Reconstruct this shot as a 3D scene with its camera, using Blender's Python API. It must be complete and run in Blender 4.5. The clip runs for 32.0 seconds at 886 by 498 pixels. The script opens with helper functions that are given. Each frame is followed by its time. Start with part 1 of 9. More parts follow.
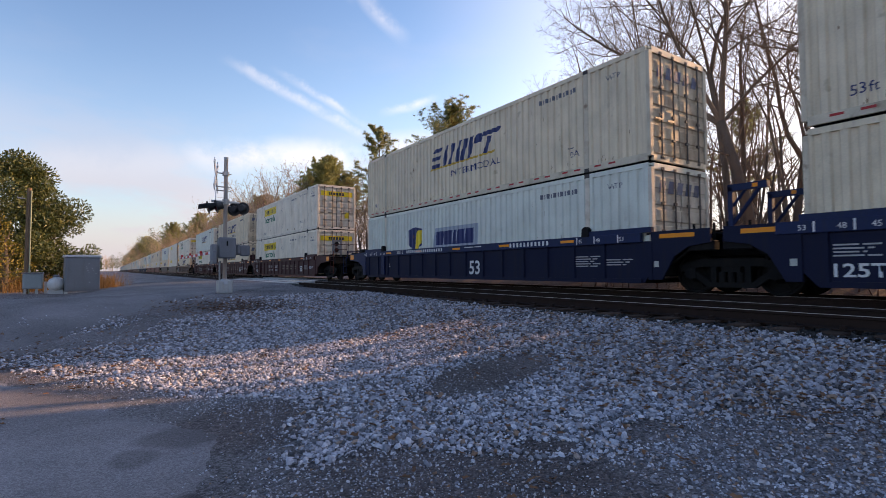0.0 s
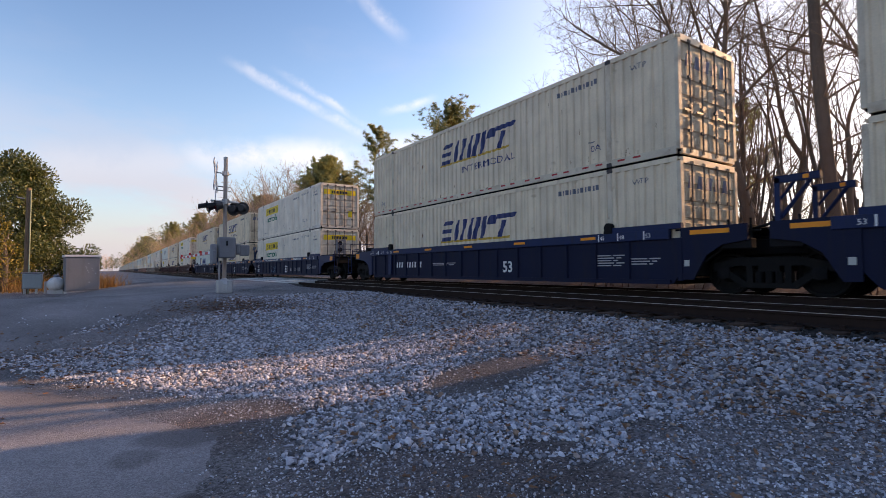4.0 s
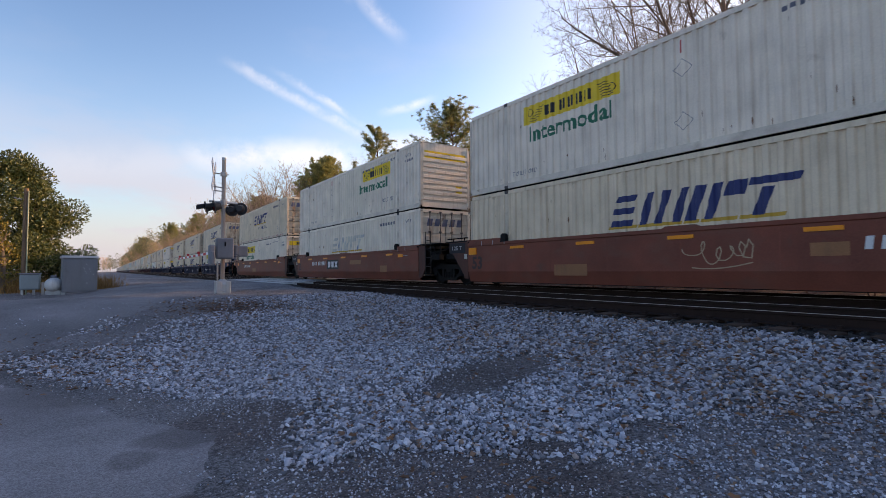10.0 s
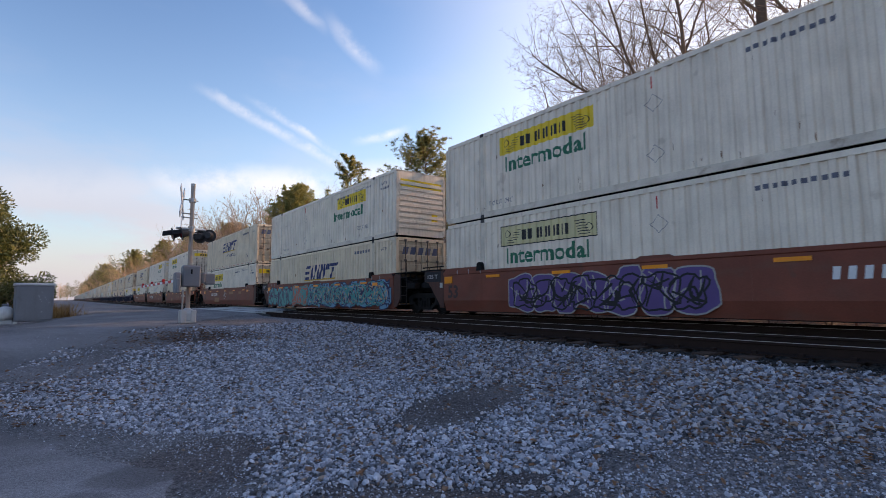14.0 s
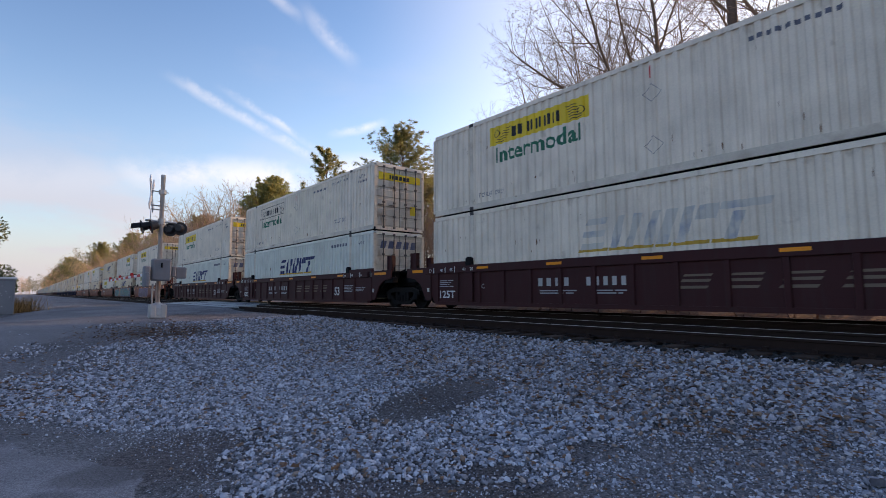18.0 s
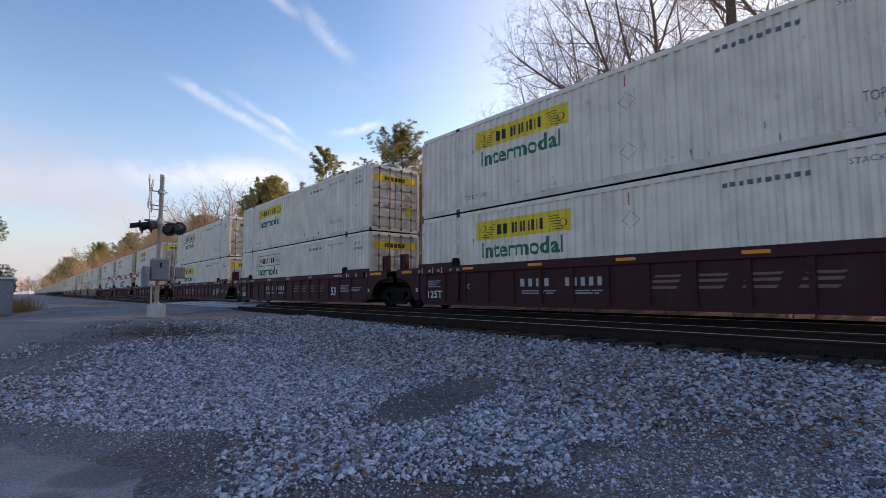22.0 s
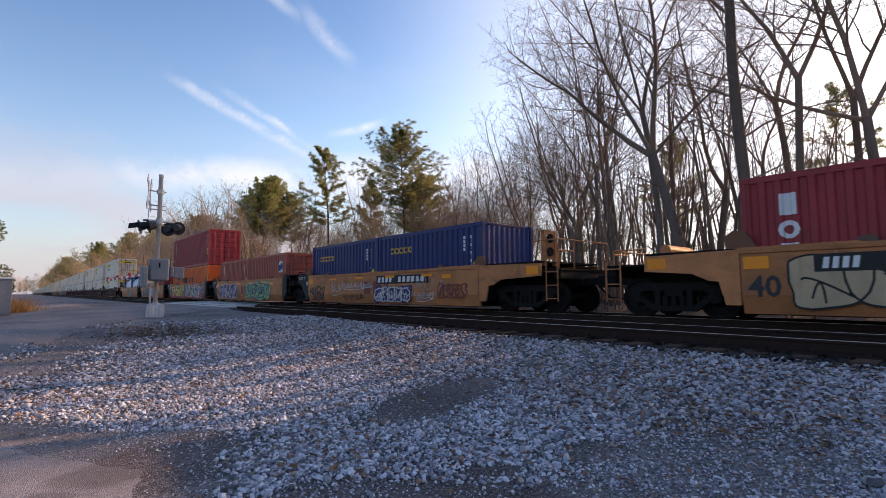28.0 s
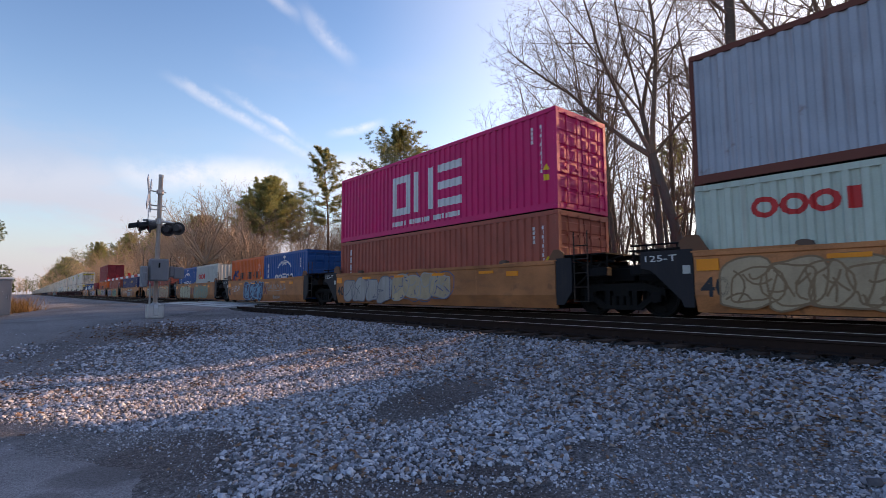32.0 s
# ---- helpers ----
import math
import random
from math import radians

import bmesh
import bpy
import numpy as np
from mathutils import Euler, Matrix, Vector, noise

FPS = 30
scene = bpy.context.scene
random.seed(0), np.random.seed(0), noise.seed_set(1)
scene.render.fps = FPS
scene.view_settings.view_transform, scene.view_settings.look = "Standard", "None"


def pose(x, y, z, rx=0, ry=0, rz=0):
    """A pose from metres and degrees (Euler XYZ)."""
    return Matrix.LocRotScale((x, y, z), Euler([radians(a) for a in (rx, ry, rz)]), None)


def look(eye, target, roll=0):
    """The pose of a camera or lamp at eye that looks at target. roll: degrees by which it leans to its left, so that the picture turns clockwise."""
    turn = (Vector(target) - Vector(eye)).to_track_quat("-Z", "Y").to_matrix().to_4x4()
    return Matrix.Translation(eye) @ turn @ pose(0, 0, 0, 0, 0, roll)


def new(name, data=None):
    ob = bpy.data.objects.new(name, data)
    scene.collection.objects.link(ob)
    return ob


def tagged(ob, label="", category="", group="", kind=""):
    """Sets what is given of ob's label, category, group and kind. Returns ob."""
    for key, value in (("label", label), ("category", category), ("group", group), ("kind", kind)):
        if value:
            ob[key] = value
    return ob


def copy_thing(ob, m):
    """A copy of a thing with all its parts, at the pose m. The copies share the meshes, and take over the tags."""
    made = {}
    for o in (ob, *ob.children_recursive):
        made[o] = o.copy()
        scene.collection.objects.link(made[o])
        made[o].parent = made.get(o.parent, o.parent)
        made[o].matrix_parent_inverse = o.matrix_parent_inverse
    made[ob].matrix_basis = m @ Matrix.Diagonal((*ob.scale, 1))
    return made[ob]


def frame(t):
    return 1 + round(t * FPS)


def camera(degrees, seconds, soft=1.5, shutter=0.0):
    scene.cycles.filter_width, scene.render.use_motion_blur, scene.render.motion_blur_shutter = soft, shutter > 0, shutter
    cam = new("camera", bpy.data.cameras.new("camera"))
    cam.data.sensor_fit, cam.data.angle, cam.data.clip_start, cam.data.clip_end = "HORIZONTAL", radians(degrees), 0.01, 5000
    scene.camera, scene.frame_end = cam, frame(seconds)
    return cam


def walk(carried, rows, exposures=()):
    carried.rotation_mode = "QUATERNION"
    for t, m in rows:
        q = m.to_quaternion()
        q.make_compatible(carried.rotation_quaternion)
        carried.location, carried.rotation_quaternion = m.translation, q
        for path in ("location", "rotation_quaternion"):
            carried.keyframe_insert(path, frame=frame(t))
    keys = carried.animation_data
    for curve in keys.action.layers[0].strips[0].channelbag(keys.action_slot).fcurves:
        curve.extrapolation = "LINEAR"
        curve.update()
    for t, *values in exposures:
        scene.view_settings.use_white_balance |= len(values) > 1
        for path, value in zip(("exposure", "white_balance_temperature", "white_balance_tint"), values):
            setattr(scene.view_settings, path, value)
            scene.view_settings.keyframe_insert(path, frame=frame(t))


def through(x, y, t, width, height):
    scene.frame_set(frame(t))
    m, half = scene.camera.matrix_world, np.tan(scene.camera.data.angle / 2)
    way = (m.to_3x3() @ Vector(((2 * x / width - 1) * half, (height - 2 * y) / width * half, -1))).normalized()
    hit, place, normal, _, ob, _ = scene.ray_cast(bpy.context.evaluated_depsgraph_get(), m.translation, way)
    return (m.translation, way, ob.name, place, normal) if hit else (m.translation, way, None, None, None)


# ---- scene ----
# The plan: the track runs along y, top of rail at z = 0, the camera stands at x = 0, y = 0.
EYE = (0.0, 0.0, 0.585)
cam = camera(83.64, 32.0, soft=0.3, shutter=0.06)
# seconds, turn from the track's direction, tilt, lean (degrees)
TURNS = [
    (0, 33.79, 2.36, -0.26),
    (3.5, 33.82, 2.32, -0.29),
    (5.5, 33.81, 2.33, -0.29),
    (8, 33.84, 2.32, -0.27),
    (9, 33.80, 2.33, -0.27),
    (9.5, 33.83, 2.32, -0.27),
    (10, 33.99, 2.40, -0.31),
    (10.5, 34.27, 2.71, -0.31),
    (11, 34.57, 3.13, -0.28),
    (11.5, 34.79, 3.57, -0.29),
    (12, 34.93, 4.23, -0.33),
    (12.5, 35.13, 4.88, -0.35),
    (13, 35.46, 5.37, -0.33),
    (13.5, 36.13, 5.72, -0.26),
    (14, 37.15, 5.72, -0.19),
    (14.5, 38.05, 5.69, -0.20),
    (16.5, 39.90, 5.44, -0.17),
    (17, 39.95, 5.33, -0.17),
    (17.5, 39.89, 5.20, -0.17),
    (18, 39.85, 5.06, -0.17),
    (18.5, 39.86, 5.06, -0.17),
    (20, 39.91, 5.07, -0.15),
    (22, 39.94, 5.06, -0.15),
    (24, 39.95, 5.06, -0.17),
    (25.5, 39.98, 5.05, -0.16),
    (27.5, 40.04, 5.05, -0.17),
    (30, 40.05, 5.06, -0.17),
    (32, 40.06, 5.06, -0.18),
]


def aimed(turn, tilt, lean):
    a, b = radians(turn), radians(tilt)
    ahead = Vector((math.sin(a) * math.cos(b), math.cos(a) * math.cos(b), math.sin(b)))
    return look(EYE, Vector(EYE) + 10 * ahead, lean)


walk(cam, [(t, aimed(a, b, c)) for t, a, b, c in TURNS], exposures=[(0, 0.20, 7250, 18), (10, 0.19, 7200, 17.5), (14.5, 0.16, 7150, 17), (32, 0.10, 7000, 17)])

# ---- sky and sun ----
SUN_TURN, SUN_HIGH = 97.5, 19.5          # degrees from +y towards +x; above the horizon
world = bpy.data.worlds.new("world")
scene.world = world
world.use_nodes = True
wt = world.node_tree
wt.nodes.clear()


def wnode(kind, **kw):
    n = wt.nodes.new(kind)
    for k, v in kw.items():
        n.inputs[k].default_value = v
    return n


wout = wnode("ShaderNodeOutputWorld")
wback = wnode("ShaderNodeBackground")
sky = wt.nodes.new("ShaderNodeTexSky")
sky.sky_type = "NISHITA"
sky.sun_disc = False
sky.sun_elevation = radians(SUN_HIGH)
sky.sun_rotation = radians(SUN_TURN)
sky.air_density, sky.dust_density, sky.ozone_density = 1.15, 1.2, 3.4
coord = wt.nodes.new("ShaderNodeTexCoord")
# thin high cloud: a soft veil low over the horizon and two streaks of cirrus
sepw = wt.nodes.new("ShaderNodeSeparateXYZ")
wt.links.new(coord.outputs["Generated"], sepw.inputs[0])


def wmath(op, a, b=None, c=None):
    n = wt.nodes.new("ShaderNodeMath")
    n.operation = op
    for i, v in enumerate((a, b, c)):
        if v is None:
            continue
        if isinstance(v, (int, float)):
            n.inputs[i].default_value = v
        else:
            wt.links.new(v, n.inputs[i])
    return n.outputs[0]


def wrange(v, a, b, lo=0.0, hi=1.0):
    n = wt.nodes.new("ShaderNodeMapRange")
    n.interpolation_type = "SMOOTHSTEP"
    wt.links.new(v, n.inputs["Value"])
    for k, x in (("From Min", a), ("From Max", b), ("To Min", lo), ("To Max", hi)):
        n.inputs[k].default_value = x
    return n.outputs[0]


def wdot(v):
    n = wt.nodes.new("ShaderNodeVectorMath")
    n.operation = "DOT_PRODUCT"
    wt.links.new(coord.outputs["Generated"], n.inputs[0])
    n.inputs[1].default_value = v
    return n.outputs["Value"]


def heading(turn, tilt):
    a, b = radians(turn), radians(tilt)
    return Vector((math.sin(a) * math.cos(b), math.cos(a) * math.cos(b), math.sin(b)))


def wnoise(scale, stretch, detail=7.0, rough=0.6):
    mp = wt.nodes.new("ShaderNodeMapping")
    mp.inputs["Scale"].default_value = stretch
    wt.links.new(coord.outputs["Generated"], mp.inputs["Vector"])
    n = wnode("ShaderNodeTexNoise", Scale=scale, Detail=detail, Roughness=rough)
    wt.links.new(mp.outputs[0], n.inputs["Vector"])
    return n.outputs["Fac"]


grainy = wnoise(9.0, (1, 1, 1), 8.0, 0.62)
broad = wnoise(3.2, (1, 1, 2.6), 7.0, 0.55)
mask = None
STREAKS = (
    ((11.6, 20.9), (25.6, 14.9), 0.015, 0.50), ((16.6, 20.6), (26.4, 15.6), 0.011, 0.46),      # two contrail-like streaks
    ((24.6, 28.9), (27.9, 26.4), 0.022, 0.40), ((19.0, 31.2), (21.5, 29.8), 0.016, 0.35),      # wisps high up
    ((28.7, 18.1), (31.0, 18.7), 0.013, 0.80),                                                # a small bright puff
    ((7.0, 11.6), (27.0, 12.6), 0.045, 0.62), ((24.0, 12.6), (46.0, 13.6), 0.055, 0.55), ((-6.0, 9.5), (8.0, 11.0), 0.050, 0.15),
)
for (t0, h0), (t1, h1), wide, strong in STREAKS:
    a, b = heading(t0, h0), heading(t1, h1)
    across = a.cross(b).normalized()
    along = (b - a).normalized()
    ya, yb = a.dot(along), b.dot(along)
    shift = wmath("MULTIPLY_ADD", grainy, 0.04, -0.02)
    dist = wmath("ABSOLUTE", wmath("ADD", wdot(across), shift))
    m = wmath("MULTIPLY", wrange(dist, wide, 0.0), wrange(wdot(along), ya - 0.05, ya + 0.05))
    m = wmath("MULTIPLY", m, wrange(wdot(along), yb + 0.05, yb - 0.03))
    m = wmath("MULTIPLY", m, wrange(grainy, 0.34, 0.60, 0.12 * strong, strong))
    mask = m if mask is None else wmath("MAXIMUM", mask, m)
veil = wmath("MULTIPLY", wrange(sepw.outputs["Z"], 0.36, 0.04, 0.0, 0.95), wrange(broad, 0.40, 0.62, 0.25, 1.0))
wisps = wmath("MULTIPLY", wrange(broad, 0.52, 0.8), 0.10)
# haze that brightens towards the sun
haze = wmath("MULTIPLY", wrange(wdot(heading(SUN_TURN, SUN_HIGH)), 0.45, 1.0), 0.62)
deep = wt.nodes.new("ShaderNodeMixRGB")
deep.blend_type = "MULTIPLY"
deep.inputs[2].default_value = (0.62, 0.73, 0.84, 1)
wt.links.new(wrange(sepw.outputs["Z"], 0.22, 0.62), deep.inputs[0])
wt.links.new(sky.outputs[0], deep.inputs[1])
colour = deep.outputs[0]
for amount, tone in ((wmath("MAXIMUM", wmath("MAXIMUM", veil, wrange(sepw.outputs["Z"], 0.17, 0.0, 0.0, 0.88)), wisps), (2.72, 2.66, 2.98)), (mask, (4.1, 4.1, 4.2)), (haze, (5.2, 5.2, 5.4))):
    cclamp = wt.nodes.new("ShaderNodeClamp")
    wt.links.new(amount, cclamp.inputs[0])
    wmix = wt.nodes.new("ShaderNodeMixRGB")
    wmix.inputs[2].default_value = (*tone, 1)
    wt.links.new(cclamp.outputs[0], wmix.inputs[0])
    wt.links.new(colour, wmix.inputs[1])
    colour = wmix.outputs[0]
# the sky deepens away from the sun
away = wt.nodes.new("ShaderNodeMixRGB")
away.blend_type = "MULTIPLY"
away.inputs[2].default_value = (0.82, 0.84, 0.87, 1)
wt.links.new(wrange(wdot(heading(SUN_TURN, SUN_HIGH)), 0.50, -0.15), away.inputs[0])
wt.links.new(wmix.outputs[0], away.inputs[1])
wt.links.new(away.outputs[0], wback.inputs[0])
wback.inputs["Strength"].default_value = 0.275
wt.links.new(wback.outputs[0], wout.inputs[0])

sun_data = bpy.data.lights.new("sun", "SUN")
sun_data.energy, sun_data.angle, sun_data.color = 7.0, radians(0.55), (1.0, 0.62, 0.335)
sun = new("sun", sun_data)
toward = Vector((math.sin(radians(SUN_TURN)) * math.cos(radians(SUN_HIGH)), math.cos(radians(SUN_TURN)) * math.cos(radians(SUN_HIGH)), math.sin(radians(SUN_HIGH))))
sun.matrix_world = look(toward * 60, (0, 0, 0))

# ---- materials ----
MATS = {}


def mat(name, col, rough=0.6, metal=0.0, var=0.12, scale=1.2, fine=30.0, bump=0.15, streak=0.0, dirt=(0.12, 0.08, 0.05), spots=0.0, rnd=0.0, spread=(7.0, 7.0, 0.7), spec=0.3):
    """A worn surface: broad and fine variation of colour, fine relief, and runs and spots of dirt or rust."""
    if name in MATS:
        return MATS[name]
    m = bpy.data.materials.new(name)
    m.use_nodes = True
    t = m.node_tree
    n, l = t.nodes, t.links
    b = n["Principled BSDF"]
    b.inputs["Metallic"].default_value = metal
    b.inputs["Specular IOR Level"].default_value = spec
    tc = n.new("ShaderNodeTexCoord")
    oi = n.new("ShaderNodeObjectInfo")
    off = n.new("ShaderNodeVectorMath")
    off.operation = "MULTIPLY_ADD"
    cx = n.new("ShaderNodeCombineXYZ")
    for i in range(3):
        l.new(oi.outputs["Random"], cx.inputs[i])
    l.new(cx.outputs[0], off.inputs[0])
    off.inputs[1].default_value = (31, 17, 0)
    l.new(tc.outputs["Object"], off.inputs[2])

    def noisy(sc, det, vec):
        x = n.new("ShaderNodeTexNoise")
        x.inputs["Scale"].default_value, x.inputs["Detail"].default_value = sc, det
        l.new(vec, x.inputs["Vector"])
        return x

    n1, n2 = noisy(scale, 6, off.outputs[0]), noisy(fine, 4, off.outputs[0])
    add = n.new("ShaderNodeMath")
    add.operation = "MULTIPLY_ADD"
    add.inputs[1].default_value = 0.45
    l.new(n2.outputs["Fac"], add.inputs[0])
    l.new(n1.outputs["Fac"], add.inputs[2])
    rp = n.new("ShaderNodeValToRGB")
    rp.color_ramp.elements[0].position, rp.color_ramp.elements[1].position = 0.45, 1.0
    rp.color_ramp.elements[0].color = (*[max(0, c * (1 - var)) for c in col], 1)
    rp.color_ramp.elements[1].color = (*[min(1, c * (1 + var)) for c in col], 1)
    l.new(add.outputs[0], rp.inputs[0])
    colour = rp.outputs[0]
    if rnd:
        hs = n.new("ShaderNodeHueSaturation")
        mr = n.new("ShaderNodeMapRange")
        mr.inputs["To Min"].default_value, mr.inputs["To Max"].default_value = 1 - rnd, 1 + rnd
        l.new(oi.outputs["Random"], mr.inputs["Value"])
        l.new(mr.outputs[0], hs.inputs["Value"])
        l.new(colour, hs.inputs["Color"])
        colour = hs.outputs[0]
    if streak:
        mp = n.new("ShaderNodeMapping")
        mp.inputs["Scale"].default_value = spread
        l.new(off.outputs[0], mp.inputs["Vector"])
        n3 = noisy(1.0, 5, mp.outputs[0])
        r3 = n.new("ShaderNodeMapRange")
        r3.inputs["From Min"].default_value, r3.inputs["From Max"].default_value = 0.52, 0.78
        r3.inputs["To Max"].default_value = streak
        l.new(n3.outputs["Fac"], r3.inputs["Value"])
        mx = n.new("ShaderNodeMixRGB")
        mx.inputs[2].default_value = (*dirt, 1)
        l.new(r3.outputs[0], mx.inputs[0])
        l.new(colour, mx.inputs[1])
        colour = mx.outputs[0]
    if spots:
        n4 = noisy(2.3, 9, off.outputs[0])
        r4 = n.new("ShaderNodeMapRange")
        r4.inputs["From Min"].default_value, r4.inputs["From Max"].default_value = 0.66, 0.72
        r4.inputs["To Max"].default_value = spots
        l.new(n4.outputs["Fac"], r4.inputs["Value"])
        mx = n.new("ShaderNodeMixRGB")
        mx.inputs[2].default_value = (*[c * 0.8 for c in dirt], 1)
        l.new(r4.outputs[0], mx.inputs[0])
        l.new(colour, mx.inputs[1])
        colour = mx.outputs[0]
    l.new(colour, b.inputs["Base Color"])
    rr = n.new("ShaderNodeMapRange")
    rr.inputs["To Min"].default_value, rr.inputs["To Max"].default_value = max(0.05, rough - 0.12), min(1, rough + 0.12)
    l.new(n1.outputs["Fac"], rr.inputs["Value"])
    l.new(rr.outputs[0], b.inputs["Roughness"])
    if bump:
        bp = n.new("ShaderNodeBump")
        bp.inputs["Strength"].default_value, bp.inputs["Distance"].default_value = bump, 0.02
        l.new(n2.outputs["Fac"], bp.inputs["Height"])
        l.new(bp.outputs[0], b.inputs["Normal"])
    MATS[name] = m
    return m


RUST = (0.16, 0.07, 0.035)
CREAMDOOR = mat("stained cream door paint", (0.52, 0.43, 0.31), 0.6, var=0.35, streak=0.9, dirt=(0.20, 0.085, 0.04), spots=0.9, bump=0.05, spread=(3, 3, 1.1))
WHITEDOOR = mat("stained white door paint", (0.58, 0.52, 0.43), 0.6, var=0.3, streak=0.8, dirt=(0.24, 0.13, 0.07), spots=0.7, bump=0.05, spread=(3, 3, 1.0))
CREAMRAIL = mat("dirty cream rail paint", (0.60, 0.51, 0.385), 0.6, var=0.2, streak=0.6, dirt=(0.24, 0.13, 0.075), spots=0.7, bump=0.05, spread=(2.5, 2.5, 2.5))
WHITERAIL = mat("dirty white rail paint", (0.66, 0.585, 0.48), 0.6, var=0.2, streak=0.5, dirt=(0.28, 0.17, 0.10), spots=0.6, bump=0.05, spread=(2.5, 2.5, 2.5))
CREAM = mat("cream container paint", (0.73, 0.605, 0.44), 0.5, var=0.17, streak=0.48, dirt=(0.36, 0.245, 0.14), spots=0.4, bump=0.04, spread=(9, 9, 0.5))
WHITE = mat("white container paint", (0.79, 0.695, 0.57), 0.48, var=0.16, streak=0.42, dirt=(0.42, 0.325, 0.23), spots=0.3, bump=0.04, spread=(9, 9, 0.5))
PALE = mat("pale blue container paint", (0.66, 0.675, 0.60), 0.48, var=0.14, streak=0.30, dirt=(0.36, 0.33, 0.27), spots=0.2, bump=0.04, spread=(9, 9, 0.5))
MAROON = mat("maroon container paint", (0.30, 0.034, 0.040), 0.55, var=0.2, streak=0.3, dirt=(0.12, 0.055, 0.05), spots=0.25, bump=0.05)
BROWN = mat("rust brown container paint", (0.36, 0.088, 0.058), 0.55, var=0.2, streak=0.3, dirt=(0.17, 0.08, 0.06), spots=0.25, bump=0.05)
ORANGE = mat("orange container paint", (0.68, 0.125, 0.022), 0.55, var=0.18, streak=0.3, dirt=(0.36, 0.12, 0.05), spots=0.2, bump=0.05)
BLUE = mat("blue container paint", (0.004, 0.078, 0.27), 0.5, var=0.15, streak=0.2, dirt=(0.03, 0.06, 0.12), spots=0.15, bump=0.05)
NAVYBOX = mat("dark blue container paint", (0.010, 0.024, 0.115), 0.45, var=0.2, streak=0.25, dirt=(0.03, 0.03, 0.06), spots=0.2, bump=0.05)
MAGENTA = mat("magenta container paint", (0.60, 0.010, 0.125), 0.5, streak=0.10, dirt=(0.25, 0.03, 0.1), bump=0.05)
GREY = mat("grey container paint", (0.47, 0.48, 0.45), 0.5, streak=0.45, dirt=(0.22, 0.13, 0.08), spots=0.45, bump=0.05, spread=(9, 9, 0.5))
GREYBLUE = mat("grey blue container paint", (0.36, 0.40, 0.46), 0.5, streak=0.5, dirt=(0.24, 0.12, 0.07), spots=0.5, bump=0.05, spread=(9, 9, 0.4))
MINT = mat("grey green container paint", (0.47, 0.54, 0.46), 0.5, streak=0.4, dirt=(0.24, 0.14, 0.08), spots=0.35, bump=0.05, spread=(9, 9, 0.5))
TANKWHITE = mat("white tank cladding", (0.62, 0.68, 0.74), 0.42, streak=0.25, dirt=(0.35, 0.33, 0.3), bump=0.03)
TANKYELLOW = mat("ochre tank cladding", (0.72, 0.32, 0.06), 0.45, streak=0.3, dirt=(0.35, 0.22, 0.10), bump=0.03)
FRAMEBLUE = mat("blue tank frame paint", (0.02, 0.07, 0.22), 0.7, streak=0.2, dirt=(0.03, 0.05, 0.10), spec=0.15)
WALKGREY = mat("weathered walkway plate", (0.17, 0.155, 0.14), 0.75, streak=0.4, dirt=(0.10, 0.07, 0.05))
CARBLUE = mat("dark blue car paint", (0.008, 0.018, 0.066), 0.6, var=0.25, streak=0.45, dirt=(0.020, 0.019, 0.022), spots=0.35, spec=0.25)
CARNAVY = mat("navy car paint", (0.007, 0.010, 0.032), 0.7, streak=0.45, dirt=(0.018, 0.017, 0.019), spots=0.3, spec=0.2)
CARBROWN = mat("red brown car paint", (0.19, 0.056, 0.035), 0.6, var=0.25, streak=0.5, dirt=(0.16, 0.085, 0.06), spots=0.5, spec=0.25, spread=(1.2, 1.2, 3.0))
CARMAROON = mat("dark maroon car paint", (0.050, 0.014, 0.015), 0.65, streak=0.4, dirt=(0.05, 0.034, 0.03), spots=0.25, spec=0.2)
CARTAN = mat("ochre car paint", (0.45, 0.178, 0.070), 0.6, var=0.30, streak=0.75, dirt=(0.17, 0.085, 0.05), spots=0.5, spec=0.2, rnd=0.16, spread=(1.5, 1.5, 3.5))
CARDUSK = mat("dull brown car paint", (0.12, 0.075, 0.055), 0.6, spec=0.25, streak=0.4, dirt=(0.17, 0.13, 0.1), spots=0.25)
BLACK = mat("black underframe", (0.012, 0.0115, 0.0125), 0.85, var=0.3, streak=0.45, dirt=(0.03, 0.025, 0.022), spots=0.3, spec=0.12)
GRIME = mat("oily black steel", (0.0085, 0.008, 0.008), 0.75, var=0.3, streak=0.4, dirt=(0.022, 0.018, 0.015), spots=0.3, spec=0.15)
STEEL = mat("galvanised steel", (0.42, 0.43, 0.44), 0.45, 0.6, streak=0.2)
RAILTOP = mat("polished rail", (0.34, 0.33, 0.33), 0.42, 0.9, streak=0.1)
RAILSIDE = mat("rusty rail", (0.030, 0.019, 0.016), 0.9, 0.0, streak=0.3, dirt=(0.05, 0.03, 0.024), spec=0.1)
NAVY = mat("navy lettering", (0.022, 0.035, 0.13), 0.5, streak=0.2, dirt=(0.2, 0.2, 0.24))
NAVYFADED = mat("faded lettering", (0.60, 0.56, 0.49), 0.55, streak=0.9, dirt=(0.13, 0.20, 0.36), spread=(2.2, 2.2, 2.2))
GOLD = mat("gold lettering", (0.55, 0.33, 0.04), 0.5, streak=0.2, dirt=(0.4, 0.3, 0.2))
GREEN = mat("green lettering", (0.018, 0.15, 0.085), 0.5)
YELLOW = mat("yellow panel", (0.80, 0.56, 0.03), 0.45, streak=0.12, dirt=(0.5, 0.36, 0.08))
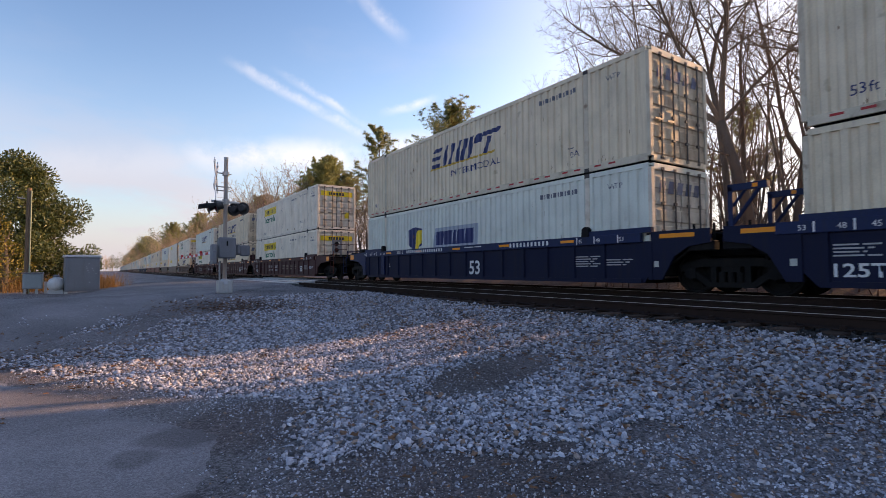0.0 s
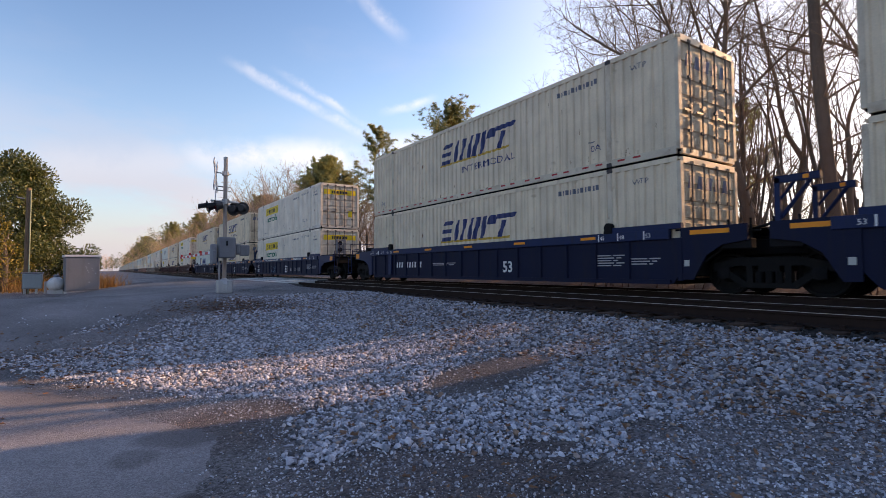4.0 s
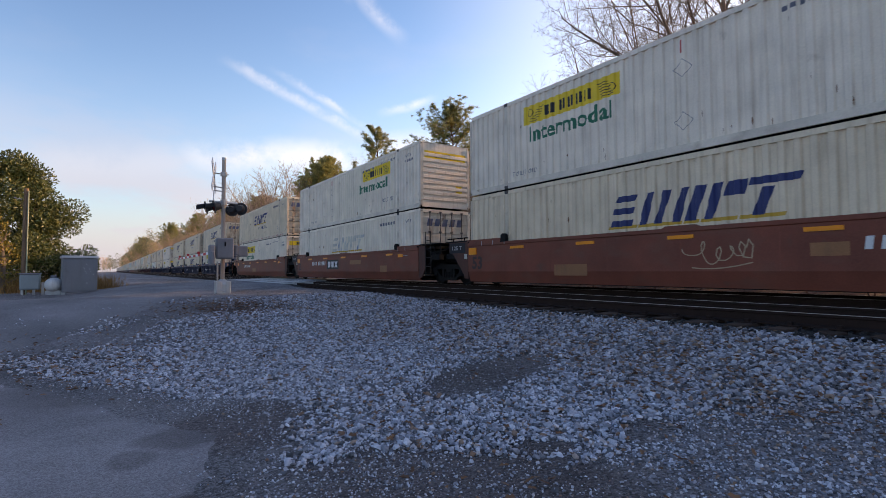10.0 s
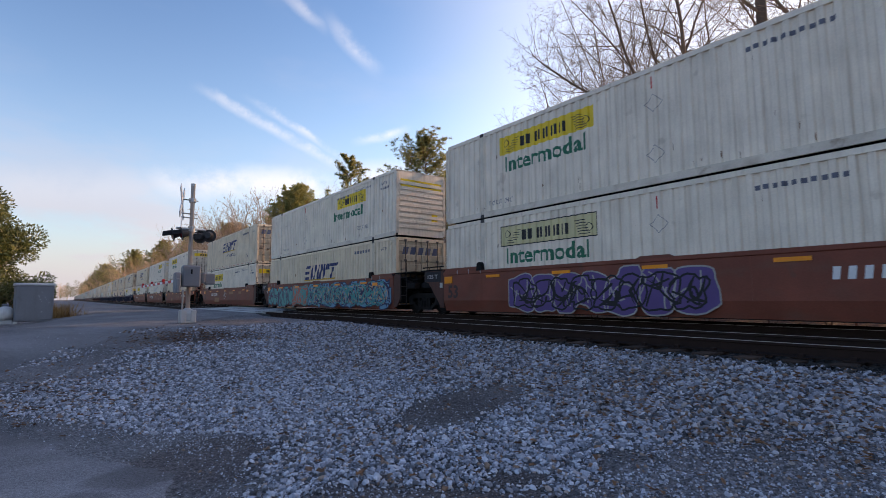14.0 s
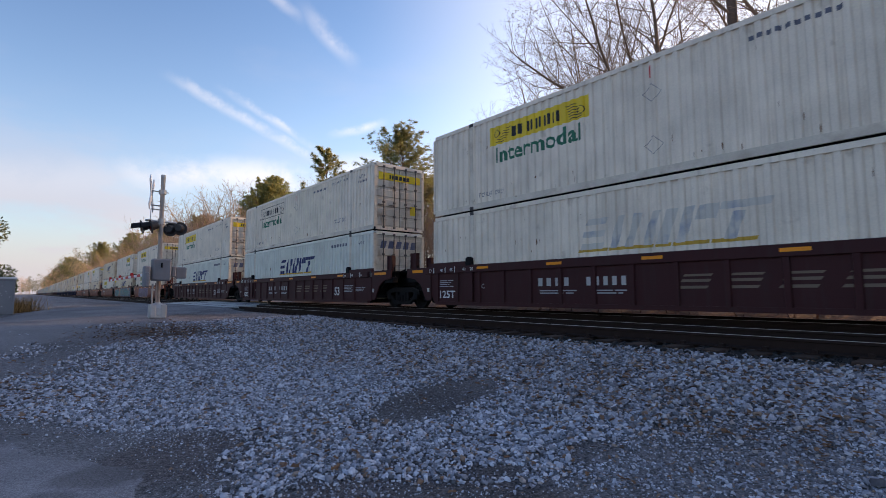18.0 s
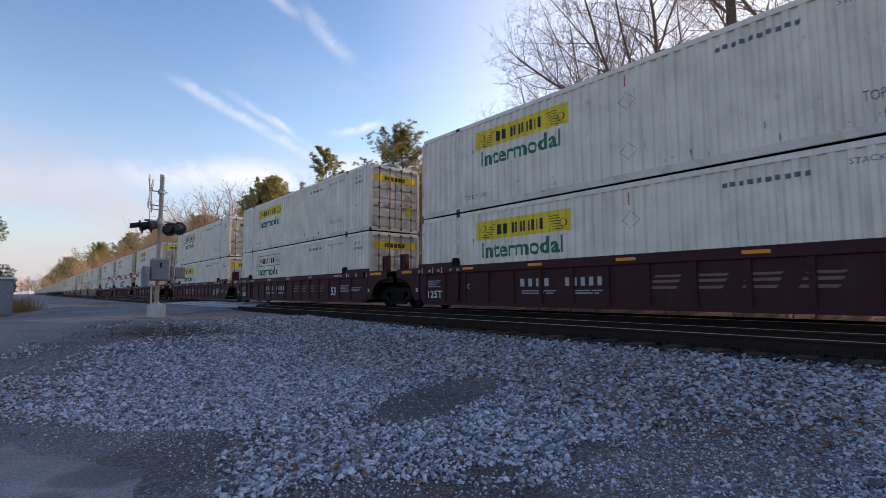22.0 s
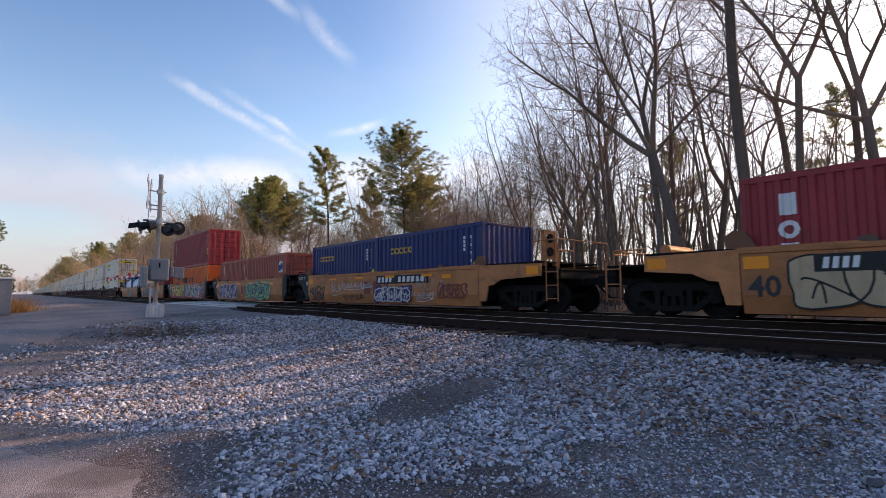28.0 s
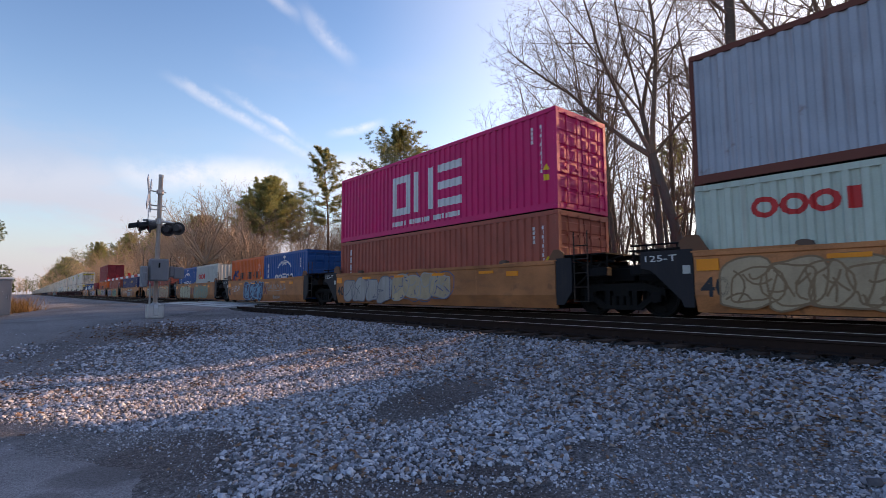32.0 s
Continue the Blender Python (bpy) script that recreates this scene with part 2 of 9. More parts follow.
FADEYELLOW = mat("faded yellow panel", (0.62, 0.55, 0.30), 0.5, streak=0.3, dirt=(0.5, 0.45, 0.33))
INK = mat("black lettering", (0.03, 0.03, 0.035), 0.55)
GREYINK = mat("grey lettering", (0.13, 0.135, 0.17), 0.55)
CHALK = mat("white lettering", (0.66, 0.66, 0.65), 0.55, streak=0.3, dirt=(0.3, 0.28, 0.28))
REDPAINT = mat("red lettering", (0.55, 0.03, 0.03), 0.5)
REFLECT = mat("amber reflector", (0.85, 0.27, 0.008), 0.35)
TAPERED = mat("red tape", (0.42, 0.03, 0.03), 0.4)
WOOD = mat("weathered pole wood", (0.19, 0.12, 0.075), 0.85, scale=2, fine=18, streak=0.5, dirt=(0.09, 0.06, 0.04), spread=(20, 20, 0.6), bump=0.5)
TIEWOOD = mat("creosoted sleeper wood", (0.06, 0.038, 0.029), 0.95, spec=0.15, scale=3, fine=25, streak=0.5, dirt=(0.045, 0.035, 0.028), spread=(3, 20, 10), bump=0.5, rnd=0.3)
CONCRETE = mat("grey concrete", (0.42, 0.42, 0.41), 0.85, scale=3, fine=60, bump=0.2)
CABGREY = mat("grey cabinet paint", (0.19, 0.195, 0.215), 0.6, 0.0, streak=0.3, dirt=(0.13, 0.125, 0.12), spots=0.2)
LENS = mat("dark red lens", (0.12, 0.012, 0.012), 0.2)
BARK = mat("grey brown bark", (0.142, 0.116, 0.094), 0.95, scale=3, fine=30, streak=0.5, dirt=(0.08, 0.064, 0.052), spread=(9, 9, 1.2), bump=0.8, rnd=0.25)
TWIG = mat("grey brown twigs", (0.21, 0.155, 0.115), 0.95, scale=3, bump=0, rnd=0.25)
BRUSHWOOD = mat("dark reddish brush", (0.085, 0.05, 0.038), 0.95, scale=3, bump=0, rnd=0.25)
# a lighter copy of TWIG: low sun on far crowns, put into the colour
FARTWIG = mat("sunlit tan winter crowns", (0.40, 0.30, 0.215), 0.95, scale=0.3, bump=0, var=0.25)
PINEBARK = mat("reddish pine bark", (0.17, 0.10, 0.065), 0.95, scale=4, fine=24, bump=0.8, rnd=0.2)


def leafmat(name, c1, c2, through=0.25, rough=0.55):
    m = bpy.data.materials.new(name)
    m.use_nodes = True
    n, l = m.node_tree.nodes, m.node_tree.links
    b = n["Principled BSDF"]
    b.inputs["Roughness"].default_value = rough
    geo = n.new("ShaderNodeNewGeometry")
    rp = n.new("ShaderNodeValToRGB")
    rp.color_ramp.elements[0].color, rp.color_ramp.elements[1].color = (*c1, 1), (*c2, 1)
    l.new(geo.outputs["Random Per Island"], rp.inputs[0])
    l.new(rp.outputs[0], b.inputs["Base Color"])
    tr = n.new("ShaderNodeBsdfTranslucent")
    l.new(rp.outputs[0], tr.inputs["Color"])
    mx = n.new("ShaderNodeMixShader")
    mx.inputs[0].default_value = through
    l.new(b.outputs[0], mx.inputs[1])
    l.new(tr.outputs[0], mx.inputs[2])
    l.new(mx.outputs[0], n["Material Output"].inputs["Surface"])
    return m


NEEDLES = leafmat("pine needles", (0.12, 0.15, 0.05), (0.50, 0.47, 0.19), 0.45)
FARPINE = leafmat("distant pine foliage", (0.035, 0.05, 0.02), (0.10, 0.115, 0.05), 0.2)
MAGLEAF = leafmat("glossy magnolia leaves", (0.022, 0.05, 0.014), (0.17, 0.175, 0.05), 0.25, 0.45)
FALLEN = leafmat("fallen oak leaves", (0.09, 0.04, 0.02), (0.26, 0.13, 0.065), 0.1, 0.8)
SEDGE = leafmat("orange brown dry grass", (0.20, 0.10, 0.03), (0.42, 0.25, 0.09), 0.3, 0.8)
BUSHLEAF = leafmat("yellow green shrub leaves", (0.10, 0.11, 0.02), (0.36, 0.27, 0.05), 0.3, 0.6)


def stonemat(name, stops, rough=0.85):
    m = bpy.data.materials.new(name)
    m.use_nodes = True
    n, l = m.node_tree.nodes, m.node_tree.links
    b = n["Principled BSDF"]
    b.inputs["Roughness"].default_value = rough
    geo = n.new("ShaderNodeNewGeometry")
    rp = n.new("ShaderNodeValToRGB")
    e = rp.color_ramp.elements
    while len(e) < len(stops):
        e.new(0.5)
    for x, (p, c) in zip(e, stops):
        x.position, x.color = p, (*c, 1)
    l.new(geo.outputs["Random Per Island"], rp.inputs[0])
    tc = n.new("ShaderNodeTexCoord")
    ns = n.new("ShaderNodeTexNoise")
    ns.inputs["Scale"].default_value, ns.inputs["Detail"].default_value = 45, 4
    l.new(tc.outputs["Object"], ns.inputs["Vector"])
    hs = n.new("ShaderNodeHueSaturation")
    mr = n.new("ShaderNodeMapRange")
    mr.inputs["From Min"].default_value, mr.inputs["From Max"].default_value = 0.3, 0.7
    mr.inputs["To Min"].default_value, mr.inputs["To Max"].default_value = 0.8, 1.18
    l.new(ns.outputs["Fac"], mr.inputs["Value"])
    l.new(mr.outputs[0], hs.inputs["Value"])
    l.new(rp.outputs[0], hs.inputs["Color"])
    l.new(hs.outputs[0], b.inputs["Base Color"])
    bp = n.new("ShaderNodeBump")
    bp.inputs["Strength"].default_value, bp.inputs["Distance"].default_value = 0.4, 0.01
    l.new(ns.outputs["Fac"], bp.inputs["Height"])
    l.new(bp.outputs[0], b.inputs["Normal"])
    return m


STONE = stonemat("crushed granite", [(0.0, (0.075, 0.074, 0.08)), (0.35, (0.27, 0.275, 0.315)), (0.7, (0.46, 0.468, 0.53)), (0.9, (0.64, 0.65, 0.715)), (0.95, (0.34, 0.24, 0.18)), (1.0, (0.22, 0.12, 0.075))])
# ballast of the track bed: the train's shadow is put into its colour
BEDSTONE = stonemat("shade-darkened ballast", [(0.0, (0.007, 0.006, 0.006)), (0.5, (0.016, 0.014, 0.013)), (0.85, (0.04, 0.035, 0.032)), (1.0, (0.06, 0.035, 0.025))])
STONEDARK = stonemat("weathered ballast", [(0.0, (0.06, 0.055, 0.06)), (0.35, (0.24, 0.226, 0.24)), (0.6, (0.39, 0.38, 0.43)), (0.82, (0.51, 0.495, 0.515)), (0.92, (0.30, 0.20, 0.14)), (1.0, (0.18, 0.085, 0.05))])


def soil(name, dark, mid, light, cell, bump, patch=0.35, stain=None, stain_at=()):
    """Ground of grains: cells of their own tone over broad patches."""
    m = bpy.data.materials.new(name)
    m.use_nodes = True
    n, l = m.node_tree.nodes, m.node_tree.links
    b = n["Principled BSDF"]
    b.inputs["Roughness"].default_value = 0.92
    tc = n.new("ShaderNodeTexCoord")
    vo = n.new("ShaderNodeTexVoronoi")
    vo.inputs["Scale"].default_value = cell
    l.new(tc.outputs["Object"], vo.inputs["Vector"])
    ns = n.new("ShaderNodeTexNoise")
    ns.inputs["Scale"].default_value, ns.inputs["Detail"].default_value = patch, 7
    l.new(tc.outputs["Object"], ns.inputs["Vector"])
    rp = n.new("ShaderNodeValToRGB")
    e = rp.color_ramp.elements
    e.new(0.5)
    for x, p, c in zip(e, (0.15, 0.55, 0.95), (dark, mid, light)):
        x.position, x.color = p, (*c, 1)
    sp = n.new("ShaderNodeSeparateColor")
    l.new(vo.outputs["Color"], sp.inputs[0])
    mm = n.new("ShaderNodeMath")
    mm.operation = "MULTIPLY_ADD"
    mm.inputs[1].default_value = 0.55
    sc = n.new("ShaderNodeMapRange")
    sc.inputs["From Min"].default_value, sc.inputs["From Max"].default_value = 0.3, 0.7
    sc.inputs["To Max"].default_value = 0.5
    l.new(ns.outputs["Fac"], sc.inputs["Value"])
    l.new(sp.outputs[0], mm.inputs[0])
    l.new(sc.outputs[0], mm.inputs[2])
    l.new(mm.outputs[0], rp.inputs[0])
    colour = rp.outputs[0]
    # trodden or oily patches with ragged rims: (x, y, reach)
    for x0, y0, reach, strong in stain_at:
        ds = n.new("ShaderNodeVectorMath")
        ds.operation = "DISTANCE"
        wob = n.new("ShaderNodeMixRGB")
        wob.blend_type = "ADD"
        wob.inputs[0].default_value = reach * 1.1
        big = n.new("ShaderNodeTexNoise")
        big.inputs["Scale"].default_value, big.inputs["Detail"].default_value = 1.6, 6
        l.new(tc.outputs["Object"], big.inputs["Vector"])
        l.new(tc.outputs["Object"], wob.inputs[1])
        l.new(big.outputs["Color"], wob.inputs[2])
        l.new(wob.outputs[0], ds.inputs[0])
        ds.inputs[1].default_value = (x0 + reach * 0.55, y0 + reach * 0.55, -0.7 + reach * 0.55)
        near = n.new("ShaderNodeMapRange")
        near.interpolation_type = "SMOOTHSTEP"
        near.inputs["From Min"].default_value, near.inputs["From Max"].default_value = reach, reach * 0.6
        near.inputs["To Max"].default_value = strong
        l.new(ds.outputs["Value"], near.inputs["Value"])
        mx = n.new("ShaderNodeMixRGB")
        mx.blend_type = "MULTIPLY"
        mx.inputs[2].default_value = (*stain, 1)
        l.new(near.outputs[0], mx.inputs[0])
        l.new(colour, mx.inputs[1])
        colour = mx.outputs[0]
    l.new(colour, b.inputs["Base Color"])
    bp = n.new("ShaderNodeBump")
    bp.inputs["Strength"].default_value, bp.inputs["Distance"].default_value = bump, 0.03
    bp.invert = True
    l.new(vo.outputs["Distance"], bp.inputs["Height"])
    l.new(bp.outputs[0], b.inputs["Normal"])
    return m


GROUND = soil("gravelly soil", (0.045, 0.042, 0.045), (0.165, 0.155, 0.166), (0.33, 0.315, 0.335), 62, 0.9, 0.35, (0.62, 0.53, 0.50), ((1.6, 2.4, 1.3, 0.8), (1.0, 4.7, 0.9, 0.8), (3.65, 4.7, 1.1, 0.5), (2.6, 13.2, 1.4, 0.8)))
# near-black, since this soil's colour carries the shade cast by the train
BEDSOIL = soil("shade-darkened track bed", (0.005, 0.005, 0.005), (0.013, 0.012, 0.011), (0.035, 0.031, 0.028), 30, 0.9)
LITTER = soil("leaf litter", (0.025, 0.015, 0.012), (0.066, 0.04, 0.03), (0.125, 0.08, 0.06), 16, 0.6)
ASPHALT = soil("worn asphalt", (0.075, 0.072, 0.08), (0.15, 0.145, 0.155), (0.24, 0.23, 0.245), 70, 0.35, 0.5)
DRIVE = soil("dusty asphalt", (0.12, 0.112, 0.12), (0.225, 0.212, 0.228), (0.34, 0.325, 0.345), 110, 0.4, 0.8, (0.34, 0.31, 0.31), ((0.45, 3.3, 0.20, 1.0), (0.15, 4.2, 0.22, 0.5), (0.55, 4.6, 0.45, 0.6), (-0.4, 6.8, 1.0, 0.4), (-1.9, 4.6, 0.8, 0.3)))

# ---- building helpers ----


def part(name, bm, material, parent, label="", smooth=False):
    """Links a bmesh as one mesh object under a thing or a part."""
    me = bpy.data.meshes.new(name)
    bm.to_mesh(me)
    bm.free()
    return linked(name, me, material, parent, label, smooth)


def linked(name, me, material, parent=None, label="", smooth=False):
    if not me.materials:
        me.materials.append(material)
    if smooth:
        me.polygons.foreach_set("use_smooth", [True] * len(me.polygons))
    ob = new(name, me)
    if parent is not None:
        ob.parent = parent
    if label:
        ob["label"] = label
    return ob


def raw(name, verts, faces, material, parent=None, label="", smooth=False):
    me = bpy.data.meshes.new(name)
    me.from_pydata(verts, [], faces)
    me.update()
    return linked(name, me, material, parent, label, smooth)


def thing(name, label, category, group="", kind=""):
    return tagged(new(name), label, category, group, kind)


def box(bm, x0, x1, y0, y1, z0, z1, bevel=0.0):
    vs = [bm.verts.new((x, y, z)) for z in (z0, z1) for y in (y0, y1) for x in (x0, x1)]
    fs = [bm.faces.new([vs[i] for i in q]) for q in ((0, 2, 3, 1), (4, 5, 7, 6), (0, 1, 5, 4), (2, 6, 7, 3), (0, 4, 6, 2), (1, 3, 7, 5))]
    if bevel:
        bmesh.ops.bevel(bm, geom=list({e for f in fs for e in f.edges}), offset=bevel, segments=1, affect="EDGES")
    return bm


def boxes(*rows, bevel=0.0):
    bm = bmesh.new()
    for r in rows:
        box(bm, *r, bevel=bevel)
    return bm


def tube(bm, a, b, r, sides=8, r2=None, caps=True):
    a, b = Vector(a), Vector(b)
    d = (b - a).normalized()
    u = d.orthogonal().normalized()
    w = d.cross(u)
    r2 = r if r2 is None else r2
    rings = []
    for c, rad in ((a, r), (b, r2)):
        rings.append([bm.verts.new(c + rad * (math.cos(2 * math.pi * i / sides) * u + math.sin(2 * math.pi * i / sides) * w)) for i in range(sides)])
    for i in range(sides):
        bm.faces.new((rings[0][i], rings[0][(i + 1) % sides], rings[1][(i + 1) % sides], rings[1][i]))
    if caps:
        bm.faces.new(rings[0][::-1])
        bm.faces.new(rings[1])
    return bm


def tubes(*rows, sides=8):
    bm = bmesh.new()
    for a, b, r in rows:
        tube(bm, a, b, r, sides)
    return bm


def lathe(bm, profile, axis="z", centre=(0, 0, 0), sides=24):
    """A turned body: profile rows of (along, radius)."""
    c = Vector(centre)
    rings = []
    for h, r in profile:
        ring = []
        for i in range(sides):
            a = 2 * math.pi * i / sides
            p = {"z": (r * math.cos(a), r * math.sin(a), h), "y": (r * math.cos(a), h, r * math.sin(a)), "x": (h, r * math.cos(a), r * math.sin(a))}[axis]
            ring.append(bm.verts.new(c + Vector(p)))
        rings.append(ring)
    for p, q in zip(rings, rings[1:]):
        for i in range(sides):
            bm.faces.new((p[i], p[(i + 1) % sides], q[(i + 1) % sides], q[i]))
    bm.faces.new(rings[0][::-1])
    bm.faces.new(rings[-1])
    bmesh.ops.recalc_face_normals(bm, faces=bm.faces)
    return bm


def prism(bm, outline, axis, a, b):
    """An outline in the plane across the axis, drawn out from a to b."""
    def at(p, s):
        return {"x": (s, p[0], p[1]), "y": (p[0], s, p[1]), "z": (p[0], p[1], s)}[axis]
    lo = [bm.verts.new(at(p, a)) for p in outline]
    hi = [bm.verts.new(at(p, b)) for p in outline]
    n = len(outline)
    for i in range(n):
        bm.faces.new((lo[i], lo[(i + 1) % n], hi[(i + 1) % n], hi[i]))
    bm.faces.new(lo[::-1])
    bm.faces.new(hi)
    bmesh.ops.recalc_face_normals(bm, faces=bm.faces)
    return bm


def smooth01(a, b, v):
    u = min(1.0, max(0.0, (v - a) / (b - a)))
    return u * u * (3 - 2 * u)


# ---- the ground, the roads and the track bed ----
ROAD_AT, ROAD_WAY, ROAD_WIDE = Vector((7.5, 24.0)), Vector((0.51, 0.86)), 7.2
ROAD_SIDE = Vector((-0.86, 0.51))


def road_place(x, y):
    d = Vector((x, y)) - ROAD_AT
    return d.dot(ROAD_WAY), d.dot(ROAD_SIDE)


def height(x, y):
    """The lie of the land."""
    if x < 6.9:
        a = 0.54 * max(0.0, (x - 1) / 5.9) ** 1.6
        b = smooth01(8, 17, y)
        z = -0.76 + a * (1 - b) + 0.64 * b
        z -= 0.21 * smooth01(2.5, -1.5, x) * smooth01(15, 22, y)
    elif x < 14.9:
        z = -0.22
    else:
        z = -0.22 - 0.3 * smooth01(14.9, 16.2, x) + 0.52 * smooth01(16.4, 19.0, x)
    s, o = road_place(x, y)
    w = smooth01(-1.2, 0.3, o) * smooth01(ROAD_WIDE + 1.2, ROAD_WIDE - 0.3, o) * smooth01(-6.5, 0.0, s) * smooth01(22, 9, s)
    z = z + (-0.035 - z) * w
    near = smooth01(24, 14, abs(x) + 0.6 * abs(y - 6)) if x < 6.5 else 0.0
    return z + near * (1 - w) * 0.035 * noise.noise((x * 0.9, y * 0.9, 3.1)) + near * (1 - w) * 0.012 * noise.noise((x * 3.1, y * 3.1, 7.7))


def spread(parts):
    out = []
    for a, b, step in parts:
        k = max(1, round((b - a) / step))
        out += [a + (b - a) * i / k for i in range(k)]
    return out + [parts[-1][1]]


gx = spread([(-1500, -200, 260), (-200, -40, 40), (-40, -8, 4), (-8, 6.6, 0.22), (6.6, 7.2, 0.3), (7.2, 14.6, 1.2), (14.6, 19, 0.5), (19, 60, 5), (60, 260, 50), (260, 1500, 310)])
gy = spread([(-400, -30, 60), (-30, -4, 4), (-4, 17, 0.25), (17, 48, 0.6), (48, 90, 6), (90, 300, 35), (300, 3000, 450)])
gv = [(x, y, height(x, y)) for y in gy for x in gx]
nx = len(gx)
gf = [(j * nx + i, j * nx + i + 1, (j + 1) * nx + i + 1, (j + 1) * nx + i) for j in range(len(gy) - 1) for i in range(nx - 1)]
ground = raw("ground", gv, gf, GROUND, smooth=True)
ground.data.materials.append(LITTER)
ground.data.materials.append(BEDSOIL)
# the strip along both tracks takes the soil with painted-in shade
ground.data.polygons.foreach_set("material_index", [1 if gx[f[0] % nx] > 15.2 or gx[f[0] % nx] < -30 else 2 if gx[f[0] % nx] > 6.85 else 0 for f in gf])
tagged(ground, "gravelly soil and ballast with leaf litter beyond the track", "ground", kind="structure")


def sheet(name, edges, material, label, lift):
    """A surface between two rows of edge points, laid over the ground."""
    verts, faces, k = [], [], 14
    for a, b in edges:
        for i in range(k + 1):
            x, y = a[0] + (b[0] - a[0]) * i / k, a[1] + (b[1] - a[1]) * i / k
            sink = 0.05 if i in (0, k) else 0.0
            verts.append((x, y, height(x, y) + lift - sink))
    w = k + 1
    for j in range(len(edges) - 1):
        for i in range(k):
            faces.append((j * w + i, j * w + i + 1, (j + 1) * w + i + 1, (j + 1) * w + i))
    ob = raw(name, verts, faces, material, smooth=True)
    return tagged(ob, label, name, kind="structure")


redges = []
for i in range(150):
    s = -34 + i * 0.55
    wob = 0.12 * noise.noise((s * 0.7, 0, 0)) + 0.05 * noise.noise((s * 3, 4, 0))
    a = ROAD_AT + ROAD_WAY * s + ROAD_SIDE * (wob + 0.1)
    b = ROAD_AT + ROAD_WAY * s + ROAD_SIDE * (ROAD_WIDE - wob)
    redges.append((a, b))
sheet("road", redges, ASPHALT, "worn dark asphalt road over the railway crossing", 0.014)


def drive_edge(y):
    """How far the pale asphalt reaches towards the track."""
    rows = [(-6, 0.2), (0.5, 0.45), (3.1, 0.68), (3.8, 1.0), (4.5, 1.12), (5.4, 0.6), (6.1, 0.47), (7.4, -0.36), (8.8, -1.22), (10.2, -2.6)]
    for (y0, x0), (y1, x1) in zip(rows, rows[1:]):
        if y <= y1:
            return x0 + (x1 - x0) * (y - y0) / (y1 - y0)
    return -2.6


dedges = []
for i in range(110):
    y = -6 + i * 0.147
    wob = 0.10 * noise.noise((y * 1.7, 9, 0)) + 0.05 * noise.noise((y * 6, 2, 0))
    dedges.append(((-9.0, y + 0.4), (drive_edge(y) + wob, y)))
sheet("pavement", dedges, DRIVE, "pale dusty asphalt pull-off with ragged edges", 0.018)


def track(name, centre, label):
    t = thing(name, label, "railway track", "tracks")
    t["kind"] = "structure"
    prof = [(-0.068, -0.172), (0.068, -0.172), (0.068, -0.158), (0.012, -0.14), (0.012, -0.045), (0.035, -0.036), (0.036, -0.004), (-0.036, -0.004), (-0.035, -0.036), (-0.012, -0.045), (-0.012, -0.14), (-0.068, -0.158)]
    for x in (-0.7525, 0.7525):
        bm = bmesh.new()
        prism(bm, [(centre + x + p, q) for p, q in prof], "y", -120, 2500)
        rail = part("rail", bm, RAILSIDE, t, "rusty rail with a polished top")
        part("rail_head", boxes((centre + x - 0.03, centre + x + 0.03, -120, 2500, -0.0045, 0.0)), RAILTOP, rail)
    return t


NEAR, FAR = 8.25, 12.26
near_track = track("near_track", NEAR, "empty main track with rusty rails on sleepers")
far_track = track("far_track", FAR, "main track under the passing freight train")

# crossing panels between the rails where the road passes
for c, nm in ((NEAR, near_track), (FAR, far_track)):
    for x0, x1 in ((c - 1.5, c - 0.80), (c - 0.68, c + 0.68), (c + 0.80, c + 1.5)):
        xm = 0.5 * (x0 + x1)
        ya = ROAD_AT.y + (xm - ROAD_AT.x) * ROAD_WAY.y / ROAD_WAY.x
        bm = boxes((x0, x1, ya + 0.2, ya + 13.6, -0.2, -0.012), bevel=0.01)
        part("crossing_panel", bm, CONCRETE, nm, "grey concrete crossing panel")

# ---- the crossing's signals and boxes ----


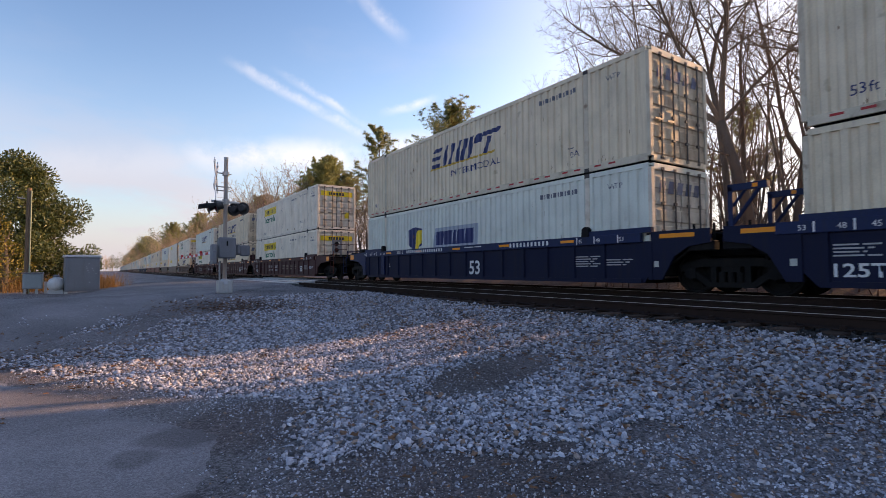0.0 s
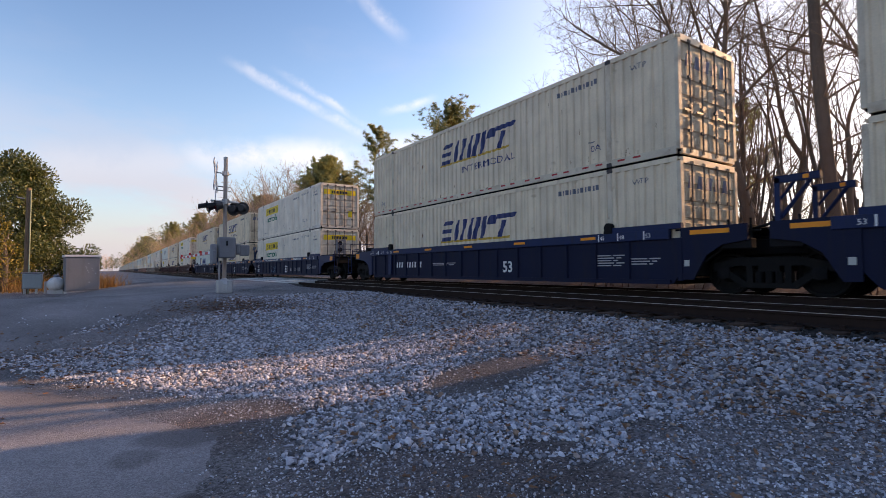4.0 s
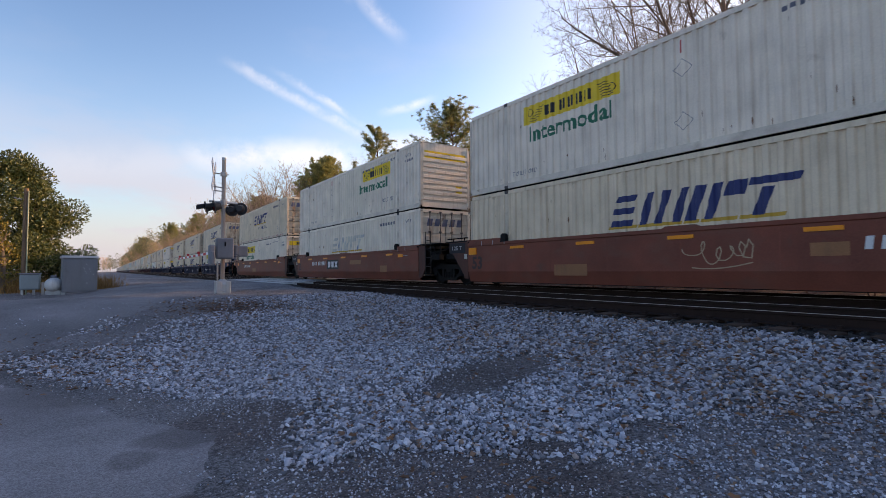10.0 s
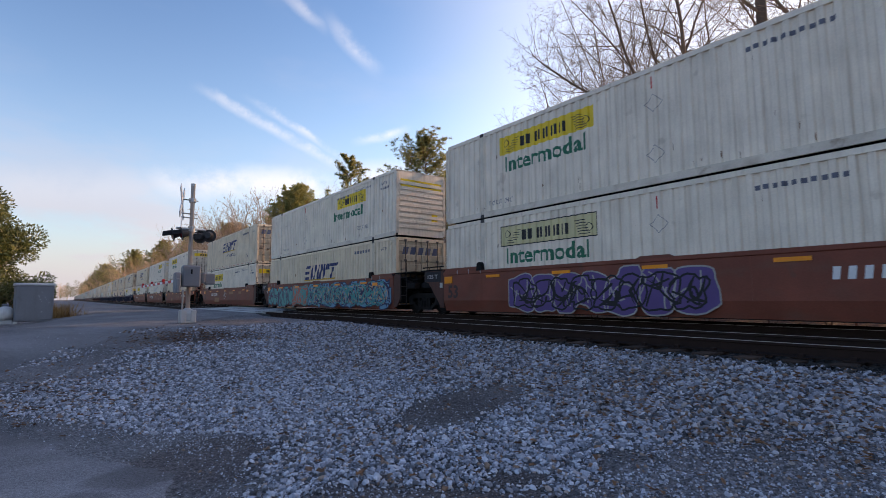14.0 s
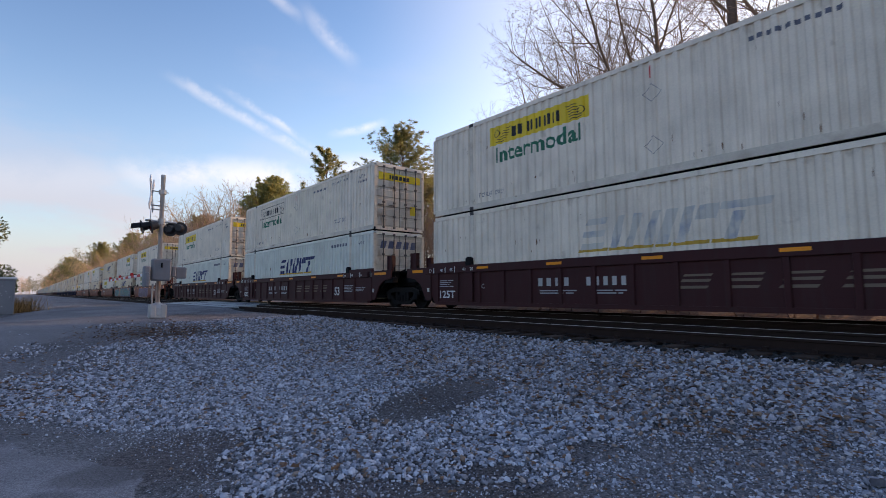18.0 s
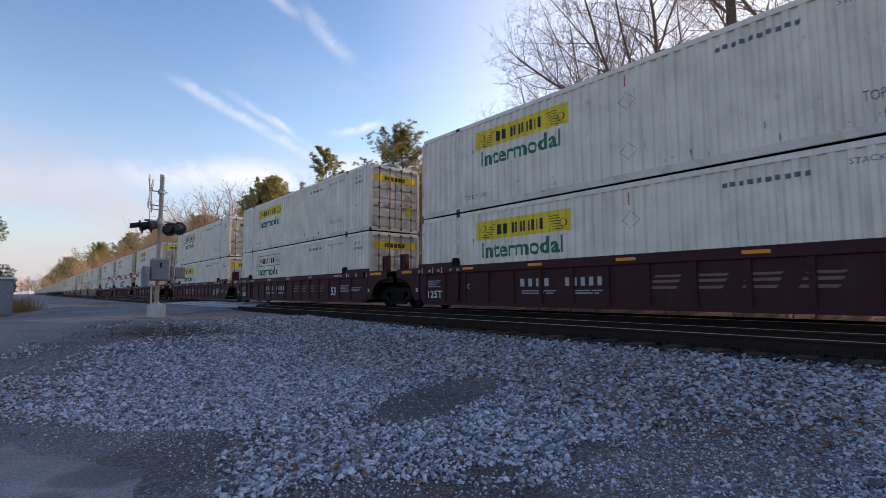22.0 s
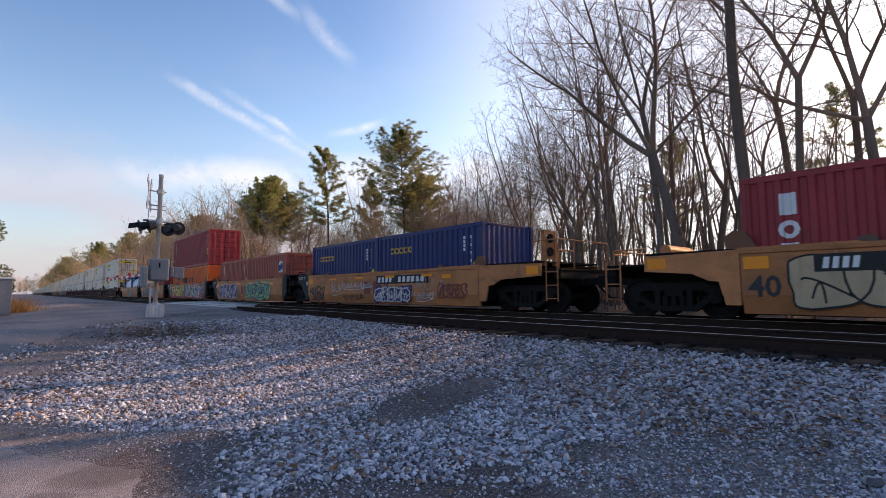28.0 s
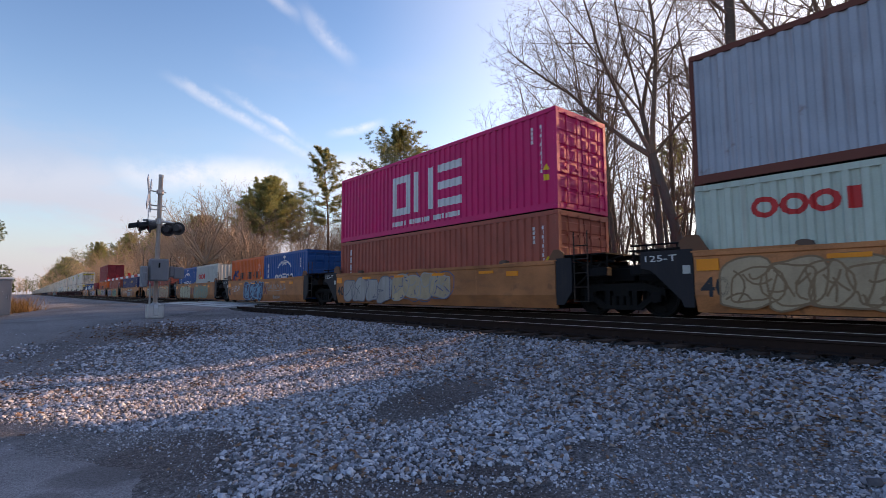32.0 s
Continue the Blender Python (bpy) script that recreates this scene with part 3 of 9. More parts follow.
def crossing_signal():
    s = thing("crossing_signal", "grey railway crossing signal mast with crossbuck, lamps and lowered gate", "crossing signal")
    z0 = height(2.91, 16.5)
    s.location = (2.91, 16.5, z0)
    # the orange runs stand for rust and for sunlight painted onto the mast
    part("mast", tubes(((0, 0, 0.2), (0, 0, 4.18), 0.06), sides=14), mat("sun-tinted mast paint", (0.36, 0.32, 0.29), 0.5, 0.1, streak=0.9, dirt=(0.36, 0.17, 0.085), spread=(3, 3, 0.5)), s, smooth=False)
    part("mast_cap", tubes(((0, 0, 4.16), (0, 0, 4.24), 0.066), sides=14), STEEL, s)
    bm = boxes((-0.2, 0.2, -0.2, 0.2, 0.0, 0.1), bevel=0.02)
    lathe(bm, [(0.1, 0.2), (0.3, 0.2), (0.4, 0.15), (0.46, 0.075)], sides=10)
    part("base_casting", bm, STEEL, s, "cast aluminium base")
    for i in range(4):
        a = math.pi / 4 + i * math.pi / 2
        x, y = 0.19 * math.cos(a), 0.19 * math.sin(a)
        part("bolt_cover", boxes((x - 0.075, x + 0.075, y - 0.075, y + 0.075, 0.02, 0.4), bevel=0.02), STEEL, s)
    # the crossbuck faces along the road, so its edge shows
    white = mat("crossbuck white", (0.72, 0.74, 0.78), 0.4)
    for sg in (1, -1):
        bm = boxes((-0.6, 0.6, -0.012, 0.012, -0.11, 0.11))
        bmesh.ops.transform(bm, matrix=pose(-0.30, -0.10, 3.62, 0, sg * 45, 0), verts=bm.verts)
        bmesh.ops.transform(bm, matrix=Matrix.Translation((-0.30, -0.1, 0)) @ pose(0, 0, 0, 0, 0, 74) @ Matrix.Translation((0.30, 0.1, 0)), verts=bm.verts)
        part("crossbuck_blade", bm, white, s, "white crossbuck blade")
    bm = boxes((-0.27, 0.27, -0.01, 0.01, -0.14, 0.14))
    bmesh.ops.transform(bm, matrix=pose(-0.3, -0.1, 2.98, 0, 0, 80), verts=bm.verts)
    part("track_sign", bm, white, s, "white track sign")
    for z in (3.72, 3.3, 3.18, 2.72):
        part("bracket", tubes(((-0.3, -0.08, z), (0.0, 0, z), 0.018), ((0.0, 0.0, z), (0.16, 0.02, z), 0.014), sides=6), STEEL, s)
    part("collar", tubes(((0, 0, 3.66), (0, 0, 3.78), 0.1), sides=12), STEEL, s)
    arm = part("lamp_arm", tubes(((-0.42, -0.08, 2.84), (0.42, 0.08, 2.84), 0.035), ((0, 0, 2.76), (0, 0, 2.92), 0.1), sides=10), STEEL, s)
    # one pair of lamps looks along the road, the other pair up the side road
    for sg, d, apart in ((-1, Vector((-0.97, 0.02, -0.22)).normalized(), Vector((0.09, -0.16, 0))), (1, Vector((0.45, 0.89, 0)), Vector((0.12, -0.05, 0.02)))):
        x, y = 0.40 * sg, 0.08 * sg
        for turn in (-1, 1):
            bm = bmesh.new()
            c = Vector((x, y, 2.65)) + apart * turn
            tube(bm, c, c - d * 0.02, 0.20, 22)
            tube(bm, c, c - d * 0.2, 0.14, 14, 0.09)
            lamp = part("signal_lamp", bm, mat("lamp black", (0.04, 0.039, 0.041), 0.5), s, "black round lamp backing with hood")
            bm = bmesh.new()
            for k in range(9):
                a0, a1 = radians(10 + 20 * k - 10), radians(10 + 20 * k + 10)
                u = Vector((-d.y, d.x, 0))
                q = []
                for aa, dd in ((a0, 0.0), (a1, 0.0), (a1, 0.26), (a0, 0.26)):
                    q.append(bm.verts.new(c + d * dd + 0.14 * (math.cos(aa) * u + Vector((0, 0, math.sin(aa))))))
                bm.faces.new(q)
            bmesh.ops.solidify(bm, geom=bm.faces, thickness=0.01)
            part("hood", bm, mat("lamp black", (0.04, 0.039, 0.041), 0.5), lamp)
            bm = bmesh.new()
            tube(bm, c + d * 0.012, c + d * 0.03, 0.13, 20)
            part("lens", bm, LENS, lamp, "dark red lens")
    # gate machine and its lowered arm
    boxm = boxes((-0.24, 0.26, -0.36, -0.08, 1.08, 1.72), bevel=0.04)
    gate = part("gate_machine", boxm, CABGREY, s, "grey gate mechanism housing")
    part("latch", boxes((-0.02, 0.02, -0.385, -0.355, 1.46, 1.6)), BLACK, gate)
    part("conduit", tubes(((-0.16, -0.1, 0.3), (-0.18, -0.2, 1.0), 0.025), sides=8), STEEL, s)
    part("counterweight", boxes((-0.42, -0.3, -0.5, 0.0, 0.9, 1.32), (-0.44, -0.28, -0.42, -0.1, 1.0, 1.5), bevel=0.03), CABGREY, s, "grey counterweight")
    part("counterweight", boxes((0.3, 0.42, -0.2, 0.35, 1.2, 1.52), (0.42, 0.72, -0.1, 0.0, 1.16, 1.5), bevel=0.03), CABGREY, s, "grey counterweight")
    arm = part("gate_arm", boxes((-0.4, -0.36, 0.0, 8.2, 1.22, 1.29)), white, s, "red and white striped gate arm")
    for i in range(7):
        part("red_stripe", boxes((-0.405, -0.355, 0.5 + i * 1.15, 1.05 + i * 1.15, 1.217, 1.293)), REDPAINT, arm)
    for i in range(3):
        part("gate_lamp", tubes(((-0.38, 2.2 + i * 2.7, 1.29), (-0.38, 2.2 + i * 2.7, 1.38), 0.04), sides=10), REDPAINT, arm, "small red gate lamp")
    return s


crossing_signal()


def far_crossbuck():
    s = thing("crossbuck_sign", "white crossbuck sign on a post beyond the track", "crossing sign")
    s.location = (19.0, 31.9, height(19.0, 31.9))
    part("post", tubes(((0, 0, 0), (0, 0, 3.3), 0.06), sides=10), STEEL, s)
    for sg in (1, -1):
        bm = boxes((-0.6, 0.6, -0.012, 0.012, -0.11, 0.11))
        bmesh.ops.transform(bm, matrix=pose(0, -0.08, 2.7, 0, sg * 45, 0), verts=bm.verts)
        part("crossbuck_blade", bm, mat("crossbuck white", (0.72, 0.74, 0.78), 0.4), s)


far_crossbuck()


def relay_cabinet():
    c = thing("relay_cabinet", "large grey metal signal relay cabinet with a pale lid", "cabinet")
    x, y = -1.02, 25.4
    c.location = (x, y, height(x, y))
    c.rotation_euler = (0, 0, radians(8))
    part("body", boxes((-0.58, 0.58, -0.4, 0.4, 0.06, 1.44), bevel=0.015), CABGREY, c)
    part("lid", boxes((-0.62, 0.62, -0.45, 0.45, 1.44, 1.54), bevel=0.02), mat("pale lid", (0.55, 0.56, 0.57), 0.5, streak=0.2), c, "pale grey lid")
    door = part("door", boxes((-0.55, 0.55, -0.418, -0.4, 0.12, 1.4), bevel=0.008), CABGREY, c)
    part("handle", tubes(((0.47, -0.435, 0.7), (0.47, -0.435, 0.86), 0.012), sides=6), CABGREY, door)
    spots = random.Random(3)
    for i in range(9):
        u, v, r = spots.uniform(0.1, 0.5), spots.uniform(0.4, 1.2), spots.uniform(0.01, 0.022)
        part("scuff", boxes((u - r, u + r, -0.4195, -0.417, v - r, v + r)), STEEL, door)
    for sx in (-0.55, 0.55):
        part("foot", boxes((sx - 0.06, sx + 0.06, -0.4, 0.4, -0.1, 0.06)), CONCRETE, c)


def meter_box():
    c = thing("meter_box", "grey green metal meter box on short posts beside the pole", "meter box")
    x, y = -2.6, 25.6
    c.location = (x, y, height(x, y))
    part("body", boxes((-0.31, 0.31, -0.2, 0.2, 0.22, 0.82), bevel=0.02), mat("box green grey", (0.26, 0.30, 0.31), 0.5, streak=0.25), c)
    part("lid", boxes((-0.34, 0.34, -0.24, 0.2, 0.82, 0.87), bevel=0.015), CABGREY, c)
    part("door", boxes((-0.28, 0.28, -0.218, -0.2, 0.26, 0.78), bevel=0.006), mat("box green grey", (0.26, 0.30, 0.31), 0.5), c)
    for sx in (-0.24, 0.12, 0.4):
        part("post", boxes((sx - 0.04, sx + 0.04, -0.05, 0.05, -0.1, 0.5 if sx > 0.3 else 0.23)), STEEL, c)


def gas_tank():
    c = thing("propane_tank", "small white rusty propane tank on the ground", "gas tank")
    x, y = -1.86, 25.6
    c.location = (x, y, height(x, y))
    bm = bmesh.new()
    lathe(bm, [(-0.5, 0.05), (-0.48, 0.15), (-0.4, 0.24), (-0.25, 0.29), (0.25, 0.29), (0.4, 0.24), (0.48, 0.15), (0.5, 0.05)], "y", (0, 0, 0.38), 24)
    part("shell", bm, mat("tank white", (0.62, 0.60, 0.58), 0.5, streak=0.4, dirt=(0.25, 0.16, 0.1)), c, smooth=True)
    bm = bmesh.new()
    lathe(bm, [(0.64, 0.11), (0.73, 0.11), (0.77, 0.07)], "z", (0, 0, 0), 16)
    part("valve_hood", bm, CABGREY, c)
    for sy in (-0.3, 0.3):
        part("foot", boxes((-0.25, 0.25, sy - 0.04, sy + 0.04, -0.05, 0.16)), STEEL, c)


def utility_pole():
    c = thing("utility_pole", "short weathered wooden service pole with a conduit", "pole")
    x, y = -2.86, 26.0
    c.location = (x, y, height(x, y))
    bm = bmesh.new()
    tube(bm, (0, 0, -0.3), (0.02, 0, 4.3), 0.09, 12, 0.078)
    part("post", bm, WOOD, c)
    part("conduit", tubes(((0.1, -0.08, 0.0), (0.1, -0.07, 4.2), 0.025), sides=8), mat("grey green conduit", (0.30, 0.33, 0.22), 0.5), c)
    part("insulator_bracket", tubes(((-0.1, 0, 3.85), (-0.35, 0, 3.9), 0.02), sides=6), STEEL, c)
    w = thing("service_wire", "thin black service wire running from the pole", "wire")
    pts = [(-3.2 - 0.9 * i, 26.0 + 0.5 * i, 0.0) for i in range(13)]
    bm = bmesh.new()
    zz = [height(x, y) + 3.9 + 0.15 * ((i - 5) / 6) ** 2 for i in range(13)]
    for i in range(12):
        tube(bm, (pts[i][0], pts[i][1], zz[i]), (pts[i + 1][0], pts[i + 1][1], zz[i + 1]), 0.008, 5)
    part("cable", bm, BLACK, w)


relay_cabinet()
meter_box()
gas_tank()
utility_pole()


def red_car():
    c = thing("parked_car", "red car waiting on the road beyond the crossing", "car")
    x, y = 19.3, 37.2
    c.location = (x, y, height(x, y) + 0.014)
    c.rotation_euler = (0, 0, radians(150))
    red = mat("red car paint", (0.50, 0.02, 0.025), 0.25, streak=0.0, bump=0)
    bm = bmesh.new()
    prism(bm, [(-2.2, 0.28), (2.2, 0.28), (2.25, 0.62), (2.1, 0.82), (1.1, 0.95), (0.5, 1.4), (-1.0, 1.43), (-1.7, 1.0), (-2.2, 0.92), (-2.28, 0.6)], "y", -0.86, 0.86)
    bmesh.ops.bevel(bm, geom=list(bm.edges), offset=0.05, segments=2, affect="EDGES")
    part("body", bm, red, c, smooth=False)
    glass = mat("dark glass", (0.02, 0.025, 0.03), 0.08)
    for sy in (-0.87, 0.87):
        bm = bmesh.new()
        prism(bm, [(-1.5, 0.98), (0.95, 0.98), (0.45, 1.34), (-0.95, 1.36)], "y", sy - 0.008, sy + 0.008)
        part("side_window", bm, glass, c)
    part("windscreen", boxes((0.62, 0.95, -0.7, 0.7, 1.05, 1.28)), glass, c)
    for sx in (-1.35, 1.4):
        for sy in (-0.78, 0.78):
            bm = bmesh.new()
            lathe(bm, [(-0.1, 0.3), (-0.08, 0.32), (0.08, 0.32), (0.1, 0.3)], "y", (sx, sy, 0.32), 18)
            w = part("wheel", bm, BLACK, c)
            bm = bmesh.new()
            lathe(bm, [(-0.115, 0.17), (0.115, 0.17)], "y", (sx, sy, 0.32), 12)
            part("rim", bm, STEEL, w)
    for sy in (-0.62, 0.62):
        part("headlight", boxes((2.16, 2.27, sy - 0.16, sy + 0.16, 0.6, 0.74), bevel=0.02), mat("lamp glass", (0.7, 0.7, 0.7), 0.15), c)


red_car()

# ---- the train: containers ----
TRAIN = []                                # (thing, x, y at 0 s, z) of all that rolls by
PITCH, DEEP = 0.2795, 0.048


def ribs_of(length):
    n = round((length - 0.3) / PITCH)
    return (length - 0.3) / n, n


def rib_depth(length, y):
    """How far the wall lies behind its outermost plane, y metres from one end."""
    p, n = ribs_of(length)
    if y <= 0.15 or y >= length - 0.15:
        return 0.0
    u = ((y - 0.15) % p) / p
    for a, b, d0, d1 in ((0, 0.38, 0, 0), (0.38, 0.5, 0, 1), (0.5, 0.88, 1, 1), (0.88, 1.0001, 1, 0)):
        if u <= b:
            return DEEP * (d0 + (d1 - d0) * (u - a) / (b - a))
    return 0.0


def rib_breaks(length):
    p, n = ribs_of(length)
    return [0.0, 0.15] + [0.15 + p * (i + q) for i in range(n) for q in (0.38, 0.5, 0.88, 1.0)] + [length]


LETTERS = {}


def letter_mesh(text, size, bold=0.0):
    key = (text, size, bold)
    if key not in LETTERS:
        cu = bpy.data.curves.new("lettering", "FONT")
        cu.body, cu.size, cu.offset = text, size, bold
        cu.resolution_u = 2
        ob = bpy.data.objects.new("lettering", cu)
        me = bpy.data.meshes.new_from_object(ob)
        bpy.data.objects.remove(ob)
        LETTERS[key] = me
    return LETTERS[key]


def letters_bm(text, size, u, v, width=None, bold=0.0):
    """Lettering from (u, v) at its lower left, in a side's own plane; width stretches it to fit."""
    bm = bmesh.new()
    bm.from_mesh(letter_mesh(text, size, bold))
    xs = [p.co.x for p in bm.verts]
    k = width / (max(xs) - min(xs)) if width else 1.0
    x0 = min(xs)
    for p in bm.verts:
        p.co = Vector((u + (p.co.x - x0) * k, v + p.co.y, 0))
    return bm


def shapes_bm(polys):
    bm = bmesh.new()
    for poly in polys:
        bm.faces.new([bm.verts.new((a, b, 0)) for a, b in poly])
    return bm


def rect(u0, u1, v0, v1, slant=0.0):
    return [(u0, v0), (u1, v0), (u1 + slant, v1), (u0 + slant, v1)]


def bars(u0, u1, v0, v1, n, fill=0.7, slant=0.0):
    """A row of n plain blocks that stand for lettering."""
    w = (u1 - u0) / n
    return [rect(u0 + w * i, u0 + w * (i + fill), v0, v1, slant) for i in range(n)]


def ring(cu, cv, r0, r1, a0=0, a1=360, n=14, squash=1.0):
    out = []
    for i in range(n):
        a, b = radians(a0 + (a1 - a0) * i / n), radians(a0 + (a1 - a0) * (i + 1) / n)
        out.append([(cu + r0 * math.cos(a), cv + squash * r0 * math.sin(a)), (cu + r1 * math.cos(a), cv + squash * r1 * math.sin(a)), (cu + r1 * math.cos(b), cv + squash * r1 * math.sin(b)), (cu + r0 * math.cos(b), cv + squash * r0 * math.sin(b))])
    return out


def paint_side(name, bm, material, parent, length, wide, lift=0.004, label="", ribbed=True):
    """Paint on the side that faces -x; u runs from the front end towards the rear. It follows the wall's folds."""
    if ribbed:
        us = [p.co.x for p in bm.verts]
        lo, hi = min(us), max(us)
        for c in rib_breaks(length):
            c = length - c
            if lo + 0.002 < c < hi - 0.002:
                bmesh.ops.bisect_plane(bm, geom=bm.verts[:] + bm.edges[:] + bm.faces[:], plane_co=(c, 0, 0), plane_no=(1, 0, 0))
    for p in bm.verts:
        y = length - p.co.x
        d = rib_depth(length, y) if ribbed else 0.0
        p.co = Vector((-wide / 2 + d - lift - p.co.z, y, p.co.y))
    bmesh.ops.recalc_face_normals(bm, faces=bm.faces)
    return part(name, bm, material, parent, label)


def paint_rear(name, bm, material, parent, wide, lift, label=""):
    """Paint on the end that faces -y; u runs from the near side."""
    for p in bm.verts:
        p.co = Vector((-wide / 2 + p.co.x, -lift, p.co.y))
    return part(name, bm, material, parent, label)


def slant_marks(c, L, W, v, ink=NAVY, shadow=GOLD, word=True, worn=False):
    ws = ((0.0, 0.78), (0.86, 1.95), (2.05, 2.38), (2.48, 3.2), (3.3, 4.1))
    sl = 0.26
    paint_side("brand_shadow", shapes_bm([rect(6.0 + a, 6.06 + b, v - 0.06, v + 0.02, 0.02) for a, b in ws]), shadow, c, L, W, 0.004)
    polys = []
    for i, (a, b) in enumerate(ws):
        a, b = 6.05 + a, 6.05 + b
        h = 0.78
        k = h / 5
        if i == 0:
            polys += [rect(a, b - 0.1, v, v + k, sl / 5), rect(a + 2 * sl / 5, b - 0.05, v + 2 * k, v + 3 * k, sl / 5), rect(a + 4 * sl / 5, b, v + 4 * k, v + h, sl / 5)]
        elif i == 1:
            polys += [rect(a, a + 0.2, v, v + h, sl), rect(a + 0.42, a + 0.62, v, v + h, sl), rect(b - 0.22, b - 0.02, v, v + h, sl)]
        elif i == 2:
            polys += [rect(a, b - 0.06, v, v + h, sl)]
        elif i == 3:
            polys += [rect(a, a + 0.22, v, v + h, sl), rect(a + 0.3 + 3 * sl / 5, b + 3 * sl / 5, v + 3 * k, v + h, 2 * sl / 5)]
        else:
            polys += [rect(a + 0.2, a + 0.44, v, v + 3.6 * k, sl * 0.72), rect(a - 0.06 + 4 * sl / 5, b + 0.2 + sl / 3, v + 4 * k, v + h, sl / 5)]
    paint_side("brand_mark", shapes_bm(polys), ink, c, L, W, 0.007, "slanted brand shapes" if not worn else "faded brand shapes")
    if word:
        paint_side("lettering", letters_bm("INTERMODAL", 0.34, 7.45, v - 0.5, 3.0), NAVY, c, L, W, 0.005)


def panel_marks(c, L, W, u0, panel, dark=INK, wide=3.62):
    if panel is not None:
        paint_side("brand_panel", shapes_bm([rect(u0, u0 + wide, 1.93, 2.52)]), panel, c, L, W, 0.004, "yellow brand panel" if panel is YELLOW else "faded brand panel")
    fr = [rect(u0, u0 + wide, 1.90, 1.93), rect(u0, u0 + wide, 2.52, 2.55), rect(u0, u0 + 0.03, 1.93, 2.52), rect(u0 + wide - 0.03, u0 + wide, 1.93, 2.52)] if panel is not YELLOW else []
    sc = []
    for k in range(6):
        sc += [rect(u0 + 0.22 + 0.09 * k, u0 + 0.62 + 0.05 * k, 1.99 + 0.075 * k, 2.012 + 0.075 * k), rect(u0 + wide - 0.64 - 0.02 * k, u0 + wide - 0.22 - 0.04 * k, 1.99 + 0.075 * k, 2.012 + 0.075 * k)]
    sc += ring(u0 + 0.28, 2.28, 0.11, 0.13, n=10) + ring(u0 + wide - 0.28, 2.16, 0.11, 0.13, n=10)
    paint_side("brand_mark", shapes_bm(fr + sc + bars(u0 + 0.92, u0 + 1.4, 2.05, 2.36, 2, 0.55) + bars(u0 + 1.5, u0 + wide - 0.9, 2.05, 2.36, 8, 0.5)), dark, c, L, W, 0.007)
    paint_side("lettering", letters_bm("Intermodal", 0.66, u0 + (0.22 if wide > 3.5 else -0.4), 1.37, 3.12, 0.016), GREEN, c, L, W, 0.005, "green lettering")
    q = u0 + 5.3 if u0 < 5 else 6.0
    out = ring(q, 0.75, 0.21, 0.225, n=4) + ring(q, 2.0, 0.21, 0.225, n=4)
    paint_side("placard_holder", shapes_bm(out), GREYINK, c, L, W, 0.008)
    paint_side("red_tab", shapes_bm([rect(q - 0.04, q, 2.36, 2.66)]), REDPAINT, c, L, W, 0.006)


def small_marks(c, L, W, panelled):
    g = []
    if panelled:
        paint_side("lettering", letters_bm("TOP LIFT ONLY", 0.2, 2.3, 0.38, 1.1), GREYINK, c, L, W, 0.006)
        paint_side("lettering", letters_bm("TOP LIFT ONLY", 0.27, 12.55, 0.62, 1.15), GREYINK, c, L, W, 0.006)
        paint_side("lettering", letters_bm("STACK LIMIT 3 HIGH", 0.16, 12.3, 2.5, 1.5), GREYINK, c, L, W, 0.006)
        g += bars(10.2, 11.8, 2.42, 2.52, 10, 0.6)
        g += bars(14.75, 15.5, 2.18, 2.28, 9, 0.6)
    else:
        paint_side("lettering", letters_bm("DA", 0.24, 13.55, 0.55), NAVY, c, L, W, 0.006)
        paint_side("lettering", letters_bm("53ft", 0.28, 0.75, 0.42), NAVY, c, L, W, 0.006)
        g += bars(12.35, 13.85, 2.40, 2.54, 11, 0.6) + bars(13.5, 13.8, 0.8, 0.83, 1)
    paint_side("lettering", letters_bm("WTP", 0.2, 14.85, 2.38), GREYINK, c, L, W, 0.006)
    paint_side("marking", shapes_bm(g), GREYINK, c, L, W, 0.006, "plain row of marking bars")


WALLS = {}


def wall_mesh(L, z0, z1):
    key = ("wall", L, z0, z1)
    if key not in WALLS:
        ys = rib_breaks(L)
        vs, fs = [], []
        for y in ys:
            d = rib_depth(L, y)
            vs += [(d, y, z0), (d, y, z1)]
        for i in range(len(ys) - 1):
            fs.append((2 * i, 2 * i + 1, 2 * i + 3, 2 * i + 2))
        WALLS[key] = (vs, fs)
    return WALLS[key]


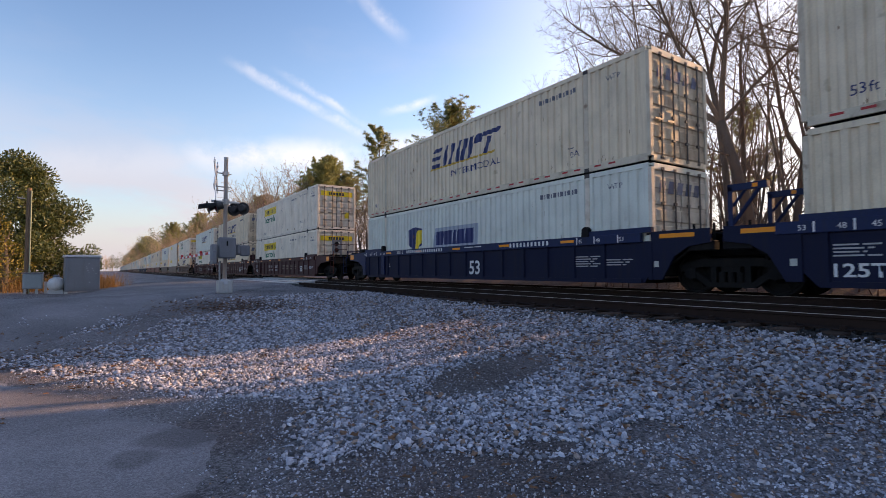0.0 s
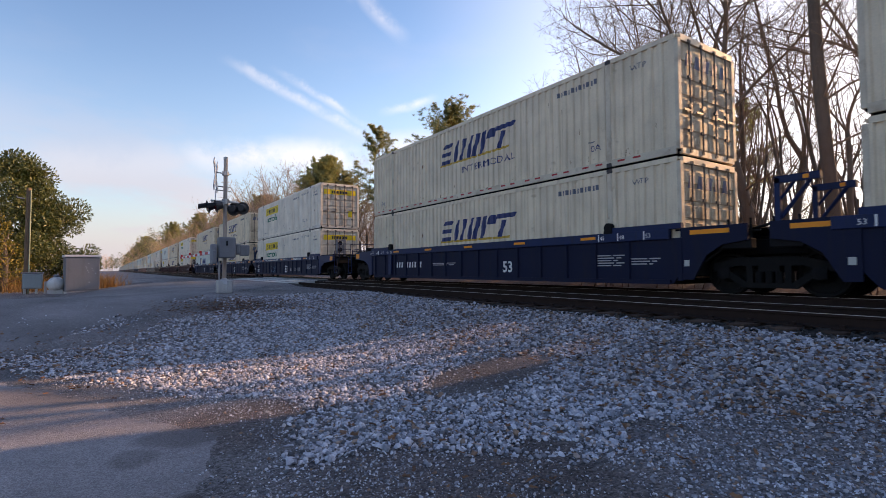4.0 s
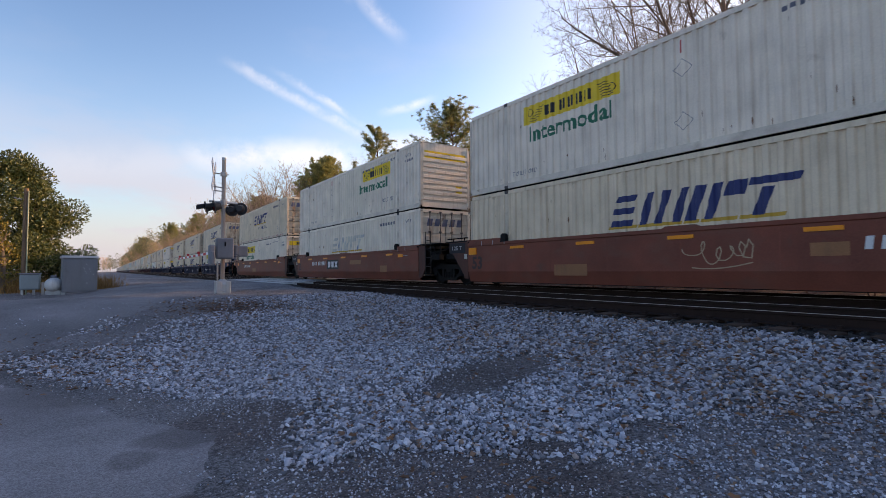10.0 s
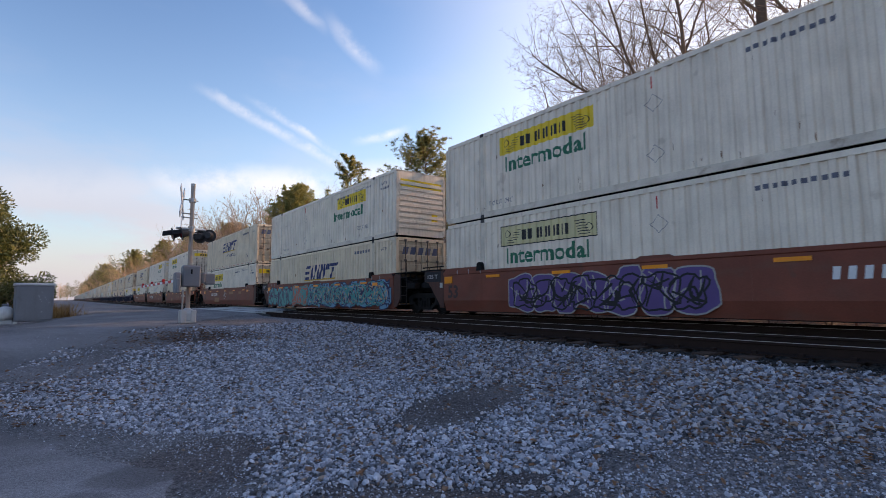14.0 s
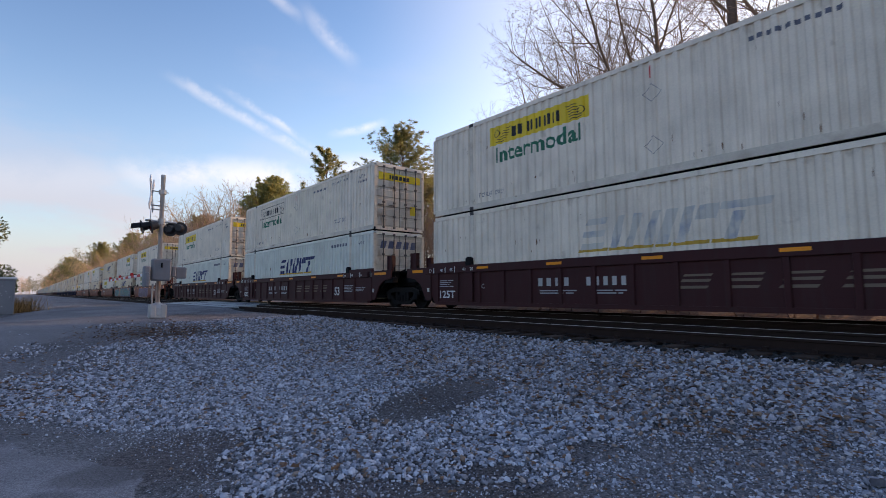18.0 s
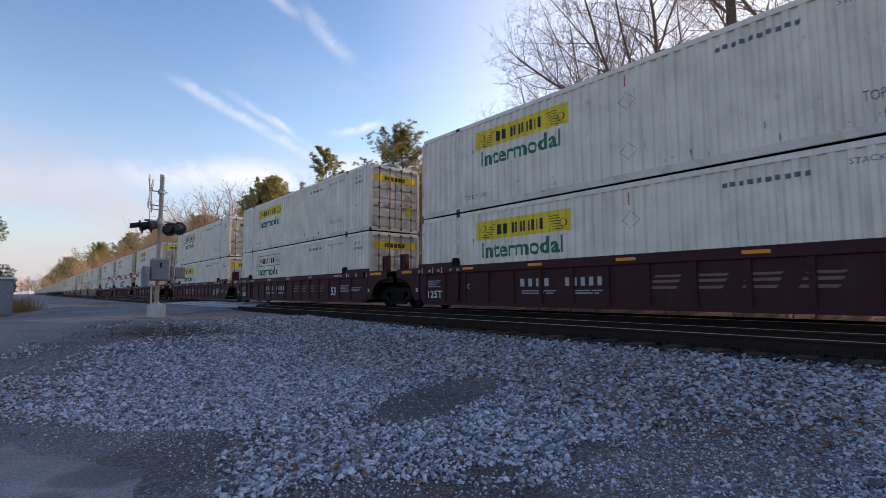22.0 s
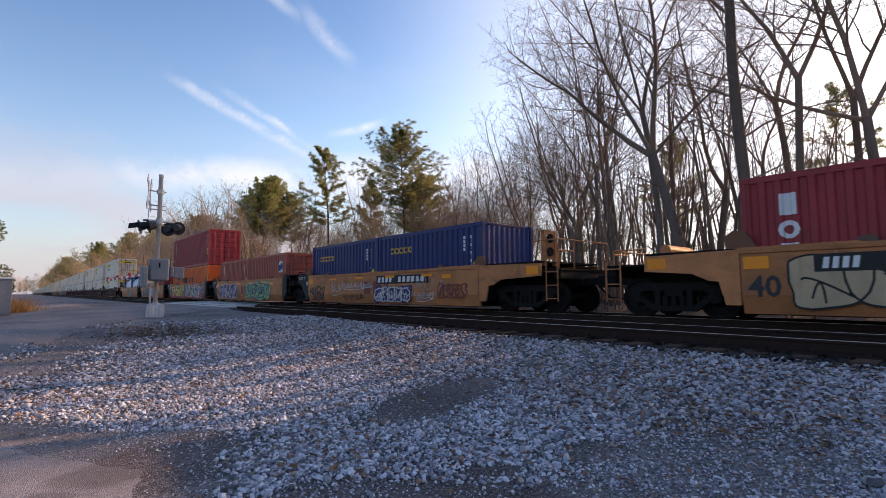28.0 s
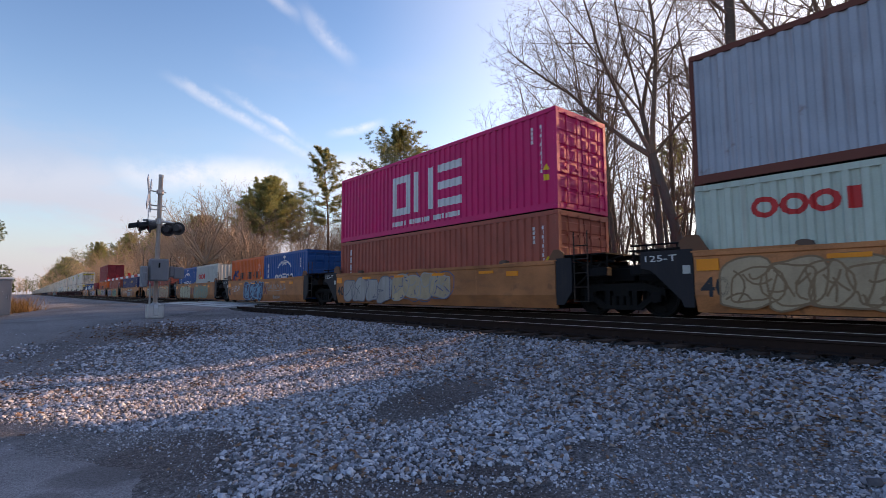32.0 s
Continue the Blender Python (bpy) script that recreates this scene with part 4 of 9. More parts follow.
def container(style, L, H, W, paint, rear="doors", marks=None, label="", name="shipping_container", frame_paint=None, lift=True):
    """A box of pressed steel walls in a frame, the rear end at y = 0."""
    c = thing(name, label, "container", "containers on the train")
    fp = frame_paint or paint
    rails = {"cream container paint": CREAMRAIL, "pale blue container paint": WHITERAIL, "white container paint": WHITERAIL}.get(fp.name, fp)
    vs, fs = wall_mesh(L, 0.2, H - 0.12)
    raw("side_wall", [(-W / 2 + x, y, z) for x, y, z in vs], fs, paint, c)
    raw("side_wall", [(W / 2 - x, y, z) for x, y, z in vs], [f[::-1] for f in fs], paint, c)
    part("roof", boxes((-W / 2 + 0.04, W / 2 - 0.04, 0.04, L - 0.04, H - 0.07, H - 0.02)), paint, c)
    part("floor", boxes((-W / 2 + 0.05, W / 2 - 0.05, 0.05, L - 0.05, 0.08, 0.16)), BLACK, c)
    for sx in (-1, 1):
        xa, xb = sorted((sx * W / 2, sx * (W / 2 - 0.06)))
        xo = sx * 0.004
        part("top_rail", boxes((xa + 2 * xo, xb + 2 * xo, 0.1, L - 0.1, H - 0.12, H)), fp, c)
        part("bottom_rail", boxes((xa + 4 * xo, xb + 4 * xo, 0.1, L - 0.1, 0.02, 0.2)), rails, c)
        for y in (0.0, L - 0.1):
            xc, xd = sorted((sx * (W / 2 + 0.020), sx * (W / 2 - 0.12)))
            part("corner_post", boxes((xc, xd, y, y + 0.1, 0.12, H - 0.12), bevel=0.008), rails, c)
    part("front_wall", boxes((-W / 2 + 0.1, W / 2 - 0.1, L - 0.06, L - 0.02, 0.1, H - 0.1)), paint, c)
    posts = []
    if lift and L > 13:
        a = (L - 12.192) / 2
        for y in (a, L - a):
            for sx in (-1, 1):
                xc, xd = sorted((sx * (W / 2 + 0.022), sx * (W / 2 - 0.05)))
                part("lift_post", boxes((xc, xd, y - 0.075, y + 0.075, 0.12, H - 0.1), bevel=0.01), rails, c)
            posts.append(y)
    ends = posts if posts else [0.09, L - 0.09]
    castm = mat("dark casting", (0.06, 0.055, 0.055), 0.6, 0.3, streak=0.4, dirt=RUST)
    for y in ends:
        for sx in (-1, 1):
            for z in (0.0, H - 0.118):
                xc, xd = sorted((sx * (W / 2 + 0.028), sx * (W / 2 - 0.16)))
                part("corner_casting", boxes((xc, xd, y - 0.085, y + 0.085, z, z + 0.12), bevel=0.01), castm if posts else fp, c)
    # the rear end
    if rear == "doors":
        part("door_header", boxes((-W / 2 + 0.1, W / 2 - 0.1, 0.0, 0.08, H - 0.16, H - 0.01)), fp, c)
        part("door_sill", boxes((-W / 2 + 0.1, W / 2 - 0.1, 0.0, 0.08, 0.02, 0.16)), fp, c)
        part("door_gasket", boxes((-W / 2 + 0.1, W / 2 - 0.1, 0.076, 0.09, 0.16, H - 0.16)), BLACK, c, "black rubber door gasket")
        for sx in (-1, 1):
            xa, xb = sorted((sx * 0.02, sx * (W / 2 - 0.125)))
            fold, n = [(0.075, 0.17), (0.045, 0.17)], 6
            for k in range(n):
                z0 = 0.2 + (H - 0.42) * k / n
                z1 = z0 + (H - 0.42) / n * 0.76
                fold += [(0.045, z0), (0.022, z0 + 0.02), (0.022, z1 - 0.02), (0.045, z1)]
            fold += [(0.045, H - 0.17), (0.075, H - 0.17)]
            bm = prism(bmesh.new(), fold, "x", xa, xb)
            door = part("door", bm, {"cream container paint": CREAMDOOR, "pale blue container paint": WHITEDOOR, "white container paint": WHITEDOOR}.get(paint.name, paint), c)
            for q in (0.26, 0.72):
                x = sx * (W / 2 - 0.125) * q
                bm = tubes(((x, -0.008, 0.1), (x, -0.008, H - 0.1), 0.021), sides=6)
                for z in (0.12, 0.6, 1.2, 1.9, H - 0.13):
                    box(bm, x - 0.055, x + 0.055, -0.022, 0.03, z - 0.035, z + 0.035)
                box(bm, min(x, x + sx * 0.3), max(x, x + sx * 0.3), -0.034, -0.02, 1.05, 1.1)
                part("locking_bar", bm, mat("dull locking bar", (0.11, 0.10, 0.095), 0.5, 0.3, streak=0.3, dirt=RUST) if paint in (WHITE, CREAM, PALE, GREY) else fp, door, "galvanised locking bar" if paint in (WHITE, CREAM, PALE, GREY) else "")
    elif rear == "slats":
        part("end_wall", boxes((-W / 2 + 0.1, W / 2 - 0.1, 0.04, 0.08, 0.05, H - 0.05)), paint, c)
        for k in range(9):
            z = 0.35 + k * (H - 0.75) / 9
            part("pressed_rib", boxes((-W / 2 + 0.12, W / 2 - 0.12, 0.0, 0.04, z, z + 0.15), bevel=0.015), paint, c)
    else:
        n = 9
        w = (W - 0.24) / n
        fold = []
        for k in range(n):
            x0 = -W / 2 + 0.12 + k * w
            fold += [(x0, 0.05), (x0 + w * 0.25, 0.05), (x0 + w * 0.5, 0.015), (x0 + w * 0.75, 0.015)]
        fold += [(W / 2 - 0.12, 0.05), (W / 2 - 0.12, 0.07), (-W / 2 + 0.12, 0.07)]
        bm = prism(bmesh.new(), fold, "z", 0.1, H - 0.1)
        part("end_wall", bm, paint, c)
    if marks:
        marks(c, L, H, W)
    return c


def tape(c, L, W):
    """Strips of red and white tape along the bottom rail."""
    n = 13
    me = None
    for i in range(n):
        u = 0.45 + i * (L - 1.0) / n
        polys = [rect(u, u + 0.22, 0.11, 0.16), rect(u + 0.46, u + 0.68, 0.11, 0.16)]
        if me is None:
            ob = paint_side("reflective_tape", shapes_bm(polys), TAPERED, c, L, W, 0.019, "red reflective tape", False)
            me, u_first = ob.data, u
        else:
            linked("reflective_tape", me, TAPERED, c, "red reflective tape").location.y = u_first - u


RUSTPATCH = mat("rust patch", (0.25, 0.135, 0.075), 0.8, var=0.4, fine=60)


def rust_spots(c, L, W, n, seed):
    """Chips of rust along the bottom rail and about the ribs."""
    rng = random.Random(seed)
    polys = []
    for _ in range(n):
        low = rng.random() < 0.6
        u, v = rng.uniform(0.4, L - 0.4), rng.uniform(0.2, 0.42) if low else rng.uniform(0.4, 2.5)
        a, b = rng.uniform(0.005, 0.014), rng.uniform(0.02, 0.11)
        polys.append([(u + a * rng.uniform(0.6, 1.2) * math.cos(q), v + b * rng.uniform(0.6, 1.2) * math.sin(q)) for q in (0.2, 1.2, 2.1, 3.2, 4.2, 5.3)])
    ob = paint_side("rust_chip", shapes_bm(polys), RUSTPATCH, c, L, W, 0.0065, "small chips of rust")
    ob["kind"] = "stuff"


def m_slant(shield=False, worn=False, word=True, taped=True, v=1.47):
    def f(c, L, H, W):
        if shield:
            paint_side("brand_plate", shapes_bm([rect(6.2, 9.1, 1.1, 1.95, 0.12)]), mat("grey outline", (0.34, 0.38, 0.44), 0.5), c, L, W, 0.003)
            paint_side("brand_shield", shapes_bm([[(4.1, 2.0), (4.15, 1.4), (4.7, 1.0), (5.3, 1.35), (5.35, 2.0), (4.72, 2.12)]]), NAVY, c, L, W, 0.004, "navy shield")
            paint_side("brand_shield", shapes_bm([[(4.75, 1.05), (5.22, 1.4), (5.28, 1.95), (4.9, 1.95)]]), YELLOW, c, L, W, 0.006, "yellow flash on the shield")
            ws = ((0, 0.5), (0.55, 1.15), (1.2, 1.42), (1.47, 1.95), (2.0, 2.5))
            paint_side("brand_mark", shapes_bm([rect(6.38 + a, 6.36 + b, 1.25, 1.8, 0.1) for a, b in ws]), NAVY, c, L, W, 0.006, "slanted brand shapes")
        else:
            slant_marks(c, L, W, v, NAVYFADED if worn else NAVY, GOLD, word, worn)
        small_marks(c, L, W, False)
        if taped:
            tape(c, L, W)
        rust_spots(c, L, W, 60 if worn or word else 26, 17)
        paint_rear("brand_mark", shapes_bm(bars(0.3, 2.25, 2.16, 2.48, 5, 0.66, 0.08)), mat("worn navy lettering", (0.10, 0.115, 0.19), 0.55, streak=0.5, dirt=(0.36, 0.32, 0.27), spread=(3, 3, 3)), c, W, -0.019, "slanted brand shapes on the doors")
    return f


def m_panel(u0=2.84, panel=True, faded=False, header=True):
    def f(c, L, H, W):
        panel_marks(c, L, W, u0, (FADEYELLOW if faded else YELLOW) if panel else None, INK, 3.62 if u0 < 5 else 3.08)
        small_marks(c, L, W, True)
        rust_spots(c, L, W, 30, 23)
        if header:
            p = paint_rear("brand_panel", shapes_bm([rect(0.2, W - 0.2, 2.18, 2.5)]), FADEYELLOW if faded else YELLOW, c, W, -0.020, "yellow brand panel on the doors")
            paint_rear("brand_mark", shapes_bm(bars(0.75, 1.0, 2.24, 2.42, 2, 0.7) + bars(1.05, 1.85, 2.24, 2.42, 4, 0.75)), INK, c, W, -0.017)
            paint_rear("warning_label", shapes_bm([rect(W - 0.75, W - 0.42, 0.75, 1.15)]), YELLOW, c, W, -0.019, "small yellow label")
    return f


def m_plain(colour, polys_fn, number=True):
    """Marks of a sea container: shapes in one colour, given in metres from the front end."""
    def f(c, L, H, W):
        paint_side("brand_mark", shapes_bm(polys_fn(L, H)), colour, c, L, W, 0.005, "plain brand shapes")
        if number:
            paint_side("marking", shapes_bm([rect(L - 0.62 + 0.04 * (k % 2), L - 0.52, H - 0.5 - 0.13 * k, H - 0.4 - 0.13 * k) for k in range(11)] + [rect(L - 0.95, L - 0.87, H - 0.5 - 0.13 * k, H - 0.4 - 0.13 * k) for k in range(4)]), CHALK, c, L, W, 0.006, "white column of marking bars")
            paint_side("warning_label", shapes_bm([[(L - 0.5, 1.15), (L - 0.3, 1.15), (L - 0.4, 1.33)], rect(L - 0.48, L - 0.32, 0.85, 1.02)]), YELLOW, c, L, W, 0.006, "small yellow labels")
    return f


L53, H53, W53 = 16.154, 2.896, 2.591
STYLES = {
    "slant": lambda: container("slant", L53, H53, W53, CREAM, marks=m_slant(), label="cream corrugated 53-foot container with navy slanted brand shapes"),
    "slant_plain": lambda: container("slant_plain", L53, H53, W53, CREAM, marks=m_slant(word=False, taped=False, v=1.36), label="cream corrugated container with navy and gold brand shapes"),
    "slant_end": lambda: container("slant_end", L53, H53, W53, CREAM, rear="folds", marks=m_slant(word=False, taped=False, v=1.36), label="cream corrugated container, folded end wall to the rear"),
    "slant_worn": lambda: container("slant_worn", L53, H53, W53, CREAM, marks=m_slant(word=True, v=1.47), label="cream corrugated container with rust-stained navy brand shapes"),
    "slant_faded": lambda: container("slant_faded", L53, H53, W53, WHITE, marks=m_slant(worn=True, word=False, taped=False, v=1.36), label="pale corrugated container with nearly worn-off brand shapes"),
    "slant_shield": lambda: container("slant_shield", L53, H53, W53, PALE, marks=m_slant(shield=True, taped=False), label="pale blue corrugated container with a navy and yellow shield"),
    "slant_pale": lambda: container("slant_pale", L53, H53, W53, PALE, marks=m_slant(word=False, taped=False, v=1.36), label="pale blue corrugated container with navy brand shapes"),
    "panel": lambda: container("panel", L53, H53, W53, WHITE, marks=m_panel(), label="white corrugated 53-foot container with a yellow brand panel"),
    "panel_rear": lambda: container("panel_rear", L53, H53, W53, WHITE, rear="slats", marks=m_panel(10.3), label="white corrugated container, ribbed front wall to the rear"),
    "panel_outline": lambda: container("panel_outline", L53, H53, W53, WHITE, marks=m_panel(panel=False), label="white corrugated container with an outlined brand panel"),
    "panel_faded": lambda: container("panel_faded", L53, H53, W53, WHITE, marks=m_panel(faded=True), label="white corrugated container with a faded yellow brand panel"),
}
L40, L20, W40, HLOW, HHIGH = 12.192, 6.058, 2.438, 2.591, 2.896


def column(u, n, v1, size=0.2, gap=0.27):
    """Plain blocks set one above the other."""
    out = []
    for k in range(n):
        z = v1 - gap * k
        out += [rect(u + size * 0.1, u + size * 0.8, z - size, z)]
    return out


def tree_marks(L, H):
    return column(0.75, 6, H - 0.35, 0.26, 0.33)


def wedge_marks(L, H):
    u, g, v = (1.86, 0.98, 1.12) if L > 7 else (0.28, 0.96, 1.2)
    return [[(u + g * a, v + 0.8 * g * b) for a, b in shape] for shape in (((0.0, 0.25), (0.30, 0.85), (0.62, 0.85), (0.32, 0.0), (0.1, 0.0)), ((0.42, 0.0), (0.74, 0.88), (1.12, 0.88), (0.95, 0.52), (0.80, 0.52), (0.62, 0.0)), ((0.86, 0.26), (0.92, 0.42), (1.16, 0.44), (1.10, 0.28)))]


def bold_marks(L, H):
    v0, v1, t = 0.72, 2.25, 0.28
    u = 4.1
    return [rect(u, u + 1.25, v0, v0 + t), rect(u, u + 1.25, v1 - t, v1), rect(u, u + t, v0 + t, v1 - t), rect(u + 1.25 - t, u + 1.25, v0 + t, v1 - t),
            rect(5.55, 5.55 + t, v0, v1), rect(6.45, 6.45 + t, v0, v1),
            rect(7.0, 8.22, v0, v0 + t), rect(7.0, 8.22, 1.35, 1.35 + t), rect(7.0, 8.22, v1 - t, v1)] + bars(4.1, 5.1, 0.3, 0.48, 5, 0.8) + bars(5.3, 6.55, 0.3, 0.48, 7, 0.8) + bars(6.75, 8.2, 0.3, 0.48, 7, 0.8)


def arcs_marks(L, H):
    u = L / 2
    out = []
    for k in range(5):
        a = u - 1.3 + 0.53 * k
        out += ring(a + 0.22, 1.22, 0.13, 0.21, 0, 360, 10, 0.95) if k in (0, 1, 3, 4) else [rect(a + 0.04, a + 0.42, 1.02, 1.1), rect(a + 0.04, a + 0.42, 1.18, 1.26), rect(a + 0.04, a + 0.42, 1.34, 1.42)]
    out += ring(u - 0.25, 1.5, 0.68, 0.76, 40, 150, 10, 0.75) + ring(u + 0.25, 1.5, 0.68, 0.76, 30, 140, 10, 0.75) + ring(u, 1.5, 0.98, 1.07, 25, 155, 12, 0.62)
    out += [[(u - 0.17, 2.35), (u, 2.17), (u + 0.17, 2.35), (u, 2.53)]]
    out += [rect(0.55, 0.72, H - 0.75 - 0.3 * k, H - 0.55 - 0.3 * k) for k in range(4)]
    return out


def redring_marks(L, H, u=2.6, v=1.7):
    w = 0.44
    out = ring(u, v, 0.13, 0.25, n=12, squash=0.85) + ring(u + w * 1.12, v, 0.13, 0.25, n=10, squash=0.85) + ring(u + w * 2.2, v, 0.13, 0.25, n=10, squash=0.85)
    return out + [rect(u + w * 2.95, u + w * 3.4, v - 0.2, v + 0.2)]


def goldring_marks(L, H):
    return ring(0.95, 1.95, 0.07, 0.13, n=8) + ring(1.25, 1.95, 0.07, 0.13, n=8) + ring(1.55, 1.95, 0.07, 0.13, n=8) + ring(1.85, 1.95, 0.07, 0.13, n=8) + ring(2.15, 1.95, 0.07, 0.13, n=8)


def trio_marks(L, H):
    return [rect(0.66, 0.94, 1.78, 2.2)] + ring(0.8, 1.5, 0.09, 0.18, n=10) + [rect(0.66, 0.94, 0.92, 1.24)]


def add_words(fn, extra):
    def f(c, L, H, W):
        fn(c, L, H, W)
        extra(c, L, H, W)
    return f


def wedge_words(c, L, H, W):
    u, g = (3.5, 0.52) if L > 7 else (1.8, 0.46)
    paint_side("brand_mark", shapes_bm(bars(u, u + 5 * g, 1.26, 1.26 + 0.95 * g, 10, 0.42) + [rect(u + 5.1 * g, u + 5.5 * g, 1.44, 1.50)] + bars(u + 5.7 * g, u + 8.2 * g, 1.26, 1.26 + 0.95 * g, 6, 0.42)), INK, c, L, W, 0.005, "black brand bars")


STYLES.update({
    "column_high": lambda: container("t", L40, HHIGH, W40, MAROON, marks=m_plain(CHALK, tree_marks), label="maroon corrugated 40-foot container with white shapes"),
    "column_low": lambda: container("t", L40, HLOW, W40, BROWN, marks=m_plain(CHALK, tree_marks), label="rust brown corrugated 40-foot container"),
    "wedge40": lambda: container("h", L40, HLOW, W40, ORANGE, marks=add_words(m_plain(NAVYBOX, wedge_marks), wedge_words), label="orange corrugated 40-foot container with blue shapes"),
    "bold40": lambda: container("o", L40, HHIGH, W40, MAGENTA, marks=m_plain(mat("pale grey mark", (0.62, 0.62, 0.62), 0.5), bold_marks), label="bright magenta 40-foot container with large pale shapes"),
    "grey40": lambda: container("g", L40, HHIGH, W40, GREYBLUE, marks=m_plain(CHALK, lambda L, H: bars(4, 6, 2.4, 2.5, 8)), label="rust-streaked grey blue 40-foot container", frame_paint=mat("rusty red frame", (0.16, 0.05, 0.035), 0.7, streak=0.5, dirt=RUST)),
    "redring40": lambda: container("oo", L40, HLOW, W40, MINT, marks=m_plain(REDPAINT, lambda L, H: redring_marks(L, H, 1.3, 1.98)), label="grey green 40-foot container with red shapes"),
    "red20": lambda: container("r", L20, HLOW, W40, BROWN, marks=m_plain(CHALK, tree_marks), label="rust red corrugated 20-foot container"),
    "maroon20": lambda: container("m", L20, HLOW, W40, MAROON, marks=m_plain(CHALK, trio_marks), label="maroon corrugated 20-foot container"),
    "maroon20_blue": lambda: container("mb", L20, HLOW, W40, MAROON, marks=m_plain(BLUE, lambda L, H: [rect(1.0, 1.35, 1.75, 2.05)]), label="maroon 20-foot container with a small blue badge"),
    "red20_badge": lambda: container("rb", L20, HLOW, W40, BROWN, marks=add_words(m_plain(CHALK, lambda L, H: [rect(4.9, 5.5, 1.5, 2.1)]), lambda c, L, H, W: paint_side("brand_mark", shapes_bm([[(4.95, 1.55), (5.45, 1.7), (5.45, 2.05), (4.95, 1.9)]]), BLUE, c, L, W, 0.009)), label="rust red 20-foot container with a blue and white badge"),
    "goldring20": lambda: container("s", L20, HLOW, W40, NAVYBOX, rear="folds", marks=m_plain(GOLD, goldring_marks), label="dark blue corrugated 20-foot container with gold shapes"),
    "arcs20": lambda: container("c", L20, HLOW, W40, BLUE, marks=m_plain(CHALK, arcs_marks), label="bright blue 20-foot container with white arcs and rings"),
    "redring20": lambda: container("oo", L20, HLOW, W40, GREY, rear="folds", marks=m_plain(REDPAINT, lambda L, H: redring_marks(L, H, 0.9)), label="pale grey 20-foot container with red shapes"),
    "wedge20": lambda: container("h", L20, HLOW, W40, ORANGE, marks=add_words(m_plain(NAVYBOX, wedge_marks), wedge_words), label="orange 20-foot container with dark blue shapes"),
})


